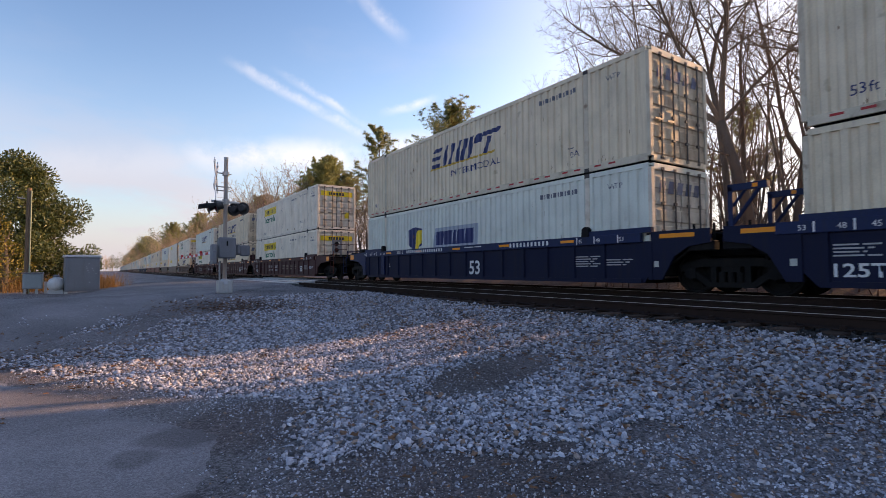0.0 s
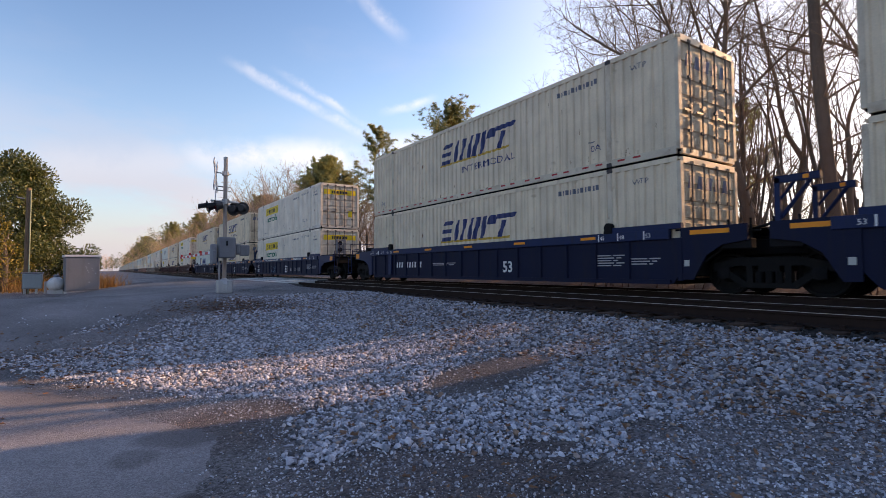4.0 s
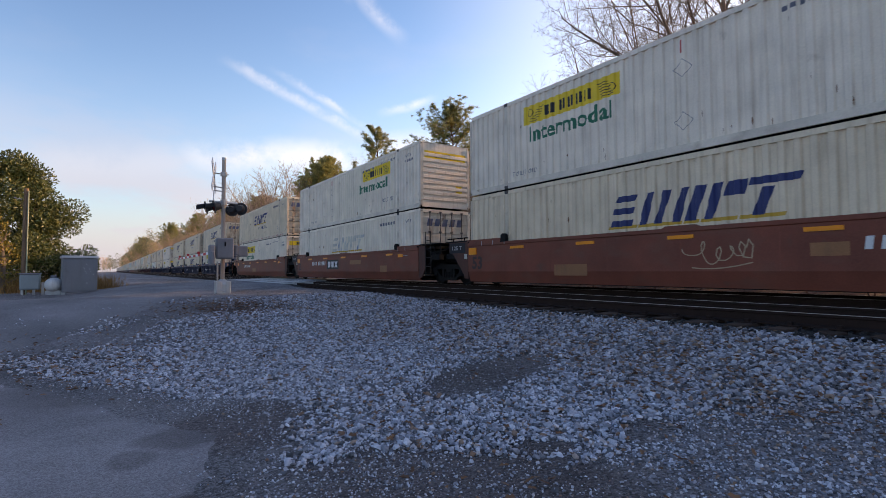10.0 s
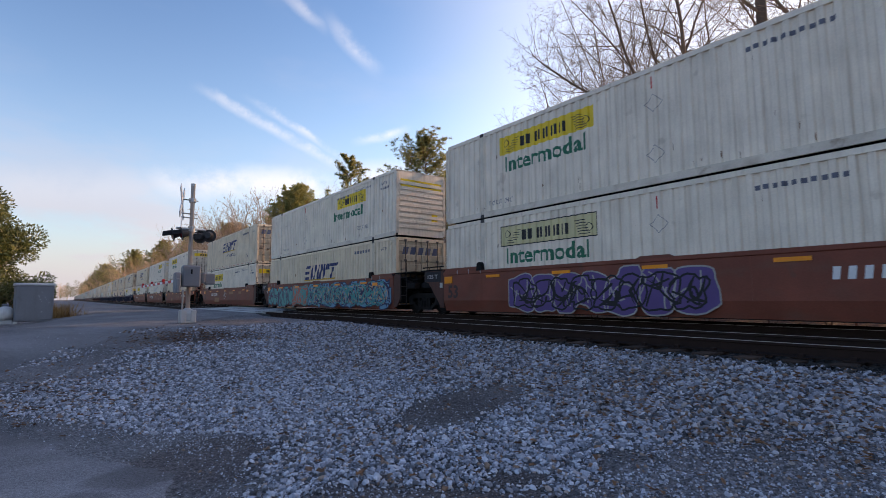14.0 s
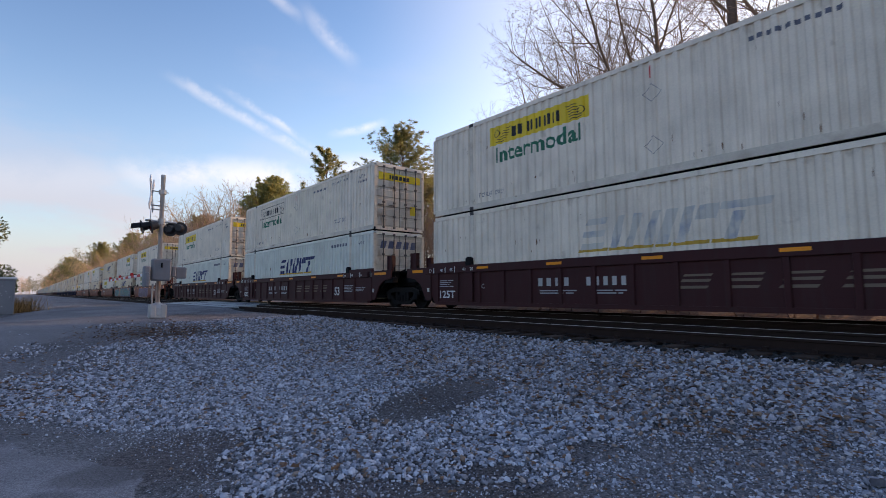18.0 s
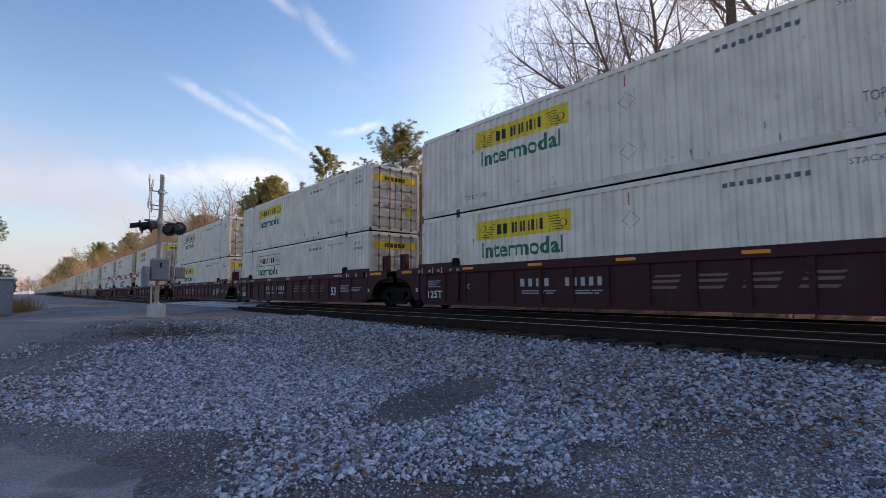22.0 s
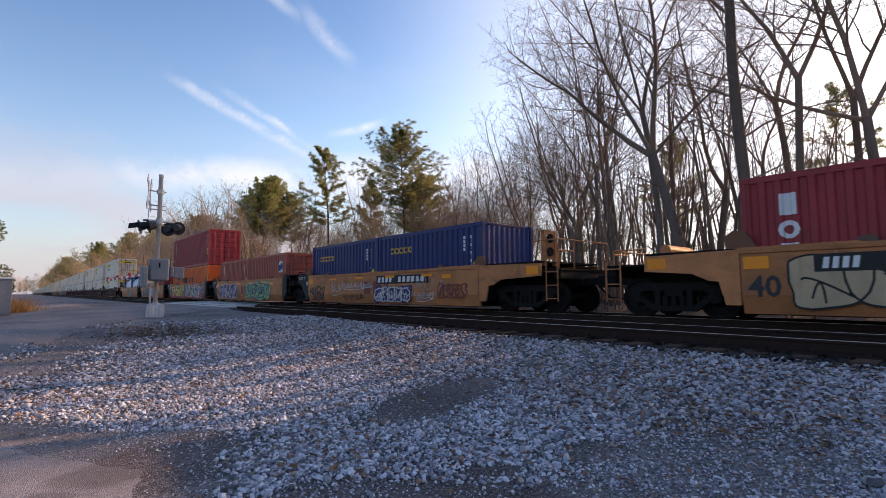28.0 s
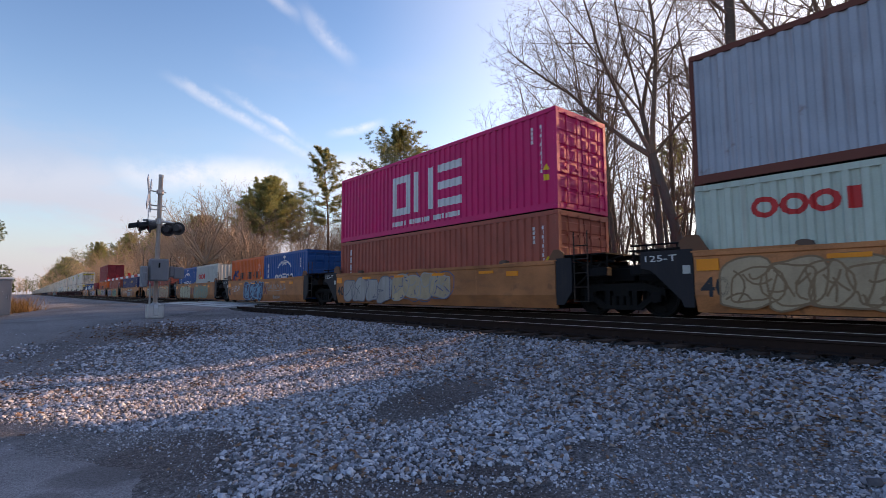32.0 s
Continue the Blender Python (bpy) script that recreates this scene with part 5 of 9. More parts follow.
def tank_container(paint, ochre=False):
    """A tank in a steel frame, 20 feet long."""
    L, H, W = L20, HLOW, W40
    c = thing("tank_container", "ochre tank container in a blue frame with a red hazard diamond" if ochre else "white tank container in a dark blue steel frame", "tank container", "containers on the train")
    for y in (0.0, L - 0.15):
        for sx in (-1, 1):
            xa, xb = sorted((sx * W / 2, sx * (W / 2 - 0.14)))
            part("frame_post", boxes((xa, xb, y, y + 0.15, 0.0, H), bevel=0.01), FRAMEBLUE, c)
        part("frame_beam", boxes((-W / 2 + 0.14, W / 2 - 0.14, y + 0.01, y + 0.13, H - 0.14, H)), FRAMEBLUE, c)
        part("frame_beam", boxes((-W / 2 + 0.14, W / 2 - 0.14, y + 0.01, y + 0.13, 0.0, 0.16)), FRAMEBLUE, c)
        bm = bmesh.new()
        for sx in (-1, 1):
            for z in (0.16, H - 0.14):
                zz = z + (0.55 if z < 1 else -0.55)
                tube(bm, (sx * (W / 2 - 0.1), y + 0.07, zz), (sx * (W / 2 - 0.6), y + 0.07, z), 0.05, 6)
        part("brace", bm, FRAMEBLUE, c)
    if not ochre:
        for sx in (-1, 1):
            xa, xb = sorted((sx * W / 2, sx * (W / 2 - 0.1)))
            part("top_beam", boxes((xa, xb, 0.15, L - 0.15, H - 0.11, H)), FRAMEBLUE, c)
        part("walkway", boxes((-0.72, -0.3, 0.3, L - 0.3, H - 0.14, H - 0.10), *[(-0.74, -0.28, y, y + 0.05, H - 0.18, H - 0.14) for y in (0.5, 1.9, 3.3, 4.7)]), WALKGREY, c, "grey walkway plate")
    else:
        part("walkway", boxes((-0.62, -0.2, 0.3, L - 0.3, H - 0.08, H - 0.03)), WALKGREY, c)
    bm = bmesh.new()
    R, zc = (1.14, 1.3) if not ochre else (1.2, 1.28)
    e = 0.42
    prof = [(0.12, 0.05), (0.14, 0.45), (0.22, 0.75), (0.34, 0.95), (0.12 + e + 0.02, R), (L - 0.12 - e, R), (L - 0.34, 0.95), (L - 0.22, 0.75), (L - 0.14, 0.45), (L - 0.12, 0.05)]
    if ochre:
        prof = [(0.05, 0.05), (0.06, 0.55), (0.09, 0.86), (0.17, 1.08), (0.34, R), (L - 0.34, R), (L - 0.17, 1.08), (L - 0.09, 0.86), (L - 0.06, 0.55), (L - 0.05, 0.05)]
    lathe(bm, prof, "y", (0, 0, zc), 40)
    tank = part("tank_shell", bm, paint, c, smooth=True)
    for y in (1.45, 3.0, 4.6):
        bm = bmesh.new()
        lathe(bm, [(y - 0.03, R + 0.002), (y - 0.03, R + 0.008), (y + 0.03, R + 0.008), (y + 0.03, R + 0.002)], "y", (0, 0, zc), 40)
        part("strap", bm, STEEL, tank, "steel strap")
    part("saddle", boxes((-0.9, 0.9, 0.4, 1.0, 0.05, 0.5), (-0.9, 0.9, L - 1.0, L - 0.4, 0.05, 0.5)), FRAMEBLUE, c)
    part("manhole", tubes(((0, 3.0, zc + R - 0.02), (0, 3.0, zc + R + 0.1), 0.22), sides=16), STEEL, tank)
    if ochre:
        part("walkway_rail", boxes((-W / 2 + 0.08, -W / 2 + 0.14, 0.3, L - 0.4, H - 0.45, H - 0.41)), WALKGREY, c)
    part("ladder", tubes(*[((0.75, 0.05, 0.4 + 0.3 * k), (1.05, 0.05, 0.4 + 0.3 * k), 0.015) for k in range(7)], ((0.75, 0.05, 0.3), (0.75, 0.05, 2.4), 0.02), ((1.05, 0.05, 0.3), (1.05, 0.05, 2.4), 0.02), sides=6), STEEL, c)

    def onto(name, polys, material, label="", lift=0.012):
        bm = shapes_bm(polys)
        us = [p.co.x for p in bm.verts]
        for k in range(1, 12):
            v = zc - R + 2 * R * k / 12
            bmesh.ops.bisect_plane(bm, geom=bm.verts[:] + bm.edges[:] + bm.faces[:], plane_co=(0, v, 0), plane_no=(0, 1, 0))
        for p in bm.verts:
            dz = p.co.y - zc
            p.co = Vector((-math.sqrt(max(0.01, (R + lift) ** 2 - dz * dz)), L - p.co.x, p.co.y))
        bmesh.ops.recalc_face_normals(bm, faces=bm.faces)
        part(name, bm, material, tank, label)

    if ochre:
        onto("brand_mark", bars(1.5, 4.2, 1.18, 1.52, 8, 0.6), NAVY, "navy brand shapes")
        onto("placard", [[(3.36, 1.86), (3.6, 1.62), (3.84, 1.86), (3.6, 2.1)]], REDPAINT, "red hazard diamond")
        onto("notice", [rect(2.15, 3.2, 1.78, 1.86)], CHALK, "white notice strip")
        onto("marking", bars(5.0, 5.6, 2.0, 2.1, 5) + bars(5.0, 5.6, 1.75, 1.82, 5), INK)
    else:
        s = [(0.75, 1.55), (0.82, 1.62), (1.1, 1.64), (0.83, 1.67), (0.76, 1.95), (0.70, 1.67), (0.42, 1.64), (0.70, 1.62)]
        onto("brand_mark", [s, [(0.71, 1.66), (0.76, 1.3), (0.81, 1.66)]], BLUE, "blue four-pointed star")
        onto("marking", bars(5.08, 5.55, 1.92, 1.98, 7) + bars(5.2, 5.42, 1.78, 1.83, 4) + bars(5.0, 5.72, 1.62, 1.69, 9) + bars(5.08, 5.6, 1.52, 1.55, 7) + bars(5.08, 5.6, 1.44, 1.47, 7) + bars(5.05, 5.5, 1.32, 1.38, 6), GREYINK, "rows of marking bars")
    return c


STYLES["tank_white"] = lambda: tank_container(TANKWHITE)
STYLES["tank_ochre"] = lambda: tank_container(TANKYELLOW, True)
MADE = {}


def put(style, y, z):
    """One more container of a style, its rear end at y at 0 s."""
    if style not in MADE:
        MADE[style] = STYLES[style]()
        ob = MADE[style]
    else:
        ob = copy_thing(MADE[style], pose(0, 0, 0))
    TRAIN.append((ob, FAR, y, z))
    return ob

# ---- the train: well cars ----
KINDS = {
    "blue": dict(paint=CARBLUE, body=CARNAVY, ribbed=True, top=1.47, low=0.24, label="dark blue double-stack well car with ribbed sides"),
    "navy": dict(paint=CARBLUE, body=CARNAVY, ribbed=True, top=1.50, low=0.22, label="navy double-stack well car with ribbed sides and white marks"),
    "brown": dict(paint=CARBROWN, body=CARBROWN, ribbed=False, top=1.52, low=0.16, label="red brown double-stack well car with smooth sides"),
    "maroon": dict(paint=CARMAROON, body=CARMAROON, ribbed=True, top=1.48, low=0.2, label="dark maroon double-stack well car with ribbed sides"),
    "tan": dict(paint=CARTAN, body=CARTAN, ribbed=False, top=1.43, low=0.16, label="ochre double-stack well car with smooth graffitied sides"),
    "dusk": dict(paint=CARDUSK, body=CARDUSK, ribbed=True, top=1.48, low=0.2, label="dull brown double-stack well car with ribbed sides"),
}
WHEELS = []                               # the turning wheelsets: (object, place on the truck)
WHEEL_R = 0.46
TRUCK = {}


def wheel_bm():
    bm = bmesh.new()
    for x in (-0.7525, 0.7525):
        s = 1 if x > 0 else -1
        prof = [(-0.085, 0.2), (-0.085, 0.40), (-0.07, WHEEL_R + 0.024), (-0.045, WHEEL_R + 0.024), (-0.035, WHEEL_R), (0.05, WHEEL_R - 0.004), (0.055, WHEEL_R - 0.06), (0.015, WHEEL_R - 0.09), (0.01, 0.2), (0.06, 0.13), (0.06, 0.05)]
        lathe(bm, [(x + s * h, r) for h, r in prof], "x", (0, 0, 0), 28)
    tube(bm, (-1.0, 0, 0), (1.0, 0, 0), 0.085, 12)
    for k in range(3):
        a = 2 * math.pi * k / 3
        for x in (-0.83, 0.83):
            tube(bm, (x - 0.02, 0.3 * math.cos(a), 0.3 * math.sin(a)), (x + 0.02, 0.3 * math.cos(a), 0.3 * math.sin(a)), 0.035, 6)
    return bm


def truck(parent, y):
    """A two-axle truck under a car's end; its wheelsets turn."""
    if not TRUCK:
        bm = bmesh.new()
        for s in (-1, 1):
            xa, xb = sorted((s * 1.04, s * 0.93))
            prism(bm, [(-1.12, 0.66), (-1.12, 0.5), (-0.62, 0.62), (0.62, 0.62), (1.12, 0.5), (1.12, 0.66), (0.6, 0.8), (-0.6, 0.8)], "x", xa, xb)
            prism(bm, [(-0.95, 0.5), (-0.5, 0.16), (0.5, 0.16), (0.95, 0.5), (0.8, 0.54), (0.42, 0.27), (-0.42, 0.27), (-0.8, 0.54)], "x", xa, xb)
            for sy in (-1, 1):
                ya, yb = sorted((sy * 0.3, sy * 0.42))
                box(bm, xa, xb, ya, yb, 0.26, 0.64)
                box(bm, xa - 0.02, xb + 0.02, sy * 0.89 - 0.13, sy * 0.89 + 0.13, 0.36, 0.6)
            for q in (-0.19, 0.0, 0.19):
                tube(bm, (s * 0.985, q, 0.26), (s * 0.985, q, 0.5), 0.075, 10)
        box(bm, -1.02, 1.02, -0.2, 0.2, 0.5, 0.72)
        box(bm, -0.35, 0.35, -0.3, 0.3, 0.7, 0.86)
        me = bpy.data.meshes.new("truck")
        bm.to_mesh(me)
        bm.free()
        TRUCK["frame"] = me
        bm = wheel_bm()
        me = bpy.data.meshes.new("wheelset")
        bm.to_mesh(me)
        bm.free()
        TRUCK["wheels"] = me
        bm = bmesh.new()
        for s in (-1,):
            lathe(bm, [(s * 1.0, 0.13), (s * 1.06, 0.13), (s * 1.075, 0.06)], "x", (0, 0, 0), 14)
        me = bpy.data.meshes.new("bearing_cap")
        bm.to_mesh(me)
        bm.free()
        TRUCK["cap"] = me
    t = linked("truck", TRUCK["frame"], GRIME, parent, "oily black cast steel truck")
    t.location = (0, y, 0)
    for sy in (-0.89, 0.89):
        w = linked("wheelset", TRUCK["wheels"], GRIME, t, "steel wheels on an axle")
        w.location = (0, sy, WHEEL_R)
        WHEELS.append((w, sy))
        linked("bearing_cap", TRUCK["cap"], BLACK, t).location = (0, sy, WHEEL_R)
    return t


CORNERBROWN = mat("dull brown corner guide paint", (0.17, 0.085, 0.05), 0.7, streak=0.4, dirt=RUST, spec=0.2)
ENDPLATE = mat("dirty black end plate", (0.020, 0.019, 0.023), 0.7, var=0.3, streak=0.5, dirt=(0.05, 0.04, 0.035), spots=0.3)


# dirty body brown, made darker to hold the shade over the truck
ENDBROWN = mat("dirty shaded brown end plate", (0.085, 0.034, 0.025), 0.7, var=0.3, streak=0.5, dirt=(0.03, 0.024, 0.022), spots=0.4)


def joined_end(c, k, sg, at):
    """The end of a unit that shares a truck with its neighbour; sg = -1 at the rear, 1 at the front."""
    def box_y(a, b):
        return tuple(sorted((at + sg * a, at + sg * b)))
    smooth_side = not k["ribbed"]
    dark = k["body"] if not smooth_side else ENDBROWN if k["paint"] is CARBROWN else ENDPLATE
    top = k["top"]
    if smooth_side and sg < 0:
        outline = ((0.02, 0.26), (0.02, top + 0.06), (0.52, top + 0.06), (0.52, 0.62), (0.26, 0.26))
    elif smooth_side:
        outline = ((0.02, 0.26), (0.02, top + 0.08), (1.2, top + 0.08), (1.2, top - 0.3), (0.95, top - 0.36), (0.3, 0.42), (0.24, 0.26))
    else:
        outline = ((0.02, 0.32), (0.02, top), (1.46, top), (1.46, 1.16), (0.95, 1.08), (0.6, 0.86), (0.3, 0.32))
    for s in (-1, 1):
        xa, xb = sorted((s * 1.43, s * 1.37))
        bm = bmesh.new()
        prism(bm, [(at + sg * q, z) for q, z in outline], "x", xa, xb)
        plate = part("end_side_plate", bm, dark, c)
        x0, x1 = sorted((s * 1.434, s * 1.43))
        if smooth_side and sg > 0:
            part("placard", boxes((x0, x1, *box_y(0.08, 0.24), 0.98, 1.16)), mat("dusty placard", (0.46, 0.46, 0.42), 0.6), plate, "small dusty white placard")
        if not smooth_side:
            part("reflector", boxes((x0, x1, *box_y(0.25, 1.1), top - 0.17, top - 0.07)), REFLECT, plate, "amber reflector")
            part("placard", boxes((x0, x1, *box_y(0.1, 0.22), 0.62, 0.76)), mat("dusty placard", (0.46, 0.46, 0.42), 0.6), plate, "small dusty white placard")
    part("end_platform", boxes((-1.4, 1.4, *box_y(-0.15, 1.5), top + 0.1, top + 0.135)) if smooth_side else boxes((-1.34, 1.34, *box_y(-0.15, 1.4), top - 0.06, top - 0.02)), BLACK, c, "black steel end platform")
    part("end_sill", boxes((-1.36, 1.36, *box_y(0.1, 0.3), 0.4, top - 0.04), (-0.5, 0.5, *box_y(0.3, 1.75), 0.86, 1.2), (-0.3, 0.3, *box_y(1.2, 1.9), 0.8, 1.28), bevel=0.02), BLACK, c)
    for s in (-1, 1):
        x = s * 1.25
        part("side_bearing", boxes((x - 0.12, x + 0.12, *box_y(0.9, 1.5), 0.98, 1.2), bevel=0.02), BLACK, c)
    # brake rods, pipes and grab irons over the truck
    rows = []
    for x, q0, z0, q1, z1 in ((-1.3, 0.5, 1.42, 1.5, 1.12), (-1.28, 0.5, 0.72, 1.3, 1.3), (-1.15, 0.55, 1.3, 1.6, 1.36), (-0.9, 0.4, 1.2, 1.7, 1.5), (-1.25, 1.0, 1.05, 1.0, top + 0.12), (-1.25, 1.45, 1.05, 1.45, top + 0.12)):
        rows.append(((x, at + sg * q0, z0), (x, at + sg * q1, z1), 0.028))
    for row in rows:
        part("brake_rod", tubes(row, sides=6), GRIME, c)
    part("air_reservoir", tubes(((-1.0, at + sg * 0.62, 1.24), (-1.0, at + sg * 1.2, 1.24), 0.14), sides=12), BLACK, c)
    if smooth_side and sg < 0:
        xs = -1.45
        rows = [((xs, at - q, 0.34), (xs, at - q, 2.15), 0.017) for q in (0.62, 1.02)]
        rows += [((xs, at - 0.62, z), (xs, at - 1.02, z), 0.014) for z in (0.36, 0.72, 1.08, 1.44, 1.78)]
        part("ladder", tubes(*rows, sides=6), mat("worn dark ladder", (0.035, 0.030, 0.028), 0.6, 0.2, streak=0.5, dirt=RUST), c, "worn steel ladder")
    elif smooth_side:
        rows = [((-1.3, at + 1.1, top + 0.1), (-1.3, at + 1.1, top + 0.24), 0.02), ((-1.3, at + 0.2, top + 0.24), (-1.3, at + 1.5, top + 0.24), 0.022), ((-1.3, at + 0.4, top + 0.1), (-1.3, at + 0.4, top + 0.24), 0.02)]
        part("grab_iron", tubes(*rows, sides=6), BLACK, c)
    elif k["paint"] is CARBLUE:
        if sg > 0:
            for x in (-1.22, 0.62):
                y0 = at + 1.42
                bm = boxes((x - 0.06, x + 0.06, y0 - 0.1, y0, top - 0.05, top + 0.86), (x - 0.06, x + 0.06, y0 - 0.78, y0, top + 0.76, top + 0.9))
                tube(bm, (x, y0 - 0.05, top + 0.02), (x, y0 - 0.62, top + 0.78), 0.04, 6)
                tube(bm, (x, y0 - 0.05, top + 0.4), (x, y0 - 0.35, top + 0.78), 0.03, 6)
                post = part("guide_bracket", bm, CARBLUE, c, "blue braced guide bracket")
                part("reflector", boxes((x - 0.066, x - 0.062, y0 - 0.6, y0 - 0.5, top + 0.79, top + 0.87)), REFLECT, post)
    else:
        for x in (-1.24, 0.75):
            y0 = at + sg * 1.2
            bm = bmesh.new()
            prism(bm, [(y0 - 0.2, top - 0.05), (y0 + 0.2, top - 0.05), (y0 + 0.15, top + 0.58), (y0 - 0.15, top + 0.58)], "x", x - 0.05, x + 0.05)
            for q in (-0.14, 0.14):
                box(bm, x - 0.09, x + 0.09, y0 + q - 0.025, y0 + q + 0.025, top - 0.05, top + 0.58)
            part("guide_post", bm, k["paint"], c, "maroon guide post" if k["paint"] is CARMAROON else "")


def coupled_end(c, k, sg, at):
    """The end of a car with its own truck, coupler, steps and rails."""
    def box_y(a, b):
        return tuple(sorted((at + sg * a, at + sg * b)))
    top = k["top"]
    tip = 2.45 if sg < 0 else 2.0
    for s in (-1, 1):
        xa, xb = sorted((s * 1.43, s * 1.37))
        bm = bmesh.new()
        prism(bm, [(at + sg * q, z) for q, z in ((0.02, 0.32), (0.02, top), (tip, top - 0.04), (tip, top - 0.38), (0.95, top - 0.46), (0.6, top - 0.62), (0.42, 0.8), (0.3, 0.32))], "x", xa, xb)
        part("end_side_plate", bm, k["paint"], c)
        x0, x1 = sorted((s * 1.44, s * 1.436))
        part("reflector", boxes((x0, x1, *box_y(tip - 0.5, tip - 0.08), top - 0.34, top - 0.1)), REFLECT, c, "large amber reflector")
        # ladder and grab irons
        xs = s * 1.40
        high = 1.7 if sg < 0 else 1.3
        rows = [((xs, at + sg * 2.62, 0.35), (xs, at + sg * 2.62, high), 0.018), ((xs, at + sg * 3.0, 0.35), (xs, at + sg * 3.0, high), 0.018)]
        rows += [((xs, at + sg * 2.62, z), (xs, at + sg * 3.0, z), 0.014) for z in (0.42, 0.78, 1.14, 1.5) if z < high]
        part("ladder", tubes(*rows, sides=6), k["paint"], c)
    part("end_platform", boxes((-1.35, 1.35, *box_y(0.2, tip), top - 0.02, top + 0.03), (-1.3, 1.3, *box_y(tip, 3.05), top - 0.24, top - 0.2)), BLACK, c, "black steel end platform")
    part("end_sill", boxes((-1.36, 1.36, *box_y(0.1, 0.3), 0.4, top - 0.03), (-0.3, 0.3, *box_y(0.3, 3.0), 0.78, 1.2), (-1.3, 1.3, *box_y(2.8, 3.02), 0.95, top - 0.24), bevel=0.02), GRIME, c)
    part("coupler", boxes((-0.11, 0.11, *box_y(3.0, 3.6), 0.78, 1.0), (-0.22, 0.22, *box_y(3.45, 3.72), 0.72, 1.06), bevel=0.03), GRIME, c, "cast steel coupler")
    part("air_hose", tubes(((0.4, at + sg * 3.0, 0.9), (0.42, at + sg * 3.4, 0.45), 0.03), ((0.42, at + sg * 3.4, 0.45), (0.42, at + sg * 3.7, 0.4), 0.03), sides=6), BLACK, c)
    rows = []
    tall = 0.62 if sg < 0 else 0.16
    for x in (-1.2, -0.5, 1.2):
        rows += [((x, at + sg * 2.9, top - 0.22), (x, at + sg * 2.9, top + tall), 0.02)]
    rows += [((-1.2, at + sg * 2.9, top + tall), (1.2, at + sg * 2.9, top + tall), 0.02), ((-1.2, at + sg * 2.9, top + tall / 2), (-0.5, at + sg * 2.9, top + tall / 2), 0.02), ((-1.2, at + sg * 2.1, top + tall), (-1.2, at + sg * 2.9, top + tall), 0.02)]
    part("handrail", tubes(*rows, sides=6), k["paint"], c)
    if sg < 0:
        bm = boxes((-1.2, -1.08, *box_y(2.3, 2.42), top - 0.1, top + 0.92), (-0.72, -0.6, *box_y(2.3, 2.42), top - 0.1, top + 0.92), (-1.2, -0.6, *box_y(2.32, 2.4), top + 0.8, top + 0.92), (-1.05, -0.75, *box_y(2.3, 2.4), top + 0.1, top + 0.6), bevel=0.01)
        part("brake_housing", bm, CABGREY if k["ribbed"] else k["paint"], c, "grey brake stand" if k["ribbed"] else "")
        bm = bmesh.new()
        for q in (0.3, 0.68):
            lathe(bm, [(at + sg * 2.44, 0.13), (at + sg * 2.47, 0.13)], "y", (-0.98, 0, top + q), 16)
        part("brake_wheel", bm, BLACK, c)
    else:
        part("air_tank", tubes(((-0.9, at + 1.75, top + 0.12), (0.3, at + 1.75, top + 0.12), 0.13), sides=14), BLACK if k["paint"] is not CARTAN else CARTAN, c)
    truck(c, at + sg * 1.55)


CARS = {}


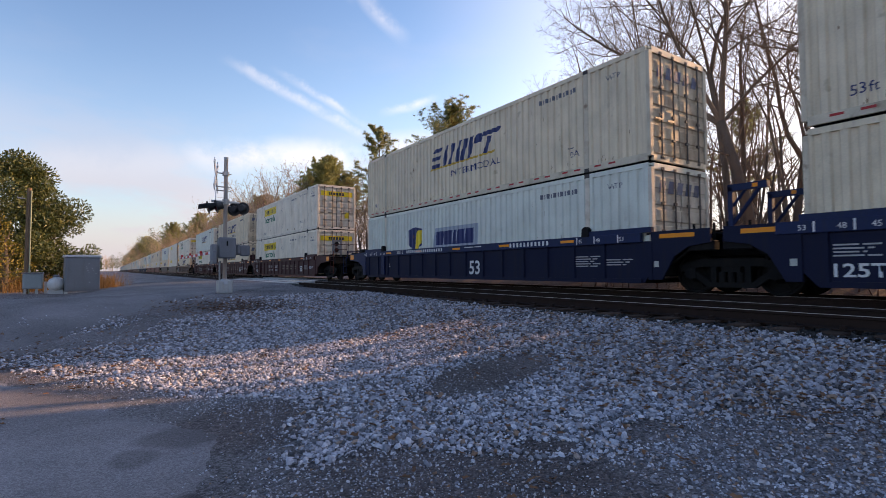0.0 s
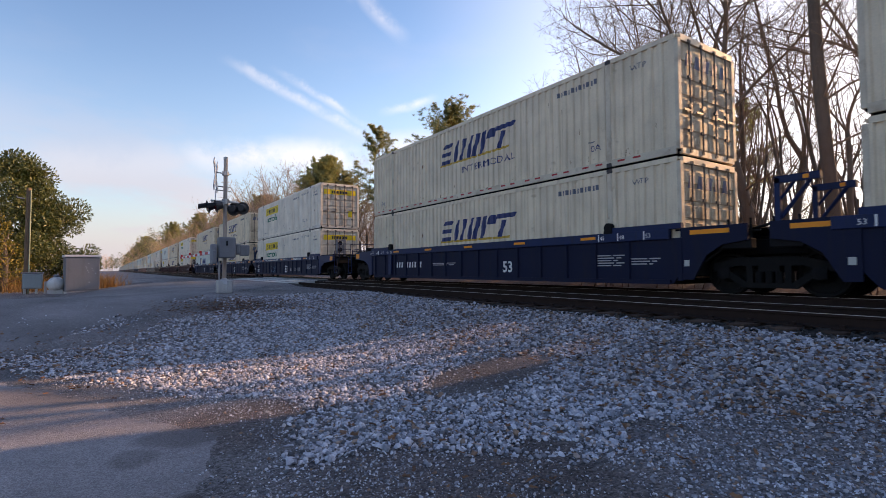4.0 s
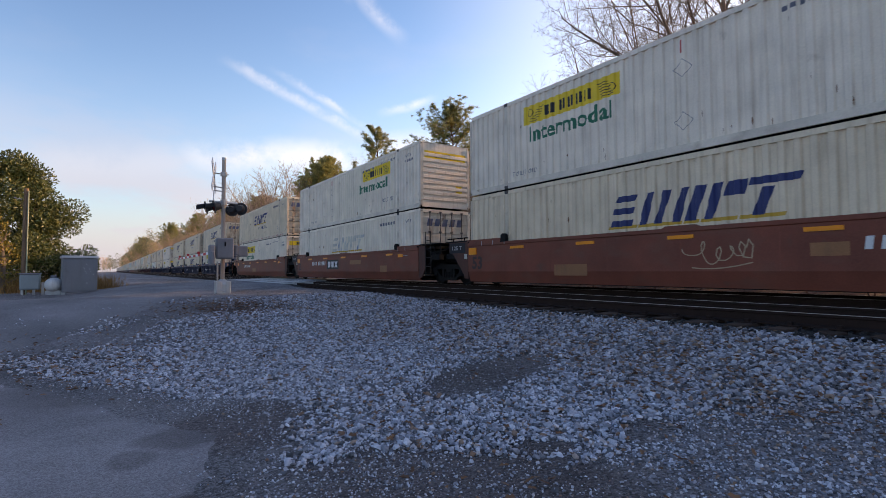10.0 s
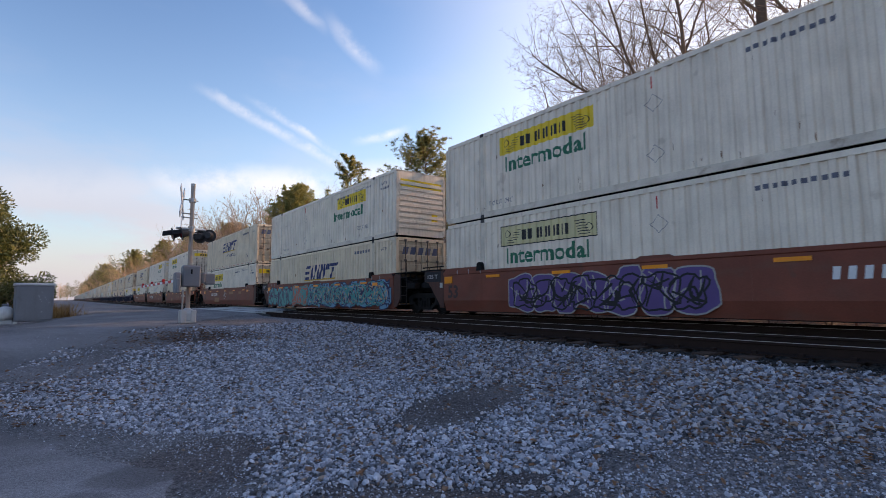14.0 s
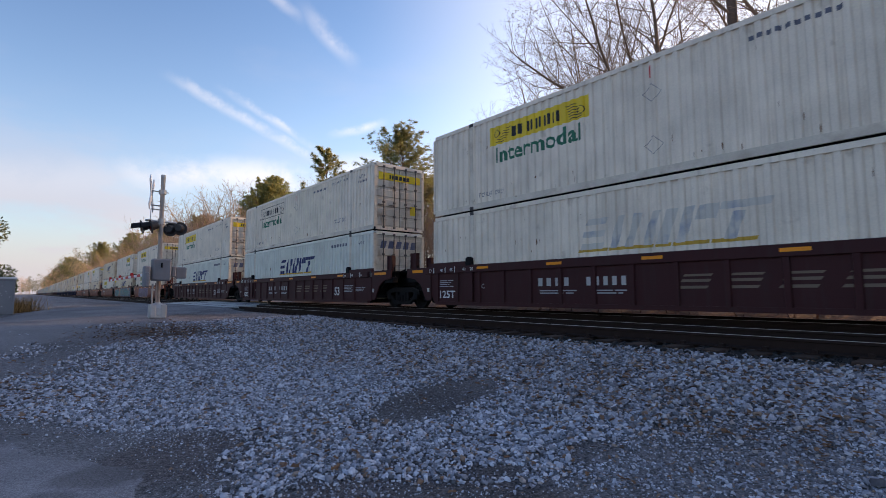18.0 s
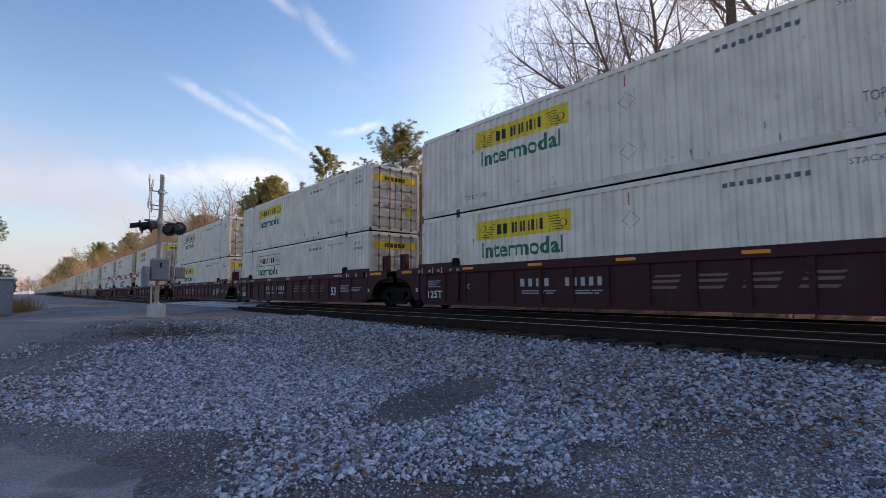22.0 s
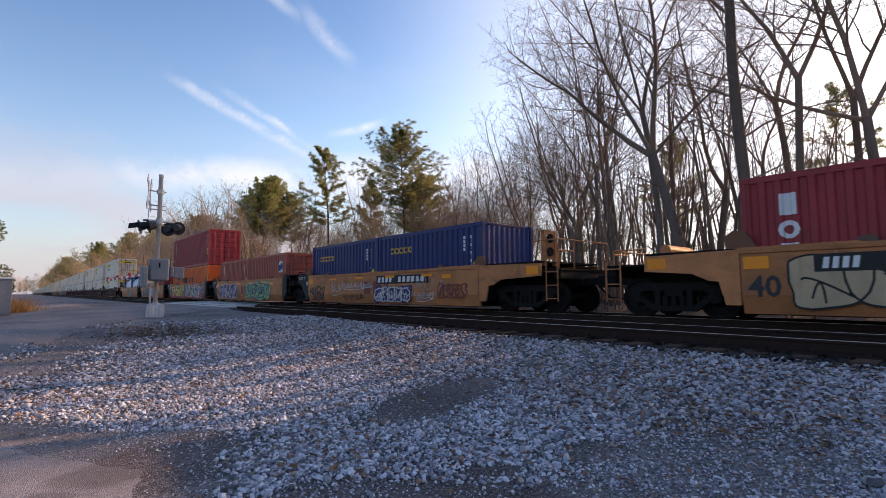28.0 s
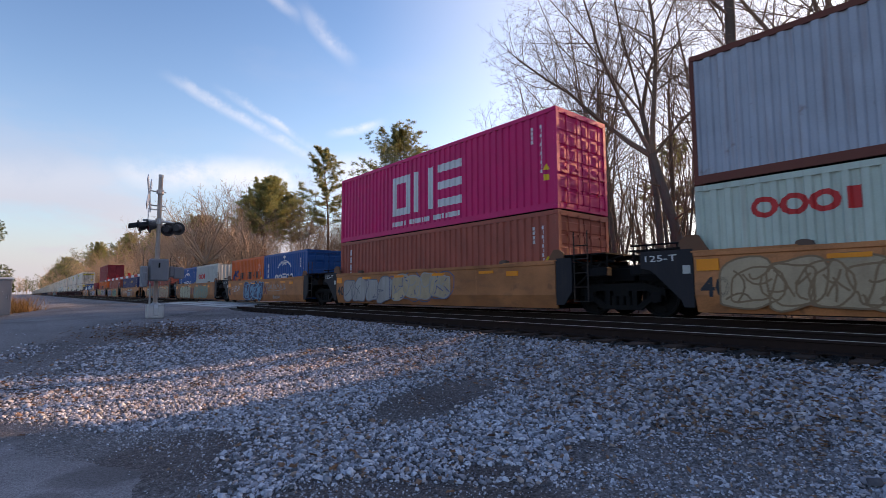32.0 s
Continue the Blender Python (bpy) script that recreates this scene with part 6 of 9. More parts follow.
def well_car(kind, L, rear, front):
    k = KINDS[kind]
    c = thing("well_car", k["label"], "freight car", "well cars of the train")
    top, low = k["top"], k["low"]
    for s in (-1, 1):
        if k["ribbed"]:
            xa, xb = sorted((s * 1.395, s * 1.36))
            bm = bmesh.new()
            prism(bm, [(-0.02, top - 0.22), (-0.02, 0.5), (0.2, low), (L - 0.2, low), (L + 0.02, 0.5), (L + 0.02, top - 0.22)], "x", xa, xb)
            part("side_panel", bm, k["body"], c)
            xa, xb = sorted((s * 1.46, s * 1.34))
            part("top_chord", boxes((xa, xb, -0.1, L + 0.1, top - 0.24, top), bevel=0.01), k["paint"], c)
            part("bottom_chord", boxes((xa + s * -0.02, xb + s * -0.02, 0.25, L - 0.25, low - 0.02, low + 0.09)), k["body"], c)
            n = round(L / 1.0) if s < 0 else 0
            rib = None
            for i in range(n):
                y = 0.35 + i * (L - 0.7) / (n - 1)
                if rib is None:
                    xa, xb = sorted((s * 1.45, s * 1.39))
                    bm = bmesh.new()
                    prism(bm, [(xa, -0.05), (xb, -0.07), (xb, 0.07), (xa, 0.05)] if s < 0 else [(xa, -0.07), (xb, -0.05), (xb, 0.05), (xa, 0.07)], "z", low + 0.07, top - 0.24)
                    rib = part("rib", bm, k["body"], c).data
                    c.children[-1].location.y = y
                else:
                    linked("rib", rib, k["body"], c).location.y = y
        else:
            o = 1.46
            bm = bmesh.new()
            sec = [(s * 1.34, top), (s * o, top), (s * o, top - 0.09), (s * (o - 0.025), top - 0.11), (s * (o - 0.025), 0.52), (s * (o - 0.13), low), (s * 1.27, low), (s * 1.34, 0.5)]
            prism(bm, sec if s < 0 else sec[::-1], "y", 0.0, L)
            part("side_panel", bm, k["body"], c)
            for y0, y1, z1 in ((0.0, 2.0, 0.09), (L * 0.5 - 0.5, L * 0.5 + 0.5, 0.05), (L - 2.0, L, 0.09)):
                bm = bmesh.new()
                xa, xb = sorted((s * (o + 0.002), s * 1.36))
                z1 = z1 if k["paint"] is not CARTAN else 0.02
                prism(bm, [(y0, top - 0.02), (y1, top - 0.02), (y1 - 0.15, top + z1), (y0 + 0.15, top + z1)], "x", xa, xb)
                part("top_guide", bm, k["paint"], c)
            for y in ([L * q for q in (0.125, 0.25, 0.375, 0.5, 0.625, 0.75, 0.875)] if s < 0 else ()):
                xa, xb = sorted((s * (o - 0.026), s * (o - 0.022)))
                part("weld_seam", boxes((xa, xb, y - 0.012, y + 0.012, 0.52, top - 0.12)), k["body"], c)
        for y in (1.95, L - 1.95):
            xa, xb = sorted((s * 1.47, s * 1.33))
            bm = bmesh.new()
            prism(bm, [(y - 0.13, top - 0.02), (y + 0.13, top - 0.02), (y + 0.11, top + 0.2), (y + 0.04, top + 0.26), (y - 0.04, top + 0.26), (y - 0.11, top + 0.2)], "x", xa, xb)
            if k["paint"] is CARTAN:
                bmesh.ops.scale(bm, vec=(0.94, 1.2, 0.5), space=Matrix.Translation((0, -y, 0.02 - top)), verts=bm.verts)
            part("container_guide", bm, BLACK if k["paint"] is not CARTAN else CARDUSK, c)
        xa, xb = sorted((s * 1.44, s * 1.33))
        if k["paint"] is CARTAN:
            bm = bmesh.new()
            prism(bm, [(L - 0.30, top + 0.02), (L + 0.26, top + 0.02), (L + 0.30, top + 0.26), (L + 0.12, top + 0.38), (L - 0.10, top + 0.36)], "x", xa + 0.02, xb - 0.02)
            part("corner_guide", bm, CORNERBROWN, c, "dull brown corner guide")
            bm = bmesh.new()
            prism(bm, [(0.25, top + 0.02), (0.05, top + 0.30), (-0.12, top + 0.30), (-0.28, top + 0.18), (-0.26, top + 0.02)], "x", xa + 0.02, xb - 0.02)
            part("corner_guide", bm, CORNERBROWN, c, "dull brown corner guide")
        for y0, y1 in ((-0.05, 1.85), (L - 1.85, L + 0.05)):
            rail = part("end_rail", boxes((xa, xb, y0, y1, top + 0.085 if k["paint"] is CARBROWN else top - 0.005, top + (0.125 if k["paint"] is not CARTAN else 0.03))), k["paint"], c)
            for q in (0.1, 0.38, 0.66, 0.92) if k["paint"] is CARBROWN and s < 0 else ():
                y = y0 + (y1 - y0) * q
                part("rail_block", boxes((xa + 0.01, xb - 0.01, y - 0.13, y + 0.13, top - 0.01, top + 0.086)), BLACK, rail)
    part("floor", boxes((-1.3, 1.3, 0.2, L - 0.2, low - 0.02, low + 0.06)), BLACK, c)
    # reflectors and marks on the side towards -x
    out = 1.4625 if k["ribbed"] else 1.4625
    z0 = top - 0.15 if k["ribbed"] else top - 0.085
    wide, tall = (0.5, 0.075) if k["ribbed"] else (0.62, 0.085)
    lift = 0.003 if k["ribbed"] else 0.004
    me = None
    for i in range(5 if L > 13 else 4):
        y = 2.6 + i * (L - 5.2) / (4 if L > 13 else 3)
        if k["ribbed"]:
            b = (-out - lift, -out, -wide / 2, wide / 2, z0, z0 + tall)
        else:
            b = (-1.458, -1.436, -wide / 2, wide / 2, top - 0.26, top - 0.26 + tall)
        if me is None:
            ob = part("reflector", boxes(b), REFLECT, c, "amber reflector")
            me = ob.data
        else:
            ob = linked("reflector", me, REFLECT, c, "amber reflector")
        ob.location.y = y
    if not k["ribbed"]:
        part("reflector", boxes((-1.458, -1.437, 1.3, 1.75, top - 0.36, top - 0.22)), REFLECT, c, "amber reflector")
        part("reflector", boxes((-1.458, -1.437, L - 0.5, L - 0.06, top - 0.40, top - 0.16)), REFLECT, c, "large amber reflector")

    def mark(name, bm, material, label="", depth=1.397 if k["ribbed"] else 1.438):
        paint_side(name, bm, material, c, L, 2 * depth, 0.003, label, False)

    DIM = mat("dim marking", (0.36, 0.35, 0.36), 0.6)

    def rows_of(u0, u1, v, n):
        """Lines of small print, each a thin broken bar."""
        return [rect(a, b, v - 0.065 * i, v - 0.065 * i + 0.03) for i in range(n) for a, b in ((u0, u0 + (u1 - u0) * (0.55 + 0.1 * (i % 2))), (u0 + (u1 - u0) * (0.62 + 0.1 * (i % 2)), u1 - 0.1 * (i % 3)))]

    def chars(u0, u1, v0, v1, n, slant=0.0):
        """Plain upright bars, the size of the characters that they stand for."""
        return bars(u0, u1, v0, v1, n, 0.5, slant)

    def chord(name, bm, material, label=""):
        paint_side(name, bm, material, c, L, 2 * 1.463, 0.003, label, False)

    if k["ribbed"]:
        if front == "j":
            mark("lettering", letters_bm("125T", 0.34, 0.46, 0.42, 0.78, 0.006), CHALK, "white lettering")
            mark("marking", shapes_bm(rows_of(0.46, 1.15, 0.98, 4)), DIM, "small rows of marking bars")
        for u, txt in ((-0.06, "53"), (0.55, "48"), (1.04, "45")):
            chord("lettering", letters_bm(txt, 0.15, u, top - 0.18), CHALK, "white lettering")
            chord("size_mark", shapes_bm([rect(u + 0.24, u + 0.275, top - 0.22, top - 0.02)]), CHALK)
        for u, txt in ((L - 2.2, "45"), (L - 1.6, "48"), (L - 0.85, "53")):
            chord("lettering", letters_bm(txt, 0.15, u, top - 0.18), CHALK, "white lettering")
            chord("size_mark", shapes_bm([rect(u - 0.06, u - 0.025, top - 0.22, top - 0.02)]), CHALK)
        chord("lettering", letters_bm("20", 0.15, 2.04, top - 0.18), CHALK, "white lettering")
        chord("lettering", letters_bm("40", 0.15, 1.68, top - 0.18), CHALK, "white lettering")
        part("guide_plate", boxes((-1.475, -1.42, L - 2.14, L - 1.84, low + 0.12, top - 0.24), bevel=0.01), k["paint"], c)
        mark("marking", shapes_bm(rows_of(L - 2.4, L - 1.5, 0.9, 5)), DIM, "small rows of marking bars")
        mark("marking", shapes_bm(rows_of(L - 1.3, L - 0.5, 0.8, 3)), DIM, "small rows of marking bars")
        if kind != "navy":
            mark("lettering", letters_bm("C", 0.2, 2.5, 0.72), CHALK, "white lettering")
        if kind == "blue":
            mark("lettering", letters_bm("53", 0.68, L * 0.595 - (0.0 if rear == front else 0.8), 0.42, None, 0.014), CHALK, "white lettering")
            chord("brand_mark", shapes_bm([rect(3.4, 3.75, top - 0.16 + 0.05 * i, top - 0.135 + 0.05 * i, 0.03) for i in range(3)] + ring(3.95, top - 0.11, 0.05, 0.08, 60, 300, n=8)), CHALK, "white brand shape")
            chord("brand_mark", shapes_bm(chars(4.3, 7.2, top - 0.17, top - 0.05, 17)), CHALK, "white brand bars")
            chord("brand_mark", shapes_bm(chars(11.1, 12.9, top - 0.185, top - 0.055, 11)), CHALK, "white brand bars")
            chord("marking", shapes_bm(rows_of(8.6, 9.6, top - 0.1, 1)), CHALK, "white marking bars")
            if rear == "c":
                mark("marking", shapes_bm(chars(10.2, 10.8, 0.50, 0.74, 3, 0.02)), DIM, "pale marking bars")
                mark("marking", shapes_bm(chars(11.2, 12.4, 0.50, 0.74, 5, 0.02)), DIM, "pale marking bars")
        elif kind == "navy":
            mark("lettering", letters_bm("53", 0.5, L * 0.615, 0.48, None, 0.012), CHALK, "white lettering")
            mark("marking", shapes_bm(chars(2.3, 3.2, 0.66, 0.9, 4, 0.03) + chars(3.45, 4.8, 0.66, 0.9, 6, 0.03)), CHALK, "white marking bars")
            mark("marking", shapes_bm(rows_of(5.6, 7.2, 0.8, 2)), DIM, "small rows of marking bars")
        else:
            mark("lettering", letters_bm("53", 0.52, L * 0.80, 0.5, None, 0.01), CHALK, "white lettering")
            mark("marking", shapes_bm(chars(4.75, 5.9, 0.76, 0.98, 4) + chars(6.3, 7.75, 0.76, 0.98, 6)), mat("greyed marking", (0.42, 0.40, 0.39), 0.6), "white marking bars")
            mark("marking", shapes_bm(rows_of(4.8, 6.0, 0.62, 2) + rows_of(6.6, 7.4, 0.62, 2)), DIM, "small rows of marking bars")
            mark("brand_mark", shapes_bm([p for q in range(4) for p in (rect(8.6 + 0.95 * q, 9.2 + 0.95 * q, 0.66, 0.72, 0.05), rect(8.66 + 0.95 * q, 9.26 + 0.95 * q, 0.8, 0.86, 0.05), rect(8.72 + 0.95 * q, 9.3 + 0.95 * q, 0.92, 0.97, 0.05))]), mat("faded gold marking", (0.17, 0.12, 0.085), 0.6), "faded gold brand bars")
    else:
        for u in (0.8, 1.4, 2.0, L - 2.4, L - 1.8, L - 1.1) if kind == "brown" else ():
            chord("size_mark", shapes_bm([rect(u, u + 0.035, top - 0.1, top + 0.05)]), DIM)
        if kind == "brown":
            un = 11.4 if rear == "c" else 3.0
            mark("marking", shapes_bm(chars(un, un + 0.9, 0.9, 1.13, 4, 0.03) + chars(un + 1.1, un + 2.4, 0.9, 1.13, 6, 0.03)), CHALK, "white marking bars")
            mark("lettering", letters_bm("53", 0.6, 0.25, 0.62, None, 0.02), mat("dark lettering", (0.06, 0.032, 0.03), 0.6), "dark lettering")
            if front == "j":
                part("black_patch", boxes((-1.4335, -1.43, L + 0.18, L + 1.17, top - 0.32, top + 0.06)), ENDPLATE, c, "black painted patch")
                paint_side("lettering", letters_bm("125 T", 0.2, -1.0, top - 0.2, 0.62, 0.004), mat("dim marking", (0.36, 0.35, 0.36), 0.6), c, L, 2 * 1.433, 0.005, "white lettering", False)
            mark("marking", shapes_bm(rows_of(L - 1.6, L - 0.9, 1.2, 1)), DIM, "small rows of marking bars")
        else:
            mark("lettering", letters_bm("40", 0.56, 0.12, 0.5, None, 0.012), INK, "black lettering")
            if front == "j":
                paint_side("lettering", letters_bm("125-T", 0.2, -1.08, top - 0.16, 0.72), CHALK, c, L, 2 * 1.432, 0.003, "white lettering", False)
            mark("brand_mark", shapes_bm([rect(5.35, 5.85, 0.55, 1.06), rect(6.05, 6.55, 0.55, 1.06), [(6.7, 0.55), (6.88, 0.55), (7.3, 1.06), (7.12, 1.06)], [(7.12, 0.55), (7.3, 0.55), (6.88, 1.06), (6.7, 1.06)]]), mat("dark red mark", (0.20, 0.05, 0.04), 0.6), "dark red brand shapes")
    (coupled_end if rear == "c" else joined_end)(c, k, -1, 0.0)
    (coupled_end if front == "c" else joined_end)(c, k, 1, L)
    if rear == "j":
        truck(c, -1.66)
    return c


def put_car(kind, L, rear, front, y, label=""):
    key = (kind, L, rear, front)
    if key not in CARS:
        CARS[key] = ob = well_car(*key)
    else:
        ob = copy_thing(CARS[key], pose(0, 0, 0))
        for ch in ob.children_recursive:
            if ch.name.startswith("wheelset"):
                WHEELS.append((ch, ch.location.y))
    if label:
        ob["label"] = label
    TRAIN.append((ob, FAR, y, 0.0))
    return ob


def graffiti(car, L, rows, deep=1.438):
    """Sprayed shapes on a side: rows of (from, to, low, high, fill, line, kind, seed)."""
    for layer, (u0, u1, v0, v1, fill, line, style, seed) in enumerate(rows):
        rng = random.Random(seed)
        n = max(3, round((u1 - u0) / ((v1 - v0) * 0.8)))
        w = (u1 - u0) / n
        fills, lines = [], []
        for i in range(n if style != "thin" else 0):
            cu, cv = u0 + w * (i + 0.5), 0.5 * (v0 + v1)
            pts = []
            m = 28
            waves = [(k, rng.uniform(-1, 1) / k ** 0.5, rng.uniform(0, 6.28)) for k in ((2, 3, 4, 5) if style == "bubble" else (2, 3, 5, 7, 9))]
            tall, fat, skew = rng.uniform(0.86, 1.06), rng.uniform(0.50, 0.74), rng.uniform(-0.05, 0.22)
            for q in range(m):
                a = 2 * math.pi * q / m
                r = 1 + (0.20 if style == "bubble" else 0.28) * sum(g * math.cos(k * a + f) for k, g, f in waves)
                pu = cu + fat * w * r * math.copysign(abs(math.cos(a)) ** 0.75, math.cos(a)) + skew * (v1 - v0) * math.sin(a)
                pv = cv + 0.5 * (v1 - v0) * tall * min(1.08, r) * math.copysign(abs(math.sin(a)) ** 0.65, math.sin(a))
                pts.append((min(max(pu, u0 - 0.1), u1 + 0.1), pv))
            fills.append([(cu, cv)] + pts)
            lines.append((cu, cv, pts))
        if fill is not None:
            for i, (c0, *pts) in enumerate(fills):
                bm = bmesh.new()
                mid = bm.verts.new((*c0, 0))
                vs = [bm.verts.new((*p, 0)) for p in pts]
                for q in range(len(vs)):
                    bm.faces.new((mid, vs[q], vs[(q + 1) % len(vs)]))
                paint_side("graffiti", bm, fill, car, L, 2 * deep, 0.003 + 0.002 * min(layer, 6) + 0.0004 * (i % 3), "sprayed graffiti shape", False)
        t = {"thin": 0.012, "bubble": 0.019, "wild": 0.024}[style]
        strokes = []

        def stroke(a, b, t=t):
            d = Vector((b[0] - a[0], b[1] - a[1]))
            if d.length < 1e-4:
                return
            d = d.normalized() * t * 0.6
            p = Vector((-d.y, d.x)).normalized() * t
            strokes.append([(a[0] - p.x - d.x, a[1] - p.y - d.y), (b[0] - p.x + d.x, b[1] - p.y + d.y), (b[0] + p.x + d.x, b[1] + p.y + d.y), (a[0] + p.x - d.x, a[1] + p.y - d.y)])

        def curve(a, b, c, k=5):
            line = [((1 - f) ** 2 * a[0] + 2 * f * (1 - f) * b[0] + f * f * c[0], (1 - f) ** 2 * a[1] + 2 * f * (1 - f) * b[1] + f * f * c[1]) for f in [q / k for q in range(k + 1)]]
            for p, q in zip(line, line[1:]):
                stroke(p, q)

        def blade(a, b, c, fat, k=7):
            """A curved stroke that swells and tapers."""
            left, right = [], []
            for q in range(k + 1):
                f = q / k
                p = Vector(((1 - f) ** 2 * a[0] + 2 * f * (1 - f) * b[0] + f * f * c[0], (1 - f) ** 2 * a[1] + 2 * f * (1 - f) * b[1] + f * f * c[1]))
                d = Vector((2 * (1 - f) * (b[0] - a[0]) + 2 * f * (c[0] - b[0]), 2 * (1 - f) * (b[1] - a[1]) + 2 * f * (c[1] - b[1])))
                if d.length < 1e-4:
                    return
                d = d.normalized() * fat * (0.12 + 0.88 * math.sin(math.pi * min(1.0, 0.12 + 0.88 * f)) ** 0.8)
                left.append((p.x - d.y, p.y + d.x))
                right.append((p.x + d.y, p.y - d.x))
            for q in range(k):
                strokes.append([left[q], left[q + 1], right[q + 1], right[q]])
        if style == "thin":
            # a tag written in one go: loops and hooks, with a tail under it
            turns = max(3, round((u1 - u0) / ((v1 - v0) * 0.45)))
            steps = turns * 9
            path = []
            for q in range(steps + 1):
                f = q / steps
                tall = 0.5 * (v1 - v0) * (0.55 + 0.45 * noise.noise((seed * 3.7, f * turns * 0.8, 0.5)))
                a = 2 * math.pi * turns * (f + 0.9 / turns * noise.noise((seed * 1.3, f * turns * 0.9, 4.5)))
                path.append((u0 + (u1 - u0) * f + 0.16 * (v1 - v0) * math.cos(a + 0.7 * noise.noise((seed, f * 9, 1.5))), 0.5 * (v0 + v1) + tall * math.sin(a) + 0.2 * (v1 - v0) * noise.noise((seed, f * turns, 2.5))))
            for p, q in zip(path, path[1:]):
                stroke(p, q)
            curve((u0 + 0.1 * (u1 - u0), v0), (0.5 * (u0 + u1), v0 - 0.08), (u1, v0 + 0.1))
        for cu, cv, pts in lines:
            for q in range(len(pts)):
                stroke(pts[q], pts[(q + 1) % len(pts)])
            for q in range(5 if style == "wild" else 0):
                a = rng.choice(pts)
                a = (cu + 0.92 * (a[0] - cu), cv + 0.92 * (a[1] - cv))
                b = (cu + rng.uniform(-0.7, 0.7) * w, cv + rng.uniform(-0.6, 0.6) * (v1 - v0))
                e = (cu + rng.uniform(-0.5, 0.5) * w, cv + rng.uniform(-0.42, 0.42) * (v1 - v0))
                blade(a, b, e, (v1 - v0) * rng.uniform(0.022, 0.055))
            for q in range(2 if style != "wild" else 1):
                a = rng.choice(pts)
                a = (cu + 0.8 * (a[0] - cu), cv + 0.8 * (a[1] - cv))
                b = (cu + rng.uniform(-0.35, 0.35) * w, cv + rng.uniform(-0.4, 0.4) * (v1 - v0))
                e = (cu + rng.uniform(-0.4, 0.4) * w, cv + rng.uniform(-0.35, 0.35) * (v1 - v0))
                curve(a, b, e, 5 if style == "bubble" else 3)
        bm = shapes_bm(strokes)
        for i, f in enumerate(bm.faces):
            for p in f.verts:
                p.co.z = 0.0003 * (i % 4)
        paint_side("graffiti_outline", bm, line, car, L, 2 * deep, 0.0046 + 0.002 * min(layer, 6), "", False)


# ---- the order of the train, from the front to the rear: place of each unit's front at 0 s ----
S, SP, SE, SW, SF, SS, SB = "slant", "slant_plain", "slant_end", "slant_worn", "slant_faded", "slant_shield", "slant_pale"
J, JR, JO, JF = "panel", "panel_rear", "panel_outline", "panel_faded"
ORDER = [
    ("blue", 23.32, "j", "c", S, SS), ("blue", 3.98, "j", "j", S, SP), ("blue", -15.54, "c", "j", J, J),
    ("navy", -39.39, "j", "c", S, SP), ("navy", -58.88, "j", "j", S, SE), ("navy", -78.63, "c", "j", SW, J),
    ("brown", -102.02, "j", "c", S, J), ("brown", -121.21, "j", "j", JR, SF), ("brown", -140.88, "c", "j", J, SP),
    ("brown", -164.54, "j", "c", S, J), ("brown", -183.93, "j", "j", JR, SP), ("brown", -203.56, "c", "j", J, JF),
    ("maroon", -227.27, "j", "c", J, SB), ("maroon", -246.77, "j", "j", JO, SB), ("maroon", -266.9, "c", "j", J, SF),
    ("maroon", -290.24, "j", "c", JF, J), ("maroon", -309.44, "j", "j", J, JO), ("maroon", -329.23, "c", "j", J, J),
]
units = []
for kind, y1, rear, front, up, down in ORDER:
    y0 = y1 - L53
    units.append(put_car(kind, L53, rear, front, y0))
    put(down, y0, 0.315)
    put(up, y0, 3.25)
LOW = 0.27
TANS = [
    (-352.81, "j", "c", ["tank_white", "tank_white"], None), (-368.35, "j", "j", ["tank_ochre", "maroon20_blue"], None),
    (-383.91, "j", "j", ["wedge40"], "column_high"), (-399.46, "j", "j", ["red20", "red20_badge"], None), (-414.98, "c", "j", ["goldring20", "goldring20"], None),
    (-434.62, "j", "c", ["maroon20", "red20"], None), (-450.15, "j", "j", ["arcs20", "redring20"], None), (-465.7, "j", "j", ["wedge20", "arcs20"], None),
    (-481.44, "j", "j", ["column_low"], "bold40"), (-497.24, "c", "j", ["redring40"], "grey40"),
]
tans = []
for y1, rear, front, down, up in TANS:
    y0 = y1 - L40
    tans.append(put_car("tan", L40, rear, front, y0))
    if len(down) == 1:
        put(down[0], y0, LOW)
    else:
        put(down[0], y1 - L20, LOW)
        put(down[1], y0, LOW)
    if up:
        put(up, y0, LOW + HLOW + 0.025)

for car, u0, u1 in ((tans[0], 1.3, 4.7), (tans[4], 6.3, 9.7), (tans[5], 1.2, 3.4)):
    paint_side("number_panel", shapes_bm([rect(u0, u1, 0.94, 1.26)]), mat("black spray", (0.012, 0.012, 0.014), 0.5), car, L40, 2 * 1.438, 0.0035, "black panel with white marking bars", False)
    m = u0 + (u1 - u0) * 0.4
    paint_side("marking", shapes_bm(bars(u0 + 0.12, m - 0.2, 1.0, 1.2, 4, 0.62, 0.03) + bars(m + 0.15, u1 - 0.2, 1.0, 1.2, 6, 0.62, 0.03)), CHALK, car, L40, 2 * 1.438, 0.006, "", False)

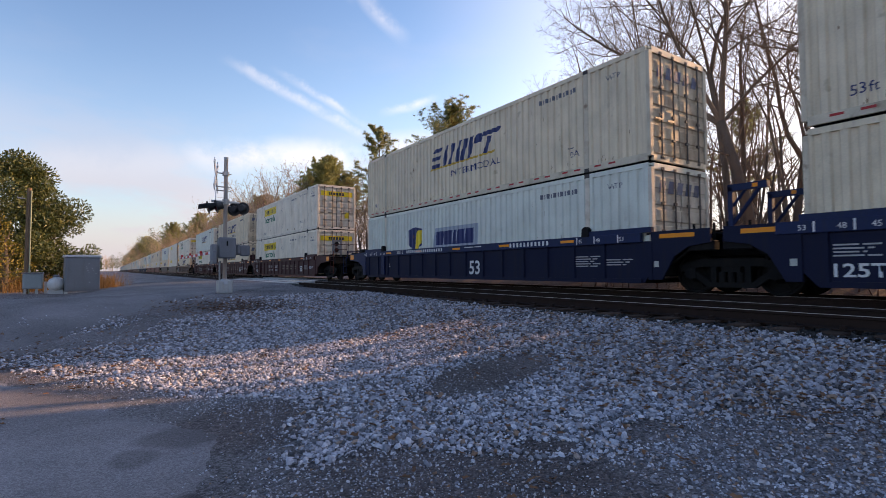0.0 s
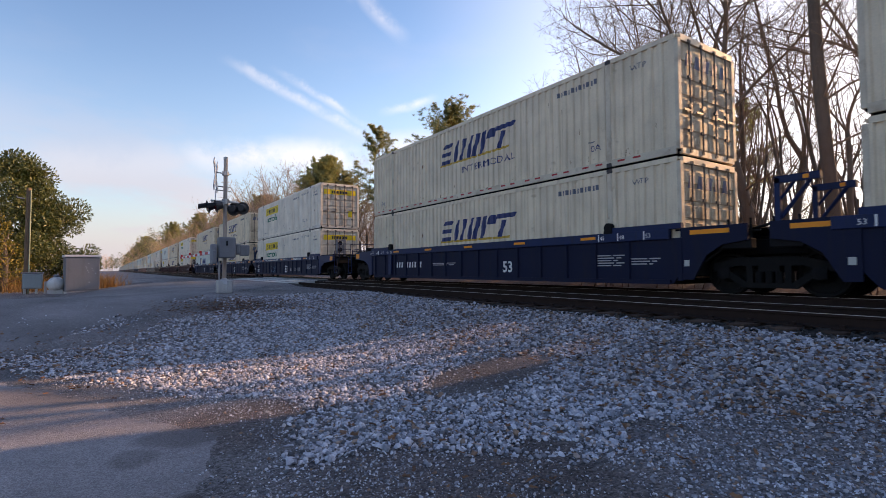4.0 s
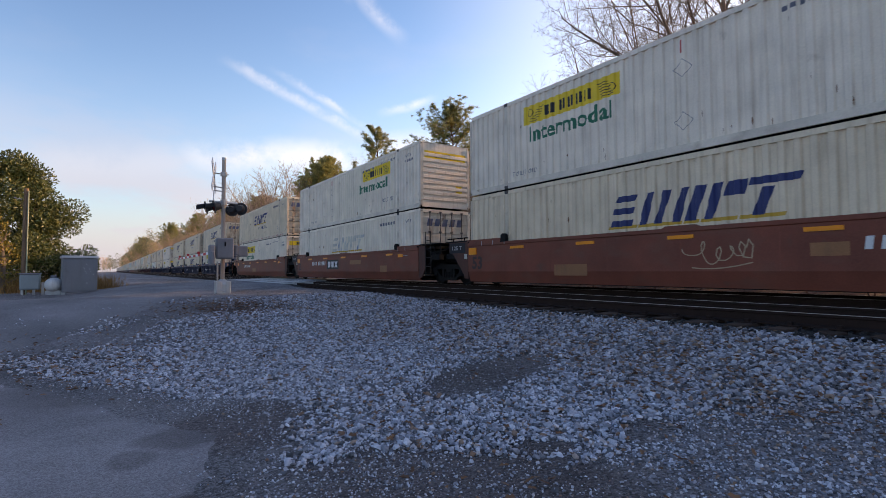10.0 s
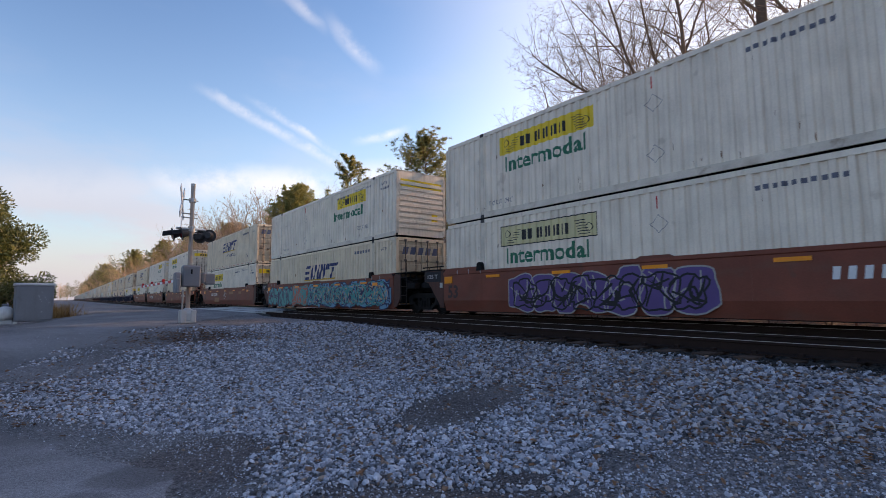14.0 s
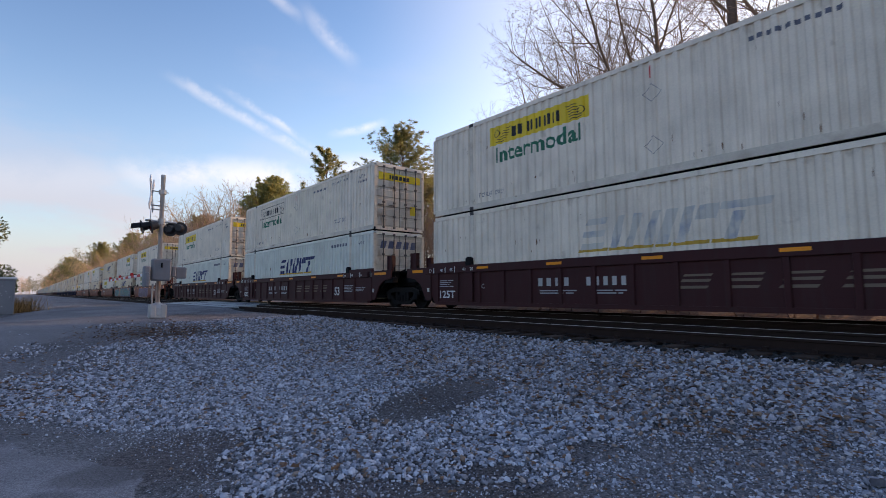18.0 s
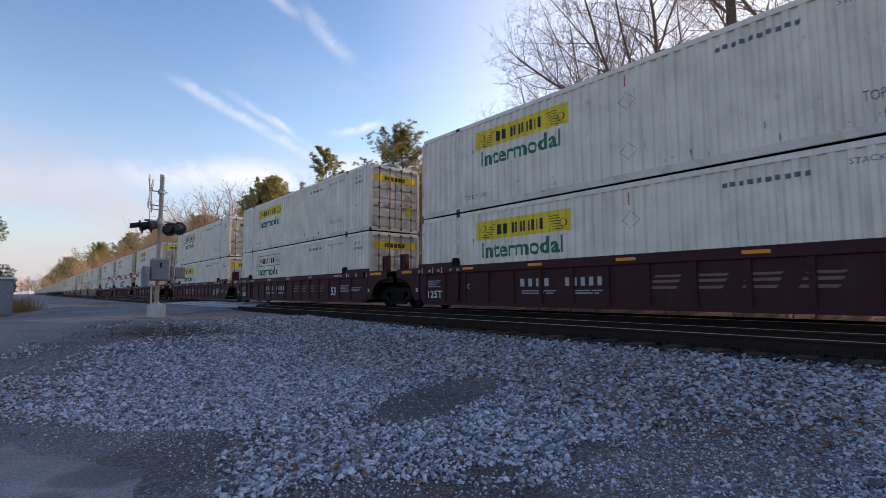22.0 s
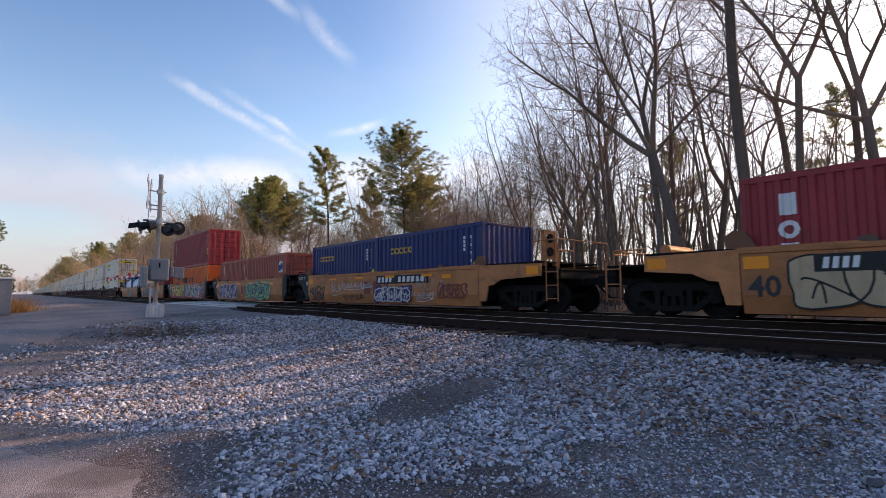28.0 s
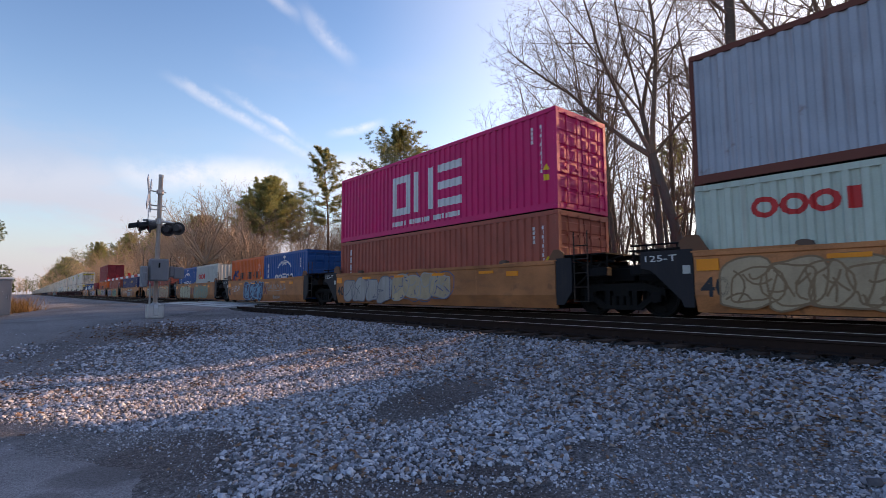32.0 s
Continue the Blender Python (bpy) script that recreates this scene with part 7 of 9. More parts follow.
paint_side("brand_panel", shapes_bm([rect(5.6, 7.4, 0.66, 1.2)]), mat("black panel", (0.014, 0.012, 0.012), 0.55), units[7], L53, 2 * 1.438, 0.0035, "black panel with white brand shapes", False)
paint_side("brand_mark", shapes_bm([rect(5.8, 6.15, 0.76, 1.1), rect(6.32, 6.67, 0.76, 1.1), [(6.78, 0.76), (6.94, 0.76), (7.26, 1.1), (7.1, 1.1)], [(7.1, 0.76), (7.26, 0.76), (6.94, 1.1), (6.78, 1.1)]]), CHALK, units[7], L53, 2 * 1.438, 0.006, "", False)

PRIMER = mat("tan primer patch", (0.30, 0.135, 0.06), 0.6, var=0.2, streak=0.3)
for car, spots in ((units[9], ((9.3, 10.7, 1.0, 1.22), (4.4, 6.0, 0.34, 0.74), (12.2, 12.9, 1.02, 1.2))), (units[7], ((9.0, 10.4, 0.9, 1.12), (12.6, 13.3, 0.5, 0.8))), (units[6], ((6.2, 7.4, 0.5, 0.8),)), (units[8], ((4.2, 5.4, 0.4, 0.72), (10.6, 11.2, 0.8, 1.05)))):
    for u0, u1, v0, v1 in spots:
        paint_side("primer_patch", shapes_bm([rect(u0, u1, v0, v1)]), PRIMER, car, L53, 2 * 1.438, 0.0036, "tan primer patch", False)

# graffiti on the cars
TEAL, SKYB, DKBLUE, LIME = mat("teal spray", (0.03, 0.26, 0.25), 0.5), mat("sky blue spray", (0.10, 0.28, 0.42), 0.5), mat("dark blue spray", (0.012, 0.02, 0.075), 0.5), mat("lime spray", (0.25, 0.42, 0.10), 0.5)
VIOLET, SILVER, BLACKS, WHITES = mat("violet spray", (0.10, 0.06, 0.20), 0.5), mat("silver spray", (0.31, 0.30, 0.29), 0.45, 0.2, var=0.25, streak=0.3), mat("black spray", (0.014, 0.012, 0.012), 0.8, spec=0.1), mat("white spray", (0.50, 0.49, 0.49), 0.5, var=0.2, streak=0.3)
CORAL, SAND, YELS = mat("coral spray", (0.40, 0.10, 0.06), 0.5), mat("sand spray", (0.43, 0.32, 0.20), 0.55, var=0.22, streak=0.35, dirt=(0.28, 0.16, 0.09)), mat("yellow spray", (0.78, 0.58, 0.13), 0.6)
graffiti(units[10], L53, [(0.3, 4.6, 0.2, 1.3, TEAL, DKBLUE, "wild", 3), (4.6, 6.9, 0.2, 1.4, CORAL, TEAL, "wild", 5), (7.0, 15.9, 0.2, 1.42, SKYB, DKBLUE, "wild", 8), (7.3, 15.6, 0.4, 1.2, None, SAND, "wild", 18), (7.2, 15.8, 0.24, 1.38, None, DKBLUE, "wild", 19), (6.2, 15.4, 0.3, 1.3, None, TEAL, "wild", 20)])
graffiti(units[11], L53, [(3.4, 9.4, 0.2, 1.3, VIOLET, SILVER, "bubble", 11), (3.6, 9.2, 0.3, 1.15, None, BLACKS, "wild", 12)])
graffiti(units[15], L53, [(13.4, 14.2, 0.45, 1.1, None, WHITES, "thin", 21), (3.9, 5.2, 0.5, 1.1, None, SILVER, "thin", 22)], 1.397)
graffiti(units[2], L53, [(5.0, 6.1, 0.35, 1.1, None, SKYB, "thin", 31)], 1.397)
graffiti(units[8], L53, [(8.2, 9.6, 0.6, 1.25, None, SAND, "thin", 41)])
graffiti(units[9], L53, [(7.5, 8.3, 0.7, 1.3, None, WHITES, "thin", 43)])
RUSTLINE = mat("rust red spray", (0.20, 0.055, 0.04), 0.55)
GRAFFITI = {
    0: [(0.15, 0.95, 0.2, 0.55, None, WHITES, "thin", 51), (0.75, 1.35, 0.7, 1.2, None, WHITES, "thin", 50), (1.0, 1.9, 0.72, 0.9, None, SILVER, "thin", 59), (1.1, 2.3, 0.25, 0.5, None, SILVER, "thin", 57), (1.9, 2.9, 1.29, 1.4, None, SILVER, "thin", 58), (4.75, 5.5, 0.2, 0.36, None, WHITES, "thin", 49), (5.6, 6.5, 0.86, 1.12, None, BLACKS, "thin", 54), (5.5, 7.4, 0.2, 0.76, mat("dark green spray", (0.012, 0.04, 0.035), 0.5), WHITES, "bubble", 55), (6.7, 7.4, 0.7, 1.3, None, SILVER, "wild", 56), (7.45, 8.6, 0.24, 1.32, DKBLUE, SILVER, "bubble", 53), (8.6, 9.3, 0.8, 1.34, None, SKYB, "bubble", 52)],
    1: [(1.1, 5.4, 0.2, 1.32, BLACKS, WHITES, "bubble", 61), (5.9, 9.6, 0.2, 1.3, mat("lilac white spray", (0.42, 0.42, 0.52), 0.5, var=0.25), DKBLUE, "bubble", 62), (6.0, 9.4, 0.3, 1.2, None, mat("deep lilac spray", (0.16, 0.15, 0.32), 0.5), "bubble", 63), (9.3, 11.0, 0.3, 0.7, None, BLACKS, "thin", 64), (9.7, 10.2, 0.62, 1.08, SILVER, SKYB, "bubble", 65)],
    2: [(0.5, 11.8, 0.45, 1.36, VIOLET, VIOLET, "bubble", 74), (0.6, 11.9, 0.17, 0.60, mat("deep red spray", (0.30, 0.022, 0.03), 0.55, var=0.3), mat("deep red spray line", (0.22, 0.02, 0.025), 0.55), "bubble", 73), (1.0, 5.6, 0.35, 1.34, BLACKS, YELS, "wild", 71), (6.2, 10.6, 0.3, 1.34, BLACKS, WHITES, "wild", 72), (9.8, 11.7, 0.2, 1.2, None, WHITES, "bubble", 77)],
    3: [(0.8, 4.6, 0.25, 1.25, BLACKS, WHITES, "wild", 81), (0.8, 4.6, 0.3, 1.2, None, VIOLET, "wild", 83), (6.4, 10.4, 0.22, 1.3, LIME, TEAL, "wild", 82), (6.6, 10.2, 0.3, 1.2, None, DKBLUE, "wild", 84), (4.8, 6.2, 0.4, 1.0, None, RUSTLINE, "thin", 85)],
    4: [(0.7, 1.7, 0.25, 0.9, None, BLACKS, "wild", 91), (2.4, 3.4, 0.5, 1.2, None, WHITES, "thin", 95), (3.5, 5.9, 0.75, 1.05, None, WHITES, "thin", 92), (6.2, 8.6, 0.22, 0.86, VIOLET, DKBLUE, "wild", 93), (6.3, 8.5, 0.26, 0.8, None, WHITES, "wild", 98), (8.5, 10.6, 0.5, 1.3, None, SILVER, "thin", 94), (3.6, 5.4, 0.3, 0.6, None, BLACKS, "thin", 96), (10.2, 11.6, 0.4, 0.9, None, RUSTLINE, "wild", 97), (8.9, 10.0, 0.3, 0.7, None, WHITES, "thin", 99)],
    5: [(0.9, 3.6, 0.25, 1.28, SAND, BLACKS, "bubble", 101), (3.8, 7.9, 0.22, 1.32, mat("dark silver spray", (0.17, 0.15, 0.14), 0.5, var=0.25, streak=0.3), BLACKS, "bubble", 102), (7.9, 12.0, 0.2, 1.36, SAND, RUSTLINE, "bubble", 103), (8.1, 11.8, 0.3, 1.2, None, RUSTLINE, "bubble", 104), (3.9, 7.8, 0.3, 1.2, None, BLACKS, "bubble", 105)],
    6: [(0.7, 1.5, 0.7, 1.2, None, BLACKS, "thin", 113), (1.6, 5.1, 0.2, 1.32, mat("pale sage spray", (0.36, 0.35, 0.24), 0.5, var=0.2, streak=0.3), BLACKS, "bubble", 111), (6.4, 10.4, 0.22, 1.28, mat("sage spray", (0.22, 0.20, 0.13), 0.5, var=0.3), TEAL, "bubble", 112), (6.6, 10.2, 0.3, 1.2, None, mat("grey green spray", (0.13, 0.17, 0.14), 0.5), "bubble", 114)],
    7: [(0.9, 2.4, 0.75, 1.2, None, WHITES, "thin", 121), (3.3, 6.6, 0.18, 1.32, DKBLUE, SKYB, "bubble", 122), (3.5, 6.4, 0.3, 1.2, None, SKYB, "wild", 124), (7.2, 10.0, 0.75, 1.2, None, SILVER, "thin", 123), (8.2, 9.2, 0.3, 0.5, None, SILVER, "thin", 125)],
    8: [(0.7, 4.4, 0.2, 1.24, SILVER, GREYINK, "bubble", 131), (4.4, 8.0, 0.3, 1.34, None, mat("steel blue spray", (0.10, 0.11, 0.2), 0.5), "bubble", 132), (4.6, 7.8, 0.35, 1.28, SAND, SILVER, "bubble", 133)],
    9: [(0.6, 9.4, 0.25, 1.24, SAND, mat("worn ochre line", (0.24, 0.15, 0.08), 0.6), "bubble", 141), (0.8, 9.2, 0.35, 1.1, None, mat("worn ochre line", (0.24, 0.15, 0.08), 0.6), "bubble", 142)],
}
for i, rows in GRAFFITI.items():
    graffiti(tans[i], L40, rows)

# the cars ahead, already far down the track, in their larger parts
ahead_rng = random.Random(5)
FARCAR, FARBOX = {}, {}


def far_car(kind, rear):
    k = KINDS[kind]
    c = thing("well_car", k["label"], "freight car", "well cars of the train")
    for s in (-1, 1):
        xa, xb = sorted((s * 1.42, s * 1.34))
        part("side_panel", boxes((xa, xb, 0.0, L53, k["low"], k["top"] - 0.24)), k["body"], c)
        xa, xb = sorted((s * 1.46, s * 1.34))
        part("top_chord", boxes((xa, xb, -0.8, L53 + 0.8, k["top"] - 0.24, k["top"])), k["paint"], c)
    part("end_sill", boxes((-1.3, 1.3, -1.5, 0.1, 0.8, 1.4)), BLACK, c)
    part("end_sill", boxes((-1.3, 1.3, L53 - 0.1, L53 + 1.5, 0.8, 1.4)), BLACK, c)
    linked("truck", TRUCK["frame"], GRIME, c).location = (0, -1.6, 0)
    if rear == "c":
        part("coupler", boxes((-0.2, 0.2, -3.7, -1.4, 0.75, 1.0)), GRIME, c)
    return c


def far_box(paint, yellow, label):
    c = thing("shipping_container", label, "container", "containers on the train")
    vs, fs = wall_mesh(L53, 0.02, H53)
    for s in (-1, 1):
        raw("side_wall", [(s * (W53 / 2 - x), y, z) for x, y, z in vs], fs, paint, c)
    part("roof", boxes((-1.28, 1.28, 0.02, L53 - 0.02, H53 - 0.05, H53)), paint, c)
    part("front_wall", boxes((-1.28, 1.28, L53 - 0.05, L53, 0.0, H53 - 0.05)), paint, c)
    for s in (-1, 1):
        xa, xb = sorted((s * 0.01, s * 1.2))
        part("door", boxes((xa, xb, 0.03, 0.08, 0.1, H53 - 0.1)), paint, c)
    if yellow:
        paint_rear("brand_panel", shapes_bm([rect(0.2, W53 - 0.2, 2.18, 2.5)]), YELLOW, c, W53, -0.02)
        paint_side("brand_panel", shapes_bm([rect(2.84, 6.46, 1.93, 2.52)]), YELLOW, c, L53, W53, 0.006, "", False)
    else:
        paint_side("brand_mark", shapes_bm(bars(6.0, 10.5, 1.4, 2.2, 5, 0.75, 0.2)), NAVY, c, L53, W53, 0.006, "", False)
    return c


BOXES = {J: (WHITE, True, "white container with a yellow panel"), S: (CREAM, False, "cream container with navy shapes"), SB: (PALE, False, "pale blue container with navy shapes")}
y1 = 23.32
for i in range(42):
    first = i % 3 == 0
    y0 = y1 + (7.55 if first else 3.35)
    kind = ["maroon", "dusk", "brown", "navy", "dusk", "maroon", "brown", "blue"][(i // 3) % 8]
    rear = "c" if first else "j"
    if i < 4:
        units.append(put_car(kind, L53, rear, "c" if i % 3 == 2 else "j", y0))
        for style, z in (((J, J), (S, S), (SB, J), (JO, SP))[i][1], 0.315), (((J, J), (S, S), (SB, J), (JO, SP))[i][0], 3.25):
            put(style, y0, z)
    else:
        key = (kind, rear)
        if key not in FARCAR:
            FARCAR[key] = ob = far_car(kind, rear)
        else:
            ob = copy_thing(FARCAR[key], pose(0, 0, 0))
        TRAIN.append((ob, FAR, y0, 0.0))
        for z in (0.315, 3.25):
            style = ahead_rng.choice([S, J, J, SB])
            if style not in FARBOX:
                FARBOX[style] = ob = far_box(*BOXES[style])
            else:
                ob = copy_thing(FARBOX[style], pose(0, 0, 0))
            TRAIN.append((ob, FAR, y0, z))
    y1 = y0 + L53

# ---- trees and brush ----


def tube_path(store, pts, radii, sides):
    """A tapering tube along a path; a last radius of zero closes it to a point."""
    vs, fs = store
    base, n = len(vs), len(pts)
    for i, p in enumerate(pts):
        if radii[i] == 0.0:
            vs.append((p.x, p.y, p.z))
            continue
        d = (pts[min(i + 1, n - 1)] - pts[max(i - 1, 0)]).normalized()
        u = d.orthogonal().normalized()
        w = d.cross(u)
        for q in range(sides):
            a = 2 * math.pi * q / sides
            v = p + radii[i] * (math.cos(a) * u + math.sin(a) * w)
            vs.append((v.x, v.y, v.z))
    for i in range(n - 1):
        for q in range(sides):
            a, b = base + i * sides + q, base + i * sides + (q + 1) % sides
            if radii[i + 1] == 0.0:
                fs.append((a, b, base + (i + 1) * sides))
            else:
                fs.append((a, b, b + sides, a + sides))


def aside(rng, d, deg, spin=None):
    """A way that leaves d by an angle, turned about it."""
    ax = d.orthogonal().normalized()
    ax.rotate(Matrix.Rotation(rng.uniform(0, 2 * math.pi) if spin is None else spin, 3, d))
    out = d.copy()
    out.rotate(Matrix.Rotation(radians(deg), 3, ax))
    return out


STEPS, WIGGLE = (9, 9, 5, 3, 1), (0.035, 0.075, 0.13, 0.17, 0.2)


def shoot(rng, store, p, d, length, rad, level, last, dense, wide, lift, start=0.22, stout=1.0):
    """A limb with its side shoots, which grow shorter towards its tip."""
    n = STEPS[level]
    pts, dd, k = [p.copy()], d.copy(), WIGGLE[level]
    for _ in range(n):
        dd = (dd + Vector((rng.gauss(0, k), rng.gauss(0, k), rng.gauss(0, k) + lift))).normalized()
        pts.append(pts[-1] + dd * (length / n))
    thin = 0.0035 * stout
    radii = [max(thin, rad * (1 - 0.88 * (i / n) ** 0.85)) for i in range(n)] + [0.0]
    tube_path(store, pts, radii, (9, 7, 5, 3, 3)[level])
    if level >= last:
        return
    kids = max(2, round(length * dense[level]))
    spin = rng.uniform(0, 6.28)
    for i in range(kids):
        f = min(0.97, start + (1 - start) * (i + rng.random()) / kids)
        j = min(n - 1, int(f * n))
        at = pts[j].lerp(pts[j + 1], f * n - j)
        way = (pts[j + 1] - pts[j]).normalized()
        spin += 2.4 + rng.uniform(-0.6, 0.6)
        reach = length * (0.0, 0.46, 0.44, 0.5)[level] * (1.12 - 0.80 * f) * rng.uniform(0.55, 1.15)
        if reach < 0.12:
            continue
        here = max(thin, rad * (1 - 0.88 * f ** 0.85))
        shoot(rng, store, at, aside(rng, way, rng.uniform(36, 62) * wide, spin), reach, max(0.0045 * stout, min(here * rng.uniform(0.34, 0.6), (0.011 * reach + 0.004) * stout)), level + 1, last, dense, wide, 0.05 if level < 2 else 0.02, 0.22, stout)


DENSE = (0, 2.7, 4.4, 6.2)


def bare_tree(seed, h=19.0, r=0.2, lean=(0, 0), bole=0.33, leaders=None, wide=1.0, last=4, dense=DENSE, low=3, name="bare_tree", label="tall bare deciduous tree with fine grey twigs", stout=1.0, twig=None):
    """A bole that parts into leaders (way, length, thickness), each feathered with finer and finer twigs."""
    rng = random.Random(seed)
    trunk, crown = ([], []), ([], [])
    top = h * bole
    n = 9
    pts, dd = [Vector((0, 0, -0.3))], Vector((lean[0], lean[1], 1)).normalized()
    for _ in range(n):
        dd = (dd + Vector((rng.gauss(0, 0.03), rng.gauss(0, 0.03), 0.01))).normalized()
        pts.append(pts[-1] + dd * (top / n))
    end = r * 0.72
    tube_path(trunk, pts, [r * (1.28 if i == 0 else 1.0) * (1 - 0.28 * i / n) for i in range(n + 1)], 10)
    if leaders is None:
        a0 = rng.uniform(0, 6.28)
        leaders = []
        for k in range(rng.choice((2, 3, 3, 4))):
            a = a0 + 2.1 * k + rng.uniform(-0.5, 0.5)
            q = rng.uniform(0.12, 0.55) * wide
            leaders.append(((q * math.cos(a) + lean[0], q * math.sin(a) + lean[1], 1.0), rng.uniform(0.72, 1.0), 0.85 if k == 0 else rng.uniform(0.45, 0.75)))
    for way, long, thick in leaders:
        shoot(rng, crown, pts[-1] - dd * 0.1, Vector(way).normalized(), (h - top) * long, end * thick, 1, last, dense, 1.0, 0.035, 0.16, stout)
    for _ in range(low):
        i = rng.randrange(n // 3, n)
        shoot(rng, crown, pts[i], aside(rng, dd, rng.uniform(48, 80)), h * rng.uniform(0.10, 0.24), r * rng.uniform(0.14, 0.26), 2, last, dense, 1.0, 0.04, 0.3, stout)
    t = thing(name, label, "tree", "trees along the track")
    raw("trunk", *trunk, BARK, t, smooth=True)
    raw("branch_crown", *crown, twig or TWIG, t)["kind"] = "stuff"
    return t


def pine_tree(seed, h=19.0, crown=0.5, wide=0.24, sparse=1.0, stem=0.2, tuft=1.0, shoots=3):
    """A bare bole, boughs that sweep up at their ends, and balls of needles along them."""
    rng = random.Random(seed)
    t = thing("pine_tree", "tall pine with a bare reddish trunk and tufted green crown", "tree", "pines along the track")
    trunk, boughs, tufts = ([], []), ([], []), []
    pts, dd, n = [Vector((0, 0, -0.3))], Vector((0, 0, 1)), 12
    for _ in range(n):
        dd = (dd + Vector((rng.gauss(0, 0.022), rng.gauss(0, 0.022), 0.02))).normalized()
        pts.append(pts[-1] + dd * (h / n))
    tube_path(trunk, pts, [stem * (1 - 0.82 * i / n) for i in range(n)] + [0.0], 9)
    count = round(34 * sparse)
    spin = 0.0
    for i in range(count):
        u = (i + rng.random() * 0.8) / count
        f = min(0.985, crown + (1 - crown) * u)
        j = min(n - 1, int(f * n))
        at = pts[j].lerp(pts[j + 1], f * n - j)
        spin += 2.4 + rng.uniform(-0.5, 0.5)
        tilt = 84 - 52 * u ** 2.2 + rng.uniform(-10, 10)
        way = Vector((math.sin(radians(tilt)) * math.cos(spin), math.sin(radians(tilt)) * math.sin(spin), math.cos(radians(tilt))))
        long = wide * h * (0.50 + 0.55 * math.sin(math.pi * min(1.0, 0.2 + 0.72 * u))) * (1 - 0.42 * u ** 4) * rng.uniform(0.6, 1.08)
        k = 6
        line = [at]
        for q in range(k):
            way = (way + Vector((rng.gauss(0, 0.10), rng.gauss(0, 0.10), 0.07 + rng.gauss(0, 0.05)))).normalized()
            line.append(line[-1] + way * long / k)
        tube_path(boughs, line, [0.05 * (1 - 0.8 * q / k) for q in range(k)] + [0.0], 4)
        tufts.append(line[-1])
        for q in range(2, k + 1):
            for _ in range(shoots):
                side = aside(rng, way, rng.uniform(35, 75))
                side.z = abs(side.z) * 0.6
                tip = line[q] + side * long * rng.uniform(0.12, 0.26)
                tube_path(boughs, [line[q], tip], [0.014, 0.0], 3)
                tufts += [tip, line[q].lerp(tip, 0.55) + Vector((rng.gauss(0, 0.12), rng.gauss(0, 0.12), rng.gauss(0.05, 0.1)))]
    raw("trunk", *trunk, PINEBARK, t, smooth=True)
    raw("bough_crown", *boughs, PINEBARK, t)["kind"] = "stuff"
    vs, fs = [], []
    for c in tufts:
        size = rng.uniform(0.30, 0.50) * tuft
        for _ in range(44):
            a = Vector((rng.gauss(0, 1), rng.gauss(0, 1), rng.gauss(0.35, 0.8))).normalized()
            s = a.orthogonal().normalized() * 0.02 * tuft
            b = c + a * 0.04
            q = c + a * size * rng.uniform(0.7, 1.1)
            i = len(vs)
            vs += [tuple(b - s), tuple(b + s), tuple(q)]
            fs.append((i, i + 1, i + 2))
    raw("crown", vs, fs, NEEDLES, t, "tufts of green needles")["kind"] = "stuff"
    return t


def leafy(seed, name, label, category, material, shells, leaf, n, trunk_h, aspect=0.45):
    """A broad-leaved evergreen: leaves in clumps round limbs."""
    rng = random.Random(seed)
    t = thing(name, label, category)
    trunk, limbs = ([], []), ([], [])
    tube_path(trunk, [Vector((0, 0, -0.3)), Vector((0.05, 0, trunk_h * 0.5)), Vector((0, 0.05, trunk_h * 0.92))], [0.17, 0.11, 0.0], 9)
    for k in range(14):
        p = Vector((0.04, 0.0, trunk_h * (0.12 + 0.055 * k)))
        shoot(rng, limbs, p, aside(rng, Vector((0, 0, 1)), rng.uniform(45, 75), 2.4 * k), trunk_h * (0.42 - 0.02 * k), 0.05, 2, 3, DENSE, 1.0, 0.04)
    raw("trunk", *trunk, BARK, t, smooth=True)
    raw("branch_crown", *limbs, TWIG, t)["kind"] = "stuff"
    vs, fs = [], []
    for cx, cy, cz, rad in shells:
        c0 = Vector((cx, cy, cz))
        for _ in range(round(n * rad * rad)):
            d = Vector((rng.gauss(0, 1), rng.gauss(0, 1), rng.gauss(0, 1))).normalized()
            p = c0 + d * rad * (0.55 + 0.5 * rng.random() ** 0.5)
            a = (d + 0.9 * Vector((rng.gauss(0, 1), rng.gauss(0, 1), rng.gauss(0.2, 1)))).normalized()
            b = a.cross(d + Vector((0.01, 0.3, 0.1))).normalized() * leaf * aspect * 0.5
            L = leaf * rng.uniform(0.7, 1.3)
            i = len(vs)
            vs += [tuple(p), tuple(p + a * L * 0.5 + b), tuple(p + a * L), tuple(p + a * L * 0.5 - b)]
            fs.append((i, i + 1, i + 2, i + 3))
    raw("crown", vs, fs, material, t)
    return t


def set_at(t, x, y, turn=0.0, size=1.0, sink=0.0):
    t.location = (x, y, height(x, y) - sink)
    t.rotation_euler = (0, 0, radians(turn))
    t.scale = (size, size, size)
    return t


def skyline(x, y):
    """How steeply the tree tops stand over the eye, degrees, by their bearing from the crossing."""
    a = math.degrees(math.atan2(x, y)) - 2.5
    rows = [(-90, 3), (0, 3), (5, 5.5), (10, 9), (14, 12.5), (36, 13.5), (40, 15), (44, 20), (48, 26), (50, 31), (54, 42), (58, 60), (180, 60)]
    for (a0, e0), (a1, e1) in zip(rows, rows[1:]):
        if a <= a1:
            return e0 + (e1 - e0) * (a - a0) / (a1 - a0)


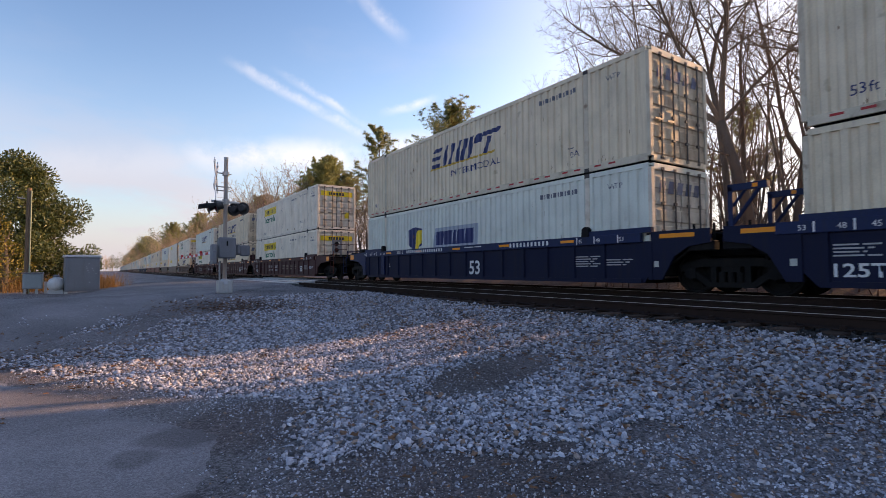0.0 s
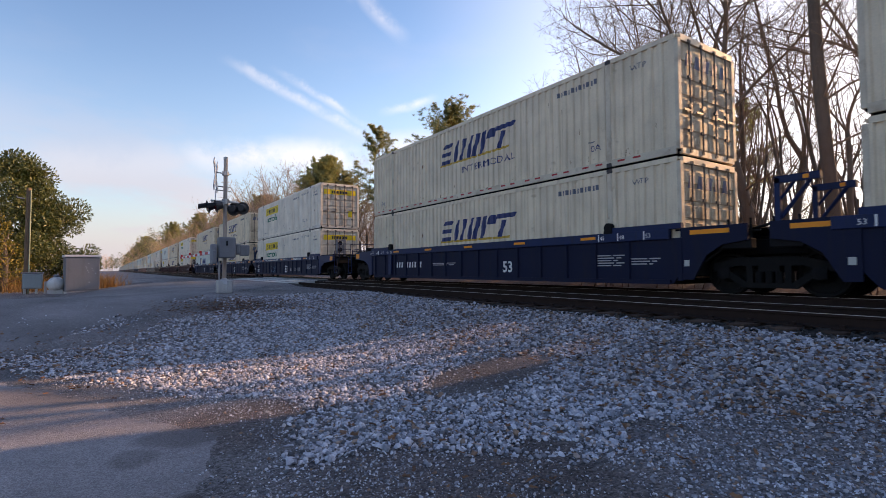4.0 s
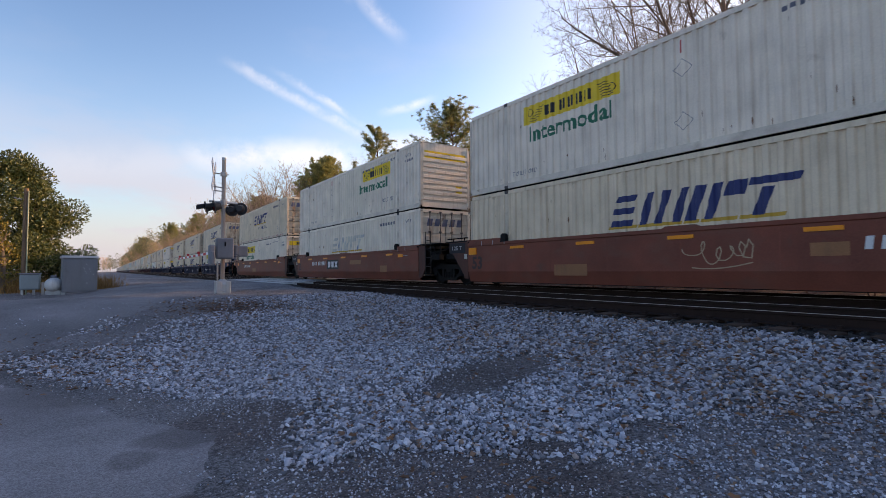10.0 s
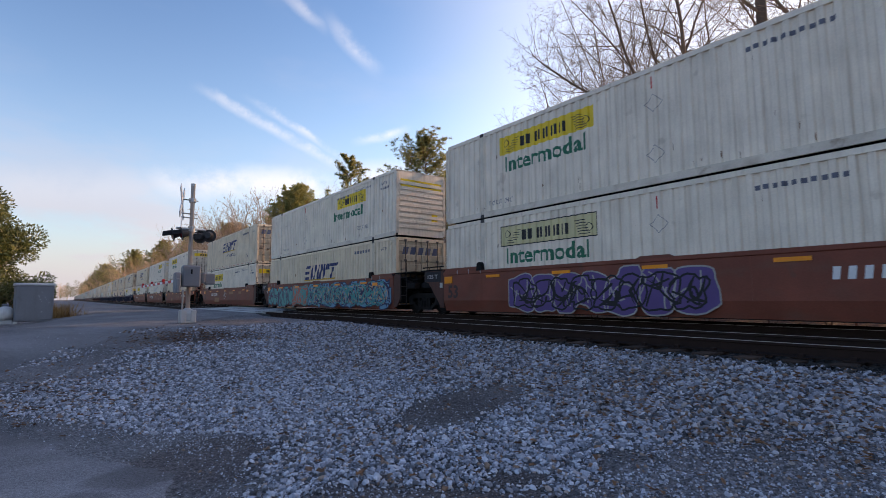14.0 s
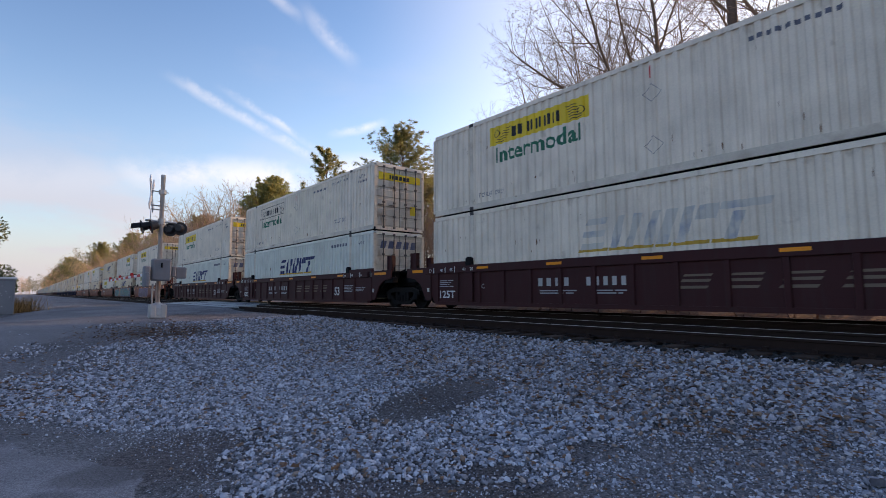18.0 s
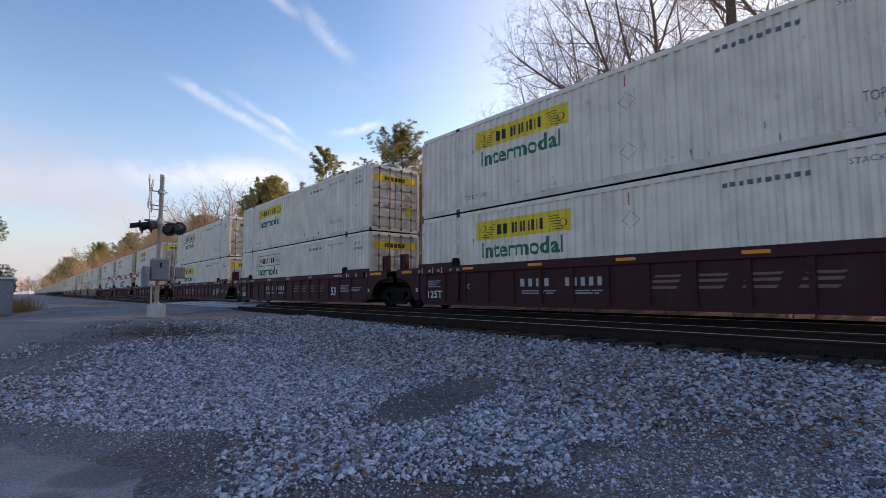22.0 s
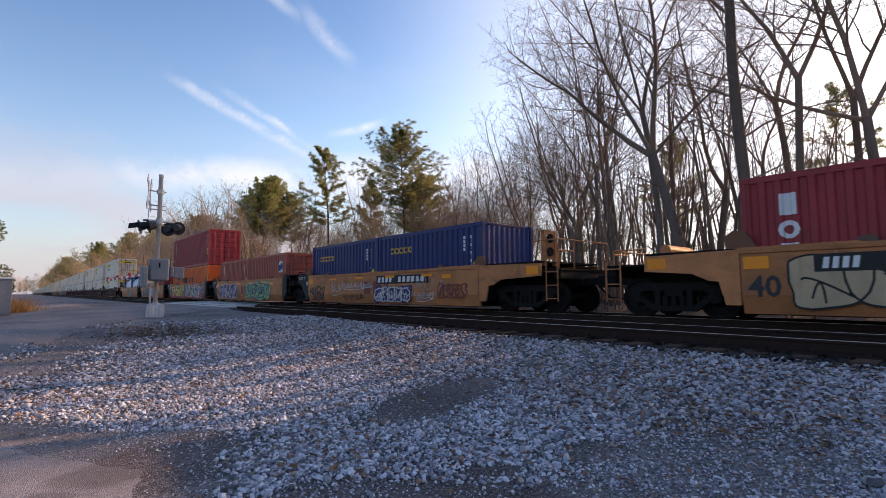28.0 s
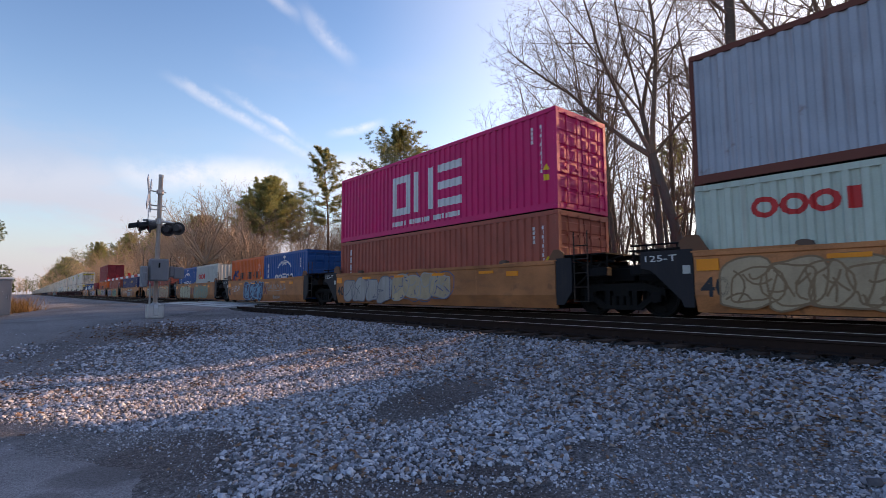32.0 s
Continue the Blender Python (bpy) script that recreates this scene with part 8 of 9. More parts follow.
def again(t, x, y, turn, size):
    tall = max(v[2] for ch in t.children for v in ch.bound_box)
    size = min(size, (math.hypot(x, y) * math.tan(radians(skyline(x, y))) + 1.0) / tall)
    if size < (0.7 if t.name.startswith("pine") else 0.25):
        return None
    ob = copy_thing(t, pose(x, y, height(x, y) - 0.1, 0, 0, turn))
    ob.scale = (size, size, size)
    return ob


# the tall trees nearest the track
near = [
    set_at(bare_tree(101, 20, 0.22, (0.0, 0.14), 0.33, (((0.0, -0.16, 1.0), 0.95, 0.75), ((0.1, 0.95, 0.85), 1.0, 0.8), ((-0.15, 0.35, 1.0), 0.85, 0.6), ((0.4, -0.45, 0.9), 0.6, 0.5)), low=4, label="leaning forked bare oak with wide limbs"), 19.0, 8.3),
    set_at(bare_tree(102, 23, 0.215, (0, 0.02), 0.62, (((0.0, 0.05, 1.0), 1.0, 0.9), ((0.3, 0.5, 0.8), 0.7, 0.5), ((0.1, -0.6, 0.7), 0.6, 0.45)), low=18, label="tall straight bare tree with short side limbs"), 19.2, 6.0),
    set_at(bare_tree(103, 20, 0.15, (0.03, -0.03), 0.42, (((0.0, 0.34, 1.0), 0.95, 0.85), ((0.1, -0.34, 1.0), 0.95, 0.8)), low=4), 20.0, 5.2),
    set_at(bare_tree(104, 16, 0.15, (0, 0.06), 0.30), 21.0, 12.4),
    set_at(bare_tree(105, 19, 0.15, (0.0, 0.05), 0.45, low=5), 19.5, 9.6),
    set_at(bare_tree(106, 15, 0.14, (0, 0.1), 0.26, wide=1.35), 23.0, 16.0),
    set_at(bare_tree(111, 19, 0.19, (0.0, 0.02), 0.34, (((0.1, 0.95, 0.45), 0.75, 0.6), ((0.0, 0.1, 1.0), 1.0, 0.8), ((0.2, -0.5, 0.9), 0.8, 0.6)), low=8, label="bare tree with a long arching limb"), 20.4, 2.9),
]
sapling = set_at(bare_tree(107, 9, 0.05, (0.05, 0.05), 0.2, None, 0.8, 3, (0, 2.6, 4.0, 5.0), 3, "sapling", "thin bare sapling in the wood's edge"), 18.4, 11.0)
pines = [set_at(pine_tree(201, 18.6, 0.56, 0.28, 2.2), 33.5, 47.0), set_at(pine_tree(202, 18.8, 0.50, 0.19, 1.0), 30.0, 58.9), set_at(pine_tree(203, 15.0, 0.45, 0.22, 0.6, 0.16, 0.55, 5), 44.0, 9.0)]
again(pines[0], 36.0, 47.5, 80, 1.0)
again(pines[0], 28.0, 77.0, 120, 0.98)
again(pines[0], 29.5, 80.0, 200, 0.95)
again(pines[1], 40.0, 66.0, 60, 0.9)
for x, y, turn, size in ((46.0, 21.0, 100, 1.0), (48.0, 4.0, 250, 1.0)):
    copy_thing(pines[2], pose(x, y, height(x, y) - 0.1, 0, 0, turn)).scale = (size, size, size)
again(pines[0], 33.0, 78.0, 20, 0.85)
again(near[0], 24.0, 96.0, 150, 1.0)
again(near[0], 27.0, 104.0, 20, 0.95)
wood = random.Random(77)


def wood_edge(y):
    """How far from the track the trees begin: a clearing lies round the road."""
    rows = [(-60, 18.5), (15, 18.8), (24, 27.0), (34, 30.0), (66, 30.0), (100, 24.0), (2000, 22.0)]
    for (y0, x0), (y1, x1) in zip(rows, rows[1:]):
        if y <= y1:
            return x0 + (x1 - x0) * (y - y0) / (y1 - y0)


for i in range(105):
    far = i / 105
    y = 3.5 + 150 * far ** 1.35 + wood.uniform(-2, 2)
    deep = wood.random()
    if y < 26:
        # the wood is thin and low here, and the evening sun comes through it
        x, size = 29 + deep * 18, wood.uniform(0.32, 0.46)
    else:
        x, size = wood_edge(y) + deep * 24, wood.uniform(0.5, 0.82)
    if wood.random() < 0.15:
        again(wood.choice(pines if y > 26 else pines[2:]), x + (5 if y > 26 else 16), y, wood.uniform(0, 360), size)
    else:
        again(near[wood.choice((0, 2, 3, 4, 5))], x, y, wood.uniform(0, 360), size)
# bare crowns that fill the wood's edge between the pines
for i in range(34):
    y = 34 + 52 * wood.random()
    x = 31 + 16 * wood.random() if y < 70 else 26 + 14 * wood.random()
    again(near[(0, 2, 3, 4, 5)[i % 5]], x, y, wood.uniform(0, 360), wood.uniform(0.6, 0.85))
for x, y, k, size in ((21.5, 3.4, 2, 0.9), (24.5, 10.6, 5, 0.8), (23.0, 14.6, 2, 0.85), (25.5, 18.0, 3, 0.85), (24.0, 7.2, 4, 0.75), (27.5, 13.0, 1, 0.7), (22.4, 20.5, 5, 0.8), (26.5, 22.5, 4, 0.75)):
    again(near[k], x, y, wood.uniform(0, 360), size)
for i in range(52):
    y = 1 + 105 * wood.random() ** 1.4
    x = wood_edge(y) - 0.6 + wood.random() * 16
    again(sapling, x, y, wood.uniform(0, 360), wood.uniform(0.35, 0.75) if y < 26 else wood.uniform(0.5, 1.1))


# slim young trees between the old ones
slim = set_at(bare_tree(108, 14, 0.095, (0.03, 0.05), 0.5, None, 0.7, 4, (0, 1.8, 2.6, 4.0), 4, label="slim bare young tree in the wood"), 22.5, 13.4)
slim2 = set_at(bare_tree(109, 13, 0.08, (-0.06, 0.04), 0.55, None, 0.7, 4, (0, 1.8, 2.6, 4.0), 4, label="slim bare young tree in the wood"), 24.0, 9.0)
for i in range(50):
    y = 3.5 + 16 * wood.random()
    x = max(wood_edge(y), 20.0) + 20 * wood.random()
    again(slim if i % 2 else slim2, x, y, wood.uniform(0, 360), wood.uniform(0.7, 1.1) if y > 7 else wood.uniform(0.4, 0.7))


# trees whose crowns stand over the wood's edge: bearing from the crossing, metres off, steepness of the top, which tree
for a, far, steep, k in ((41.0, 47, 15.5, 5), (43.2, 41, 18.5, 3), (45.0, 44, 17, 5), (48.0, 40, 19, 3), (50.5, 34, 22, 5), (53.0, 36, 24, 3), (56.0, 31, 27, 5), (59.5, 30, 31, 4), (69.0, 29, 34, 3), (75.5, 28, 36, 4), (39.0, 52, 15.0, 4), (36.8, 62, 15, 3), (31.5, 66, 14.5, 5), (24.5, 74, 13, 3), (17.5, 86, 11.5, 5)):
    x, y = far * math.sin(radians(a)), far * math.cos(radians(a))
    tall = max(v[2] for ch in near[k].children for v in ch.bound_box)
    size = (far * math.tan(radians(steep)) + 0.8) / tall
    copy_thing(near[k], pose(x, y, height(x, y) - 0.1, 0, 0, wood.uniform(0, 360))).scale = (size, size, size)


def grove(seed, n, label, stout=1.0, twig=None):
    """A stand of slim trees of the inner wood."""
    rng = random.Random(seed)
    trunk, crown = ([], []), ([], [])
    for _ in range(n):
        p = Vector((rng.uniform(-5, 5), rng.uniform(-6, 6), -0.4))
        d = Vector((rng.gauss(0, 0.06), rng.gauss(0, 0.06), 1)).normalized()
        h, r = rng.uniform(8, 14.5), rng.uniform(0.05, 0.13)
        pts = [p, p + d * h * 0.25, p + d * h * 0.5 + Vector((rng.gauss(0, 0.15), rng.gauss(0, 0.15), 0))]
        tube_path(trunk, pts, [r, r * 0.85, r * 0.7], 7)
        for k in range(rng.choice((1, 2, 2, 3))):
            shoot(rng, crown, pts[-1] - d * 0.1, (d + Vector((rng.gauss(0, 0.25), rng.gauss(0, 0.25), 0))).normalized(), h * rng.uniform(0.36, 0.5), r * 0.6, 1, 4, (0, 2.0, 2.8, 4.0), 1.0, 0.03, 0.05, stout)
        for k in range(5):
            shoot(rng, crown, pts[1].lerp(pts[2], rng.random()), aside(rng, d, rng.uniform(50, 85)), h * rng.uniform(0.06, 0.16), r * 0.2, 2, 4, (0, 2.0, 2.8, 4.0), 1.0, 0.03, 0.2, stout)
    t = thing("bare_woods", label, "woods", kind="stuff")
    raw("trunk", *trunk, BARK, t, smooth=True)["kind"] = "stuff"
    raw("branch_crown", *crown, twig or TWIG, t)["kind"] = "stuff"
    return t


groves = [set_at(grove(301, 11, "slim bare trees of the inner wood"), 33.0, 12.0), set_at(grove(302, 11, "slim bare trees of the inner wood"), 31.0, 24.0)]
far_grove = set_at(grove(303, 9, "bare trees in a sunlit tan, in the wood beyond the crossing", 2.6, FARTWIG), 31.0, 68.0)
# the first five stand out of view, added to filter the sunlight
for i, (x, y) in enumerate(((33, -1.5), (45, -1), (40, -10), (54, -9), (29, -10), (31, 6.5), (41, 8), (42, 18), (30, 18), (39, 28), (33, 33), (44, 38), (50, 24), (52, 12), (35, 41), (43, 50), (34, 52), (41, 60), (46, 68), (33, 62), (28, 74), (31, 82), (24, 92), (37, 58), (38, 74), (29, 88), (36, 92), (27, 102))):
    size = min(1.0, (math.hypot(x, y) * math.tan(radians(min(30, skyline(x, y) * 0.88))) + 0.6) / 14.5)
    copy_thing(groves[i % 2] if y < 45 else far_grove, pose(x, y, height(x, y) - 0.1, 0, 0, 77 * i)).scale = (size, size, size)


# unseen trees added beside the crossing, towards the sun, to block and dapple it
for x, y, k, size in ((24.5, -2.0, 4, 0.85), (22.0, -5.5, 5, 0.95), (31.0, -4.5, 3, 0.9), (27.0, -8.0, 0, 0.85), (34.0, -9.5, 5, 0.95), (23.0, -11.0, 4, 0.9), (39.0, -6.0, 3, 0.85)):
    again(near[k], x, y, wood.uniform(0, 360), size)
again(pines[2], 34.0, -11.0, 140, 0.9)


# far woods down the line, and brush under the trees
def far_wood(name, x0, x1, y0, y1, n, seed, label, green=0.12, low=10, high=17, fine=260):
    rng = random.Random(seed)
    vs, fs, gv_, gf_ = [], [], [], []
    for _ in range(n):
        x, y = x0 + (x1 - x0) * rng.random() ** 2, y0 + (y1 - y0) * rng.random() ** 1.4
        h = rng.uniform(low, high)
        z = height(x, y)
        pine = rng.random() < green
        i = len(vs)
        r = 0.11
        vs += [(x - r, y, z - 0.5), (x + r, y, z - 0.5), (x, y + r, z - 0.5), (x, y, z + h)]
        fs += [(i, i + 1, i + 3), (i + 1, i + 2, i + 3), (i + 2, i, i + 3)]
        for _ in range(fine if not pine else 170):
            a = rng.uniform(0, 2 * math.pi)
            q = rng.uniform(0.22, 1.0)
            w = h * 0.26 * math.sin(math.pi * min(1, (q - 0.25) / 0.8)) + 0.4
            c = Vector((x + w * rng.random() * math.cos(a), y + w * rng.random() * math.sin(a), z + h * q))
            d = Vector((rng.gauss(0, 1), rng.gauss(0, 1), rng.gauss(0.7, 0.7))).normalized()
            s = d.orthogonal().normalized() * max(1.0, y / 260) * (0.035 * (120 / fine) ** 0.5 if not pine else 0.2)
            e = c + d * rng.uniform(0.6, 1.7) * (1 if not pine else 0.5)
            if pine:
                i = len(gv_)
                gv_ += [tuple(c - s), tuple(c + s), tuple(e)]
                gf_.append((i, i + 1, i + 2))
            else:
                i = len(vs)
                vs += [tuple(c - s), tuple(c + s), tuple(e)]
                fs.append((i, i + 1, i + 2))
    t = thing(name, label, "woods", kind="stuff")
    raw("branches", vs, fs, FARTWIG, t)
    if gv_:
        raw("foliage", gv_, gf_, FARPINE, t)


# two broad oaks that stand out beside the crossing road
spreading = [((q * math.cos(a), q * math.sin(a), 1.0), long, thick) for q, a, long, thick in [(1.5, 1.26 * k, 0.78, 0.6) for k in range(5)] + [(0.62, 1.57 * k + 0.5, 0.92, 0.6) for k in range(4)] + [(0.05, 0.0, 1.0, 0.6)]]
broad = set_at(bare_tree(110, 17.2, 0.40, (0.0, 0.0), 0.30, spreading, 1.0, 4, (0, 1.7, 2.0, 2.4), 4, label="broad bare oak with spreading limbs in a sunlit tan", stout=4.0, twig=FARTWIG), 19.6, 77.0)
copy_thing(broad, pose(24.5, 84.0, height(24.5, 84.0) - 0.1, 0, 0, 75)).scale = (0.92, 0.92, 0.92)
copy_thing(broad, pose(24.0, 71.0, height(24.0, 71.0) - 0.1, 0, 0, 190)).scale = (0.8, 0.8, 0.8)
line = random.Random(61)
for i in range(64):
    y = 92 + 230 * line.random() ** 1.5
    x = 22 + 26 * line.random() ** 1.6
    again((slim, slim2, broad, slim)[i % 4], x, y, line.uniform(0, 360), line.uniform(0.95, 1.45))
for i in range(30):
    y = 104 + 8.2 * i + line.uniform(-3, 3)
    x = 27 + 5 * (i % 3) + line.uniform(-2, 2)
    size = line.uniform(1.15, 1.45)
    copy_thing(far_grove, pose(x, y, height(x, y) - 0.1, 0, 0, line.uniform(0, 360))).scale = (size, size, size)
for i in range(9):
    y = 350 + 34 * i
    x = 22 + 4 * (i % 3)
    copy_thing(far_grove, pose(x, y, height(x, y) - 0.1, 0, 0, 50 * i)).scale = (1.7, 1.7, 1.5)
    copy_thing(pines[0], pose(x - 3, y + 12, height(x, y) - 0.1, 0, 0, 70 * i)).scale = (1.25, 1.25, 1.1)
for x, y, size in ((30, 118, 0.9), (33, 134, 1.0), (27, 152, 0.95), (31, 176, 1.05), (26, 196, 1.05), (29, 225, 1.1), (24, 262, 1.15), (27, 300, 1.2)):
    copy_thing(pines[0], pose(x, y, height(x, y) - 0.1, 0, 0, 31 * x)).scale = (size, size, size)
far_wood("far_woods", 18, 70, 320, 1100, 420, 4, "distant bare woods along the line", 0.6, 18, 28, 80)
far_wood("far_woods", -320, 20, 700, 1200, 800, 6, "distant low treeline at the horizon", 0.4, 14, 24, 70)


def brush(seed, x0, x1, y0, y1, n, label):
    rng = random.Random(seed)
    vs, fs = [], []
    for _ in range(n):
        x, y = rng.uniform(x0, x1), rng.uniform(y0, y1)
        if x < wood_edge(y) - 1.5:
            continue
        if abs(math.degrees(math.atan2(x, y)) - SUN_TURN) < 12 and rng.random() < 0.8:
            continue
        z = height(x, y)
        h = rng.uniform(0.4, 1.9) * (1.5 if y < 40 else 1.0)
        p = Vector((x, y, z - 0.05))
        d = Vector((rng.gauss(0, 0.25), rng.gauss(0, 0.25), 1)).normalized()
        for k in range(3):
            q = p + d * h / 3
            s = Vector((rng.gauss(0, 1), rng.gauss(0, 1), 0)).normalized() * 0.012 * (3 - k)
            i = len(vs)
            vs += [tuple(p - s), tuple(p + s), tuple(q)]
            fs.append((i, i + 1, i + 2))
            for _ in range(3):
                dd = (d + Vector((rng.gauss(0, 0.6), rng.gauss(0, 0.6), rng.gauss(0.2, 0.4)))).normalized()
                e = q + dd * h * 0.35
                s2 = dd.orthogonal().normalized() * 0.008
                i = len(vs)
                vs += [tuple(q - s2), tuple(q + s2), tuple(e)]
                fs.append((i, i + 1, i + 2))
            p = q
            d = (d + Vector((rng.gauss(0, 0.2), rng.gauss(0, 0.2), 0))).normalized()
    t = thing("brush", label, "brush", kind="stuff")
    raw("stems", vs, fs, BRUSHWOOD, t)


brush(11, 17.0, 44, 0, 95, 6500, "tangled bare brush under the trees")


def blades(seed, name, label, material, spots, n, h):
    rng = random.Random(seed)
    vs, fs = [], []
    for _ in range(n):
        cx, cy, r = rng.choice(spots)
        x, y = cx + rng.gauss(0, r), cy + rng.gauss(0, r)
        z = height(x, y)
        hh = h * rng.uniform(0.4, 1.2)
        d = Vector((rng.gauss(0, 0.3), rng.gauss(0, 0.3), 1)) * hh
        s = Vector((rng.gauss(0, 1), rng.gauss(0, 1), 0)).normalized() * 0.012
        p = Vector((x, y, z - 0.02))
        i = len(vs)
        vs += [tuple(p - s), tuple(p + s), tuple(p + d)]
        fs.append((i, i + 1, i + 2))
    t = thing(name, label, "grass", kind="stuff")
    raw("blades", vs, fs, material, t)


blades(21, "dry_grass", "orange brown dry grass behind the boxes", SEDGE, [(-3.0 - 1.2 * i, 29.5 + 0.5 * i, 0.9) for i in range(8)] + [(-0.5, 31.0, 0.4)], 8000, 0.75)
crown = random.Random(9)
SHELLS = []
for i in range(95):
    z = 0.5 + 7.6 * crown.random() ** 1.1
    half = 4.3 - 0.055 * (z - 1.5) ** 2 if z < 6 else 3.1 - 1.3 * (z - 6)
    a = crown.uniform(0, 2 * math.pi)
    q = crown.uniform(0.45, 1.0)
    SHELLS.append((-0.12 * z + half * 0.85 * q * math.cos(a), half * 0.7 * q * math.sin(a), z, crown.uniform(0.45, 0.95)))
SHELLS += [(-1.9, 0, 8.6, 0.5), (-2.6, 0, 8.3, 0.45), (0, 0, 3.0, 1.8), (-0.6, 0, 5.5, 1.3)]
set_at(leafy(301, "magnolia_tree", "dense evergreen magnolia with glossy green and tawny leaves", "tree", MAGLEAF, SHELLS, 0.19, 820, 7.5), -3.7, 32.0, 0, 0.82)
set_at(leafy(302, "shrub", "yellow green shrub beside the wooden pole", "shrub", BUSHLEAF, [(0, 0, 1.2, 1.0), (-1.0, 0, 1.6, 1.2), (-0.6, 0, 2.8, 0.8), (-0.9, 0.2, 3.5, 0.5), (-2.0, 0, 1.5, 1.2), (-1.6, 0, 2.8, 0.8)], 0.13, 1100, 2.8), -3.95, 29.0)

# ---- sleepers, stones and leaves ----
bm = boxes((-1.3, 1.3, -0.115, 0.115, -0.335, -0.172), bevel=0.012)
tie_me = bpy.data.meshes.new("sleeper")
bm.to_mesh(tie_me)
bm.free()
tie_rng = random.Random(31)
rest = []
for c, tr in ((NEAR, near_track), (FAR, far_track)):
    y = -30.0
    while y < 420:
        y += 0.53
        s, o = road_place(c, y)
        if 0.0 < o < ROAD_WIDE and -3 < s < 14:
            continue
        if c == NEAR and -2 < y < 60:
            ob = linked("sleeper", tie_me, TIEWOOD, tr)
            ob.location = (c + tie_rng.uniform(-0.05, 0.05), y + tie_rng.uniform(-0.03, 0.03), tie_rng.uniform(-0.012, 0.006))
            ob.rotation_euler = (0, 0, tie_rng.uniform(-0.015, 0.015))
        else:
            rest.append((c, y))
vs, fs = [], []
for c, y in rest:
    i = len(vs)
    vs += [(c + dx, y + dy, z) for z in (-0.33, -0.175) for dx, dy in ((-1.3, -0.11), (1.3, -0.11), (1.3, 0.11), (-1.3, 0.11))]
    fs += [(i + 4, i + 5, i + 6, i + 7), (i, i + 1, i + 5, i + 4), (i + 1, i + 2, i + 6, i + 5), (i + 2, i + 3, i + 7, i + 6), (i + 3, i, i + 4, i + 7)]
ob = raw("more_sleepers", vs, fs, TIEWOOD, far_track)
ob["kind"] = "stuff"
plate_bm = boxes((-0.18, 0.18, -0.1, 0.1, -0.175, -0.158), (-0.15, -0.08, -0.03, 0.03, -0.16, -0.12), (0.08, 0.15, -0.03, 0.03, -0.16, -0.12))
plate_me = bpy.data.meshes.new("tie_plate")
plate_bm.to_mesh(plate_me)
plate_bm.free()
for i in range(44):
    y = 0.2 + 0.53 * i
    for x in (-0.7525, 0.7525):
        linked("tie_plate", plate_me, RAILSIDE, near_track).location = (NEAR + x, y, 0)


def stone_field(name, label, material, pts, sizes, seed, squash=0.56):
    """Angular stones, each a small body sunk into the ground, at the given places."""
    rng = np.random.default_rng(seed)
    base = np.array([(x, y, z) for z in (-1, 1) for y in (-1, 1) for x in (-1, 1)]) * 0.72
    tri = np.array([(4, 5, 7), (4, 7, 6), (0, 1, 5), (0, 5, 4), (2, 6, 7), (2, 7, 3), (0, 4, 6), (0, 6, 2), (1, 3, 7), (1, 7, 5)])
    n = len(pts)
    shape = base[None] * (1 + 0.42 * rng.uniform(-1, 1, (n, 8, 3)))
    # the upper corners are drawn in unevenly, as broken stone is
    shape[:, 4:, :2] *= rng.uniform(0.45, 1.0, (n, 1, 2))
    shape *= rng.uniform(0.65, 1.3, (n, 1, 3)) * np.array([1.2, 0.95, squash])
    ang = rng.uniform(0, 2 * np.pi, n)
    c, s = np.cos(ang), np.sin(ang)
    tilt, roll = rng.normal(0, 0.34, n), rng.normal(0, 0.34, n)
    x, y, z = shape[..., 0], shape[..., 1], shape[..., 2]
    x, z = x * np.cos(roll)[:, None] - z * np.sin(roll)[:, None], x * np.sin(roll)[:, None] + z * np.cos(roll)[:, None]
    y2, z2 = y * np.cos(tilt)[:, None] - z * np.sin(tilt)[:, None], y * np.sin(tilt)[:, None] + z * np.cos(tilt)[:, None]
    X, Y = x * c[:, None] - y2 * s[:, None], x * s[:, None] + y2 * c[:, None]
    V = np.stack([X, Y, z2], -1) * sizes[:, None, None] + pts[:, None, :]
    F = (tri[None] + 8 * np.arange(n)[:, None, None]).reshape(-1, 3)
    me = bpy.data.meshes.new(name)
    me.vertices.add(n * 8)
    me.vertices.foreach_set("co", V.reshape(-1))
    me.loops.add(len(F) * 3)
    me.loops.foreach_set("vertex_index", F.reshape(-1).astype(np.int32))
    me.polygons.add(len(F))
    me.polygons.foreach_set("loop_start", np.arange(0, len(F) * 3, 3, dtype=np.int32))
    me.polygons.foreach_set("loop_total", np.full(len(F), 3, dtype=np.int32))
    me.update()
    me.validate()
    return tagged(linked(name, me, material), label, "gravel", kind="stuff")


def blob(x, y, cx, cy, rx, ry, turn=0.0):
    """1 inside an oval patch, fading out at its rim."""
    c, s = math.cos(radians(turn)), math.sin(radians(turn))
    dx, dy = x - cx, y - cy
    u, v = (dx * c + dy * s) / rx, (-dx * s + dy * c) / ry
    d = math.hypot(u, v) + 0.22 * noise.noise((x * 1.3, y * 1.3, 5.5)) + 0.1 * noise.noise((x * 4, y * 4, 1.5))
    return smooth01(1.25, 0.8, d)


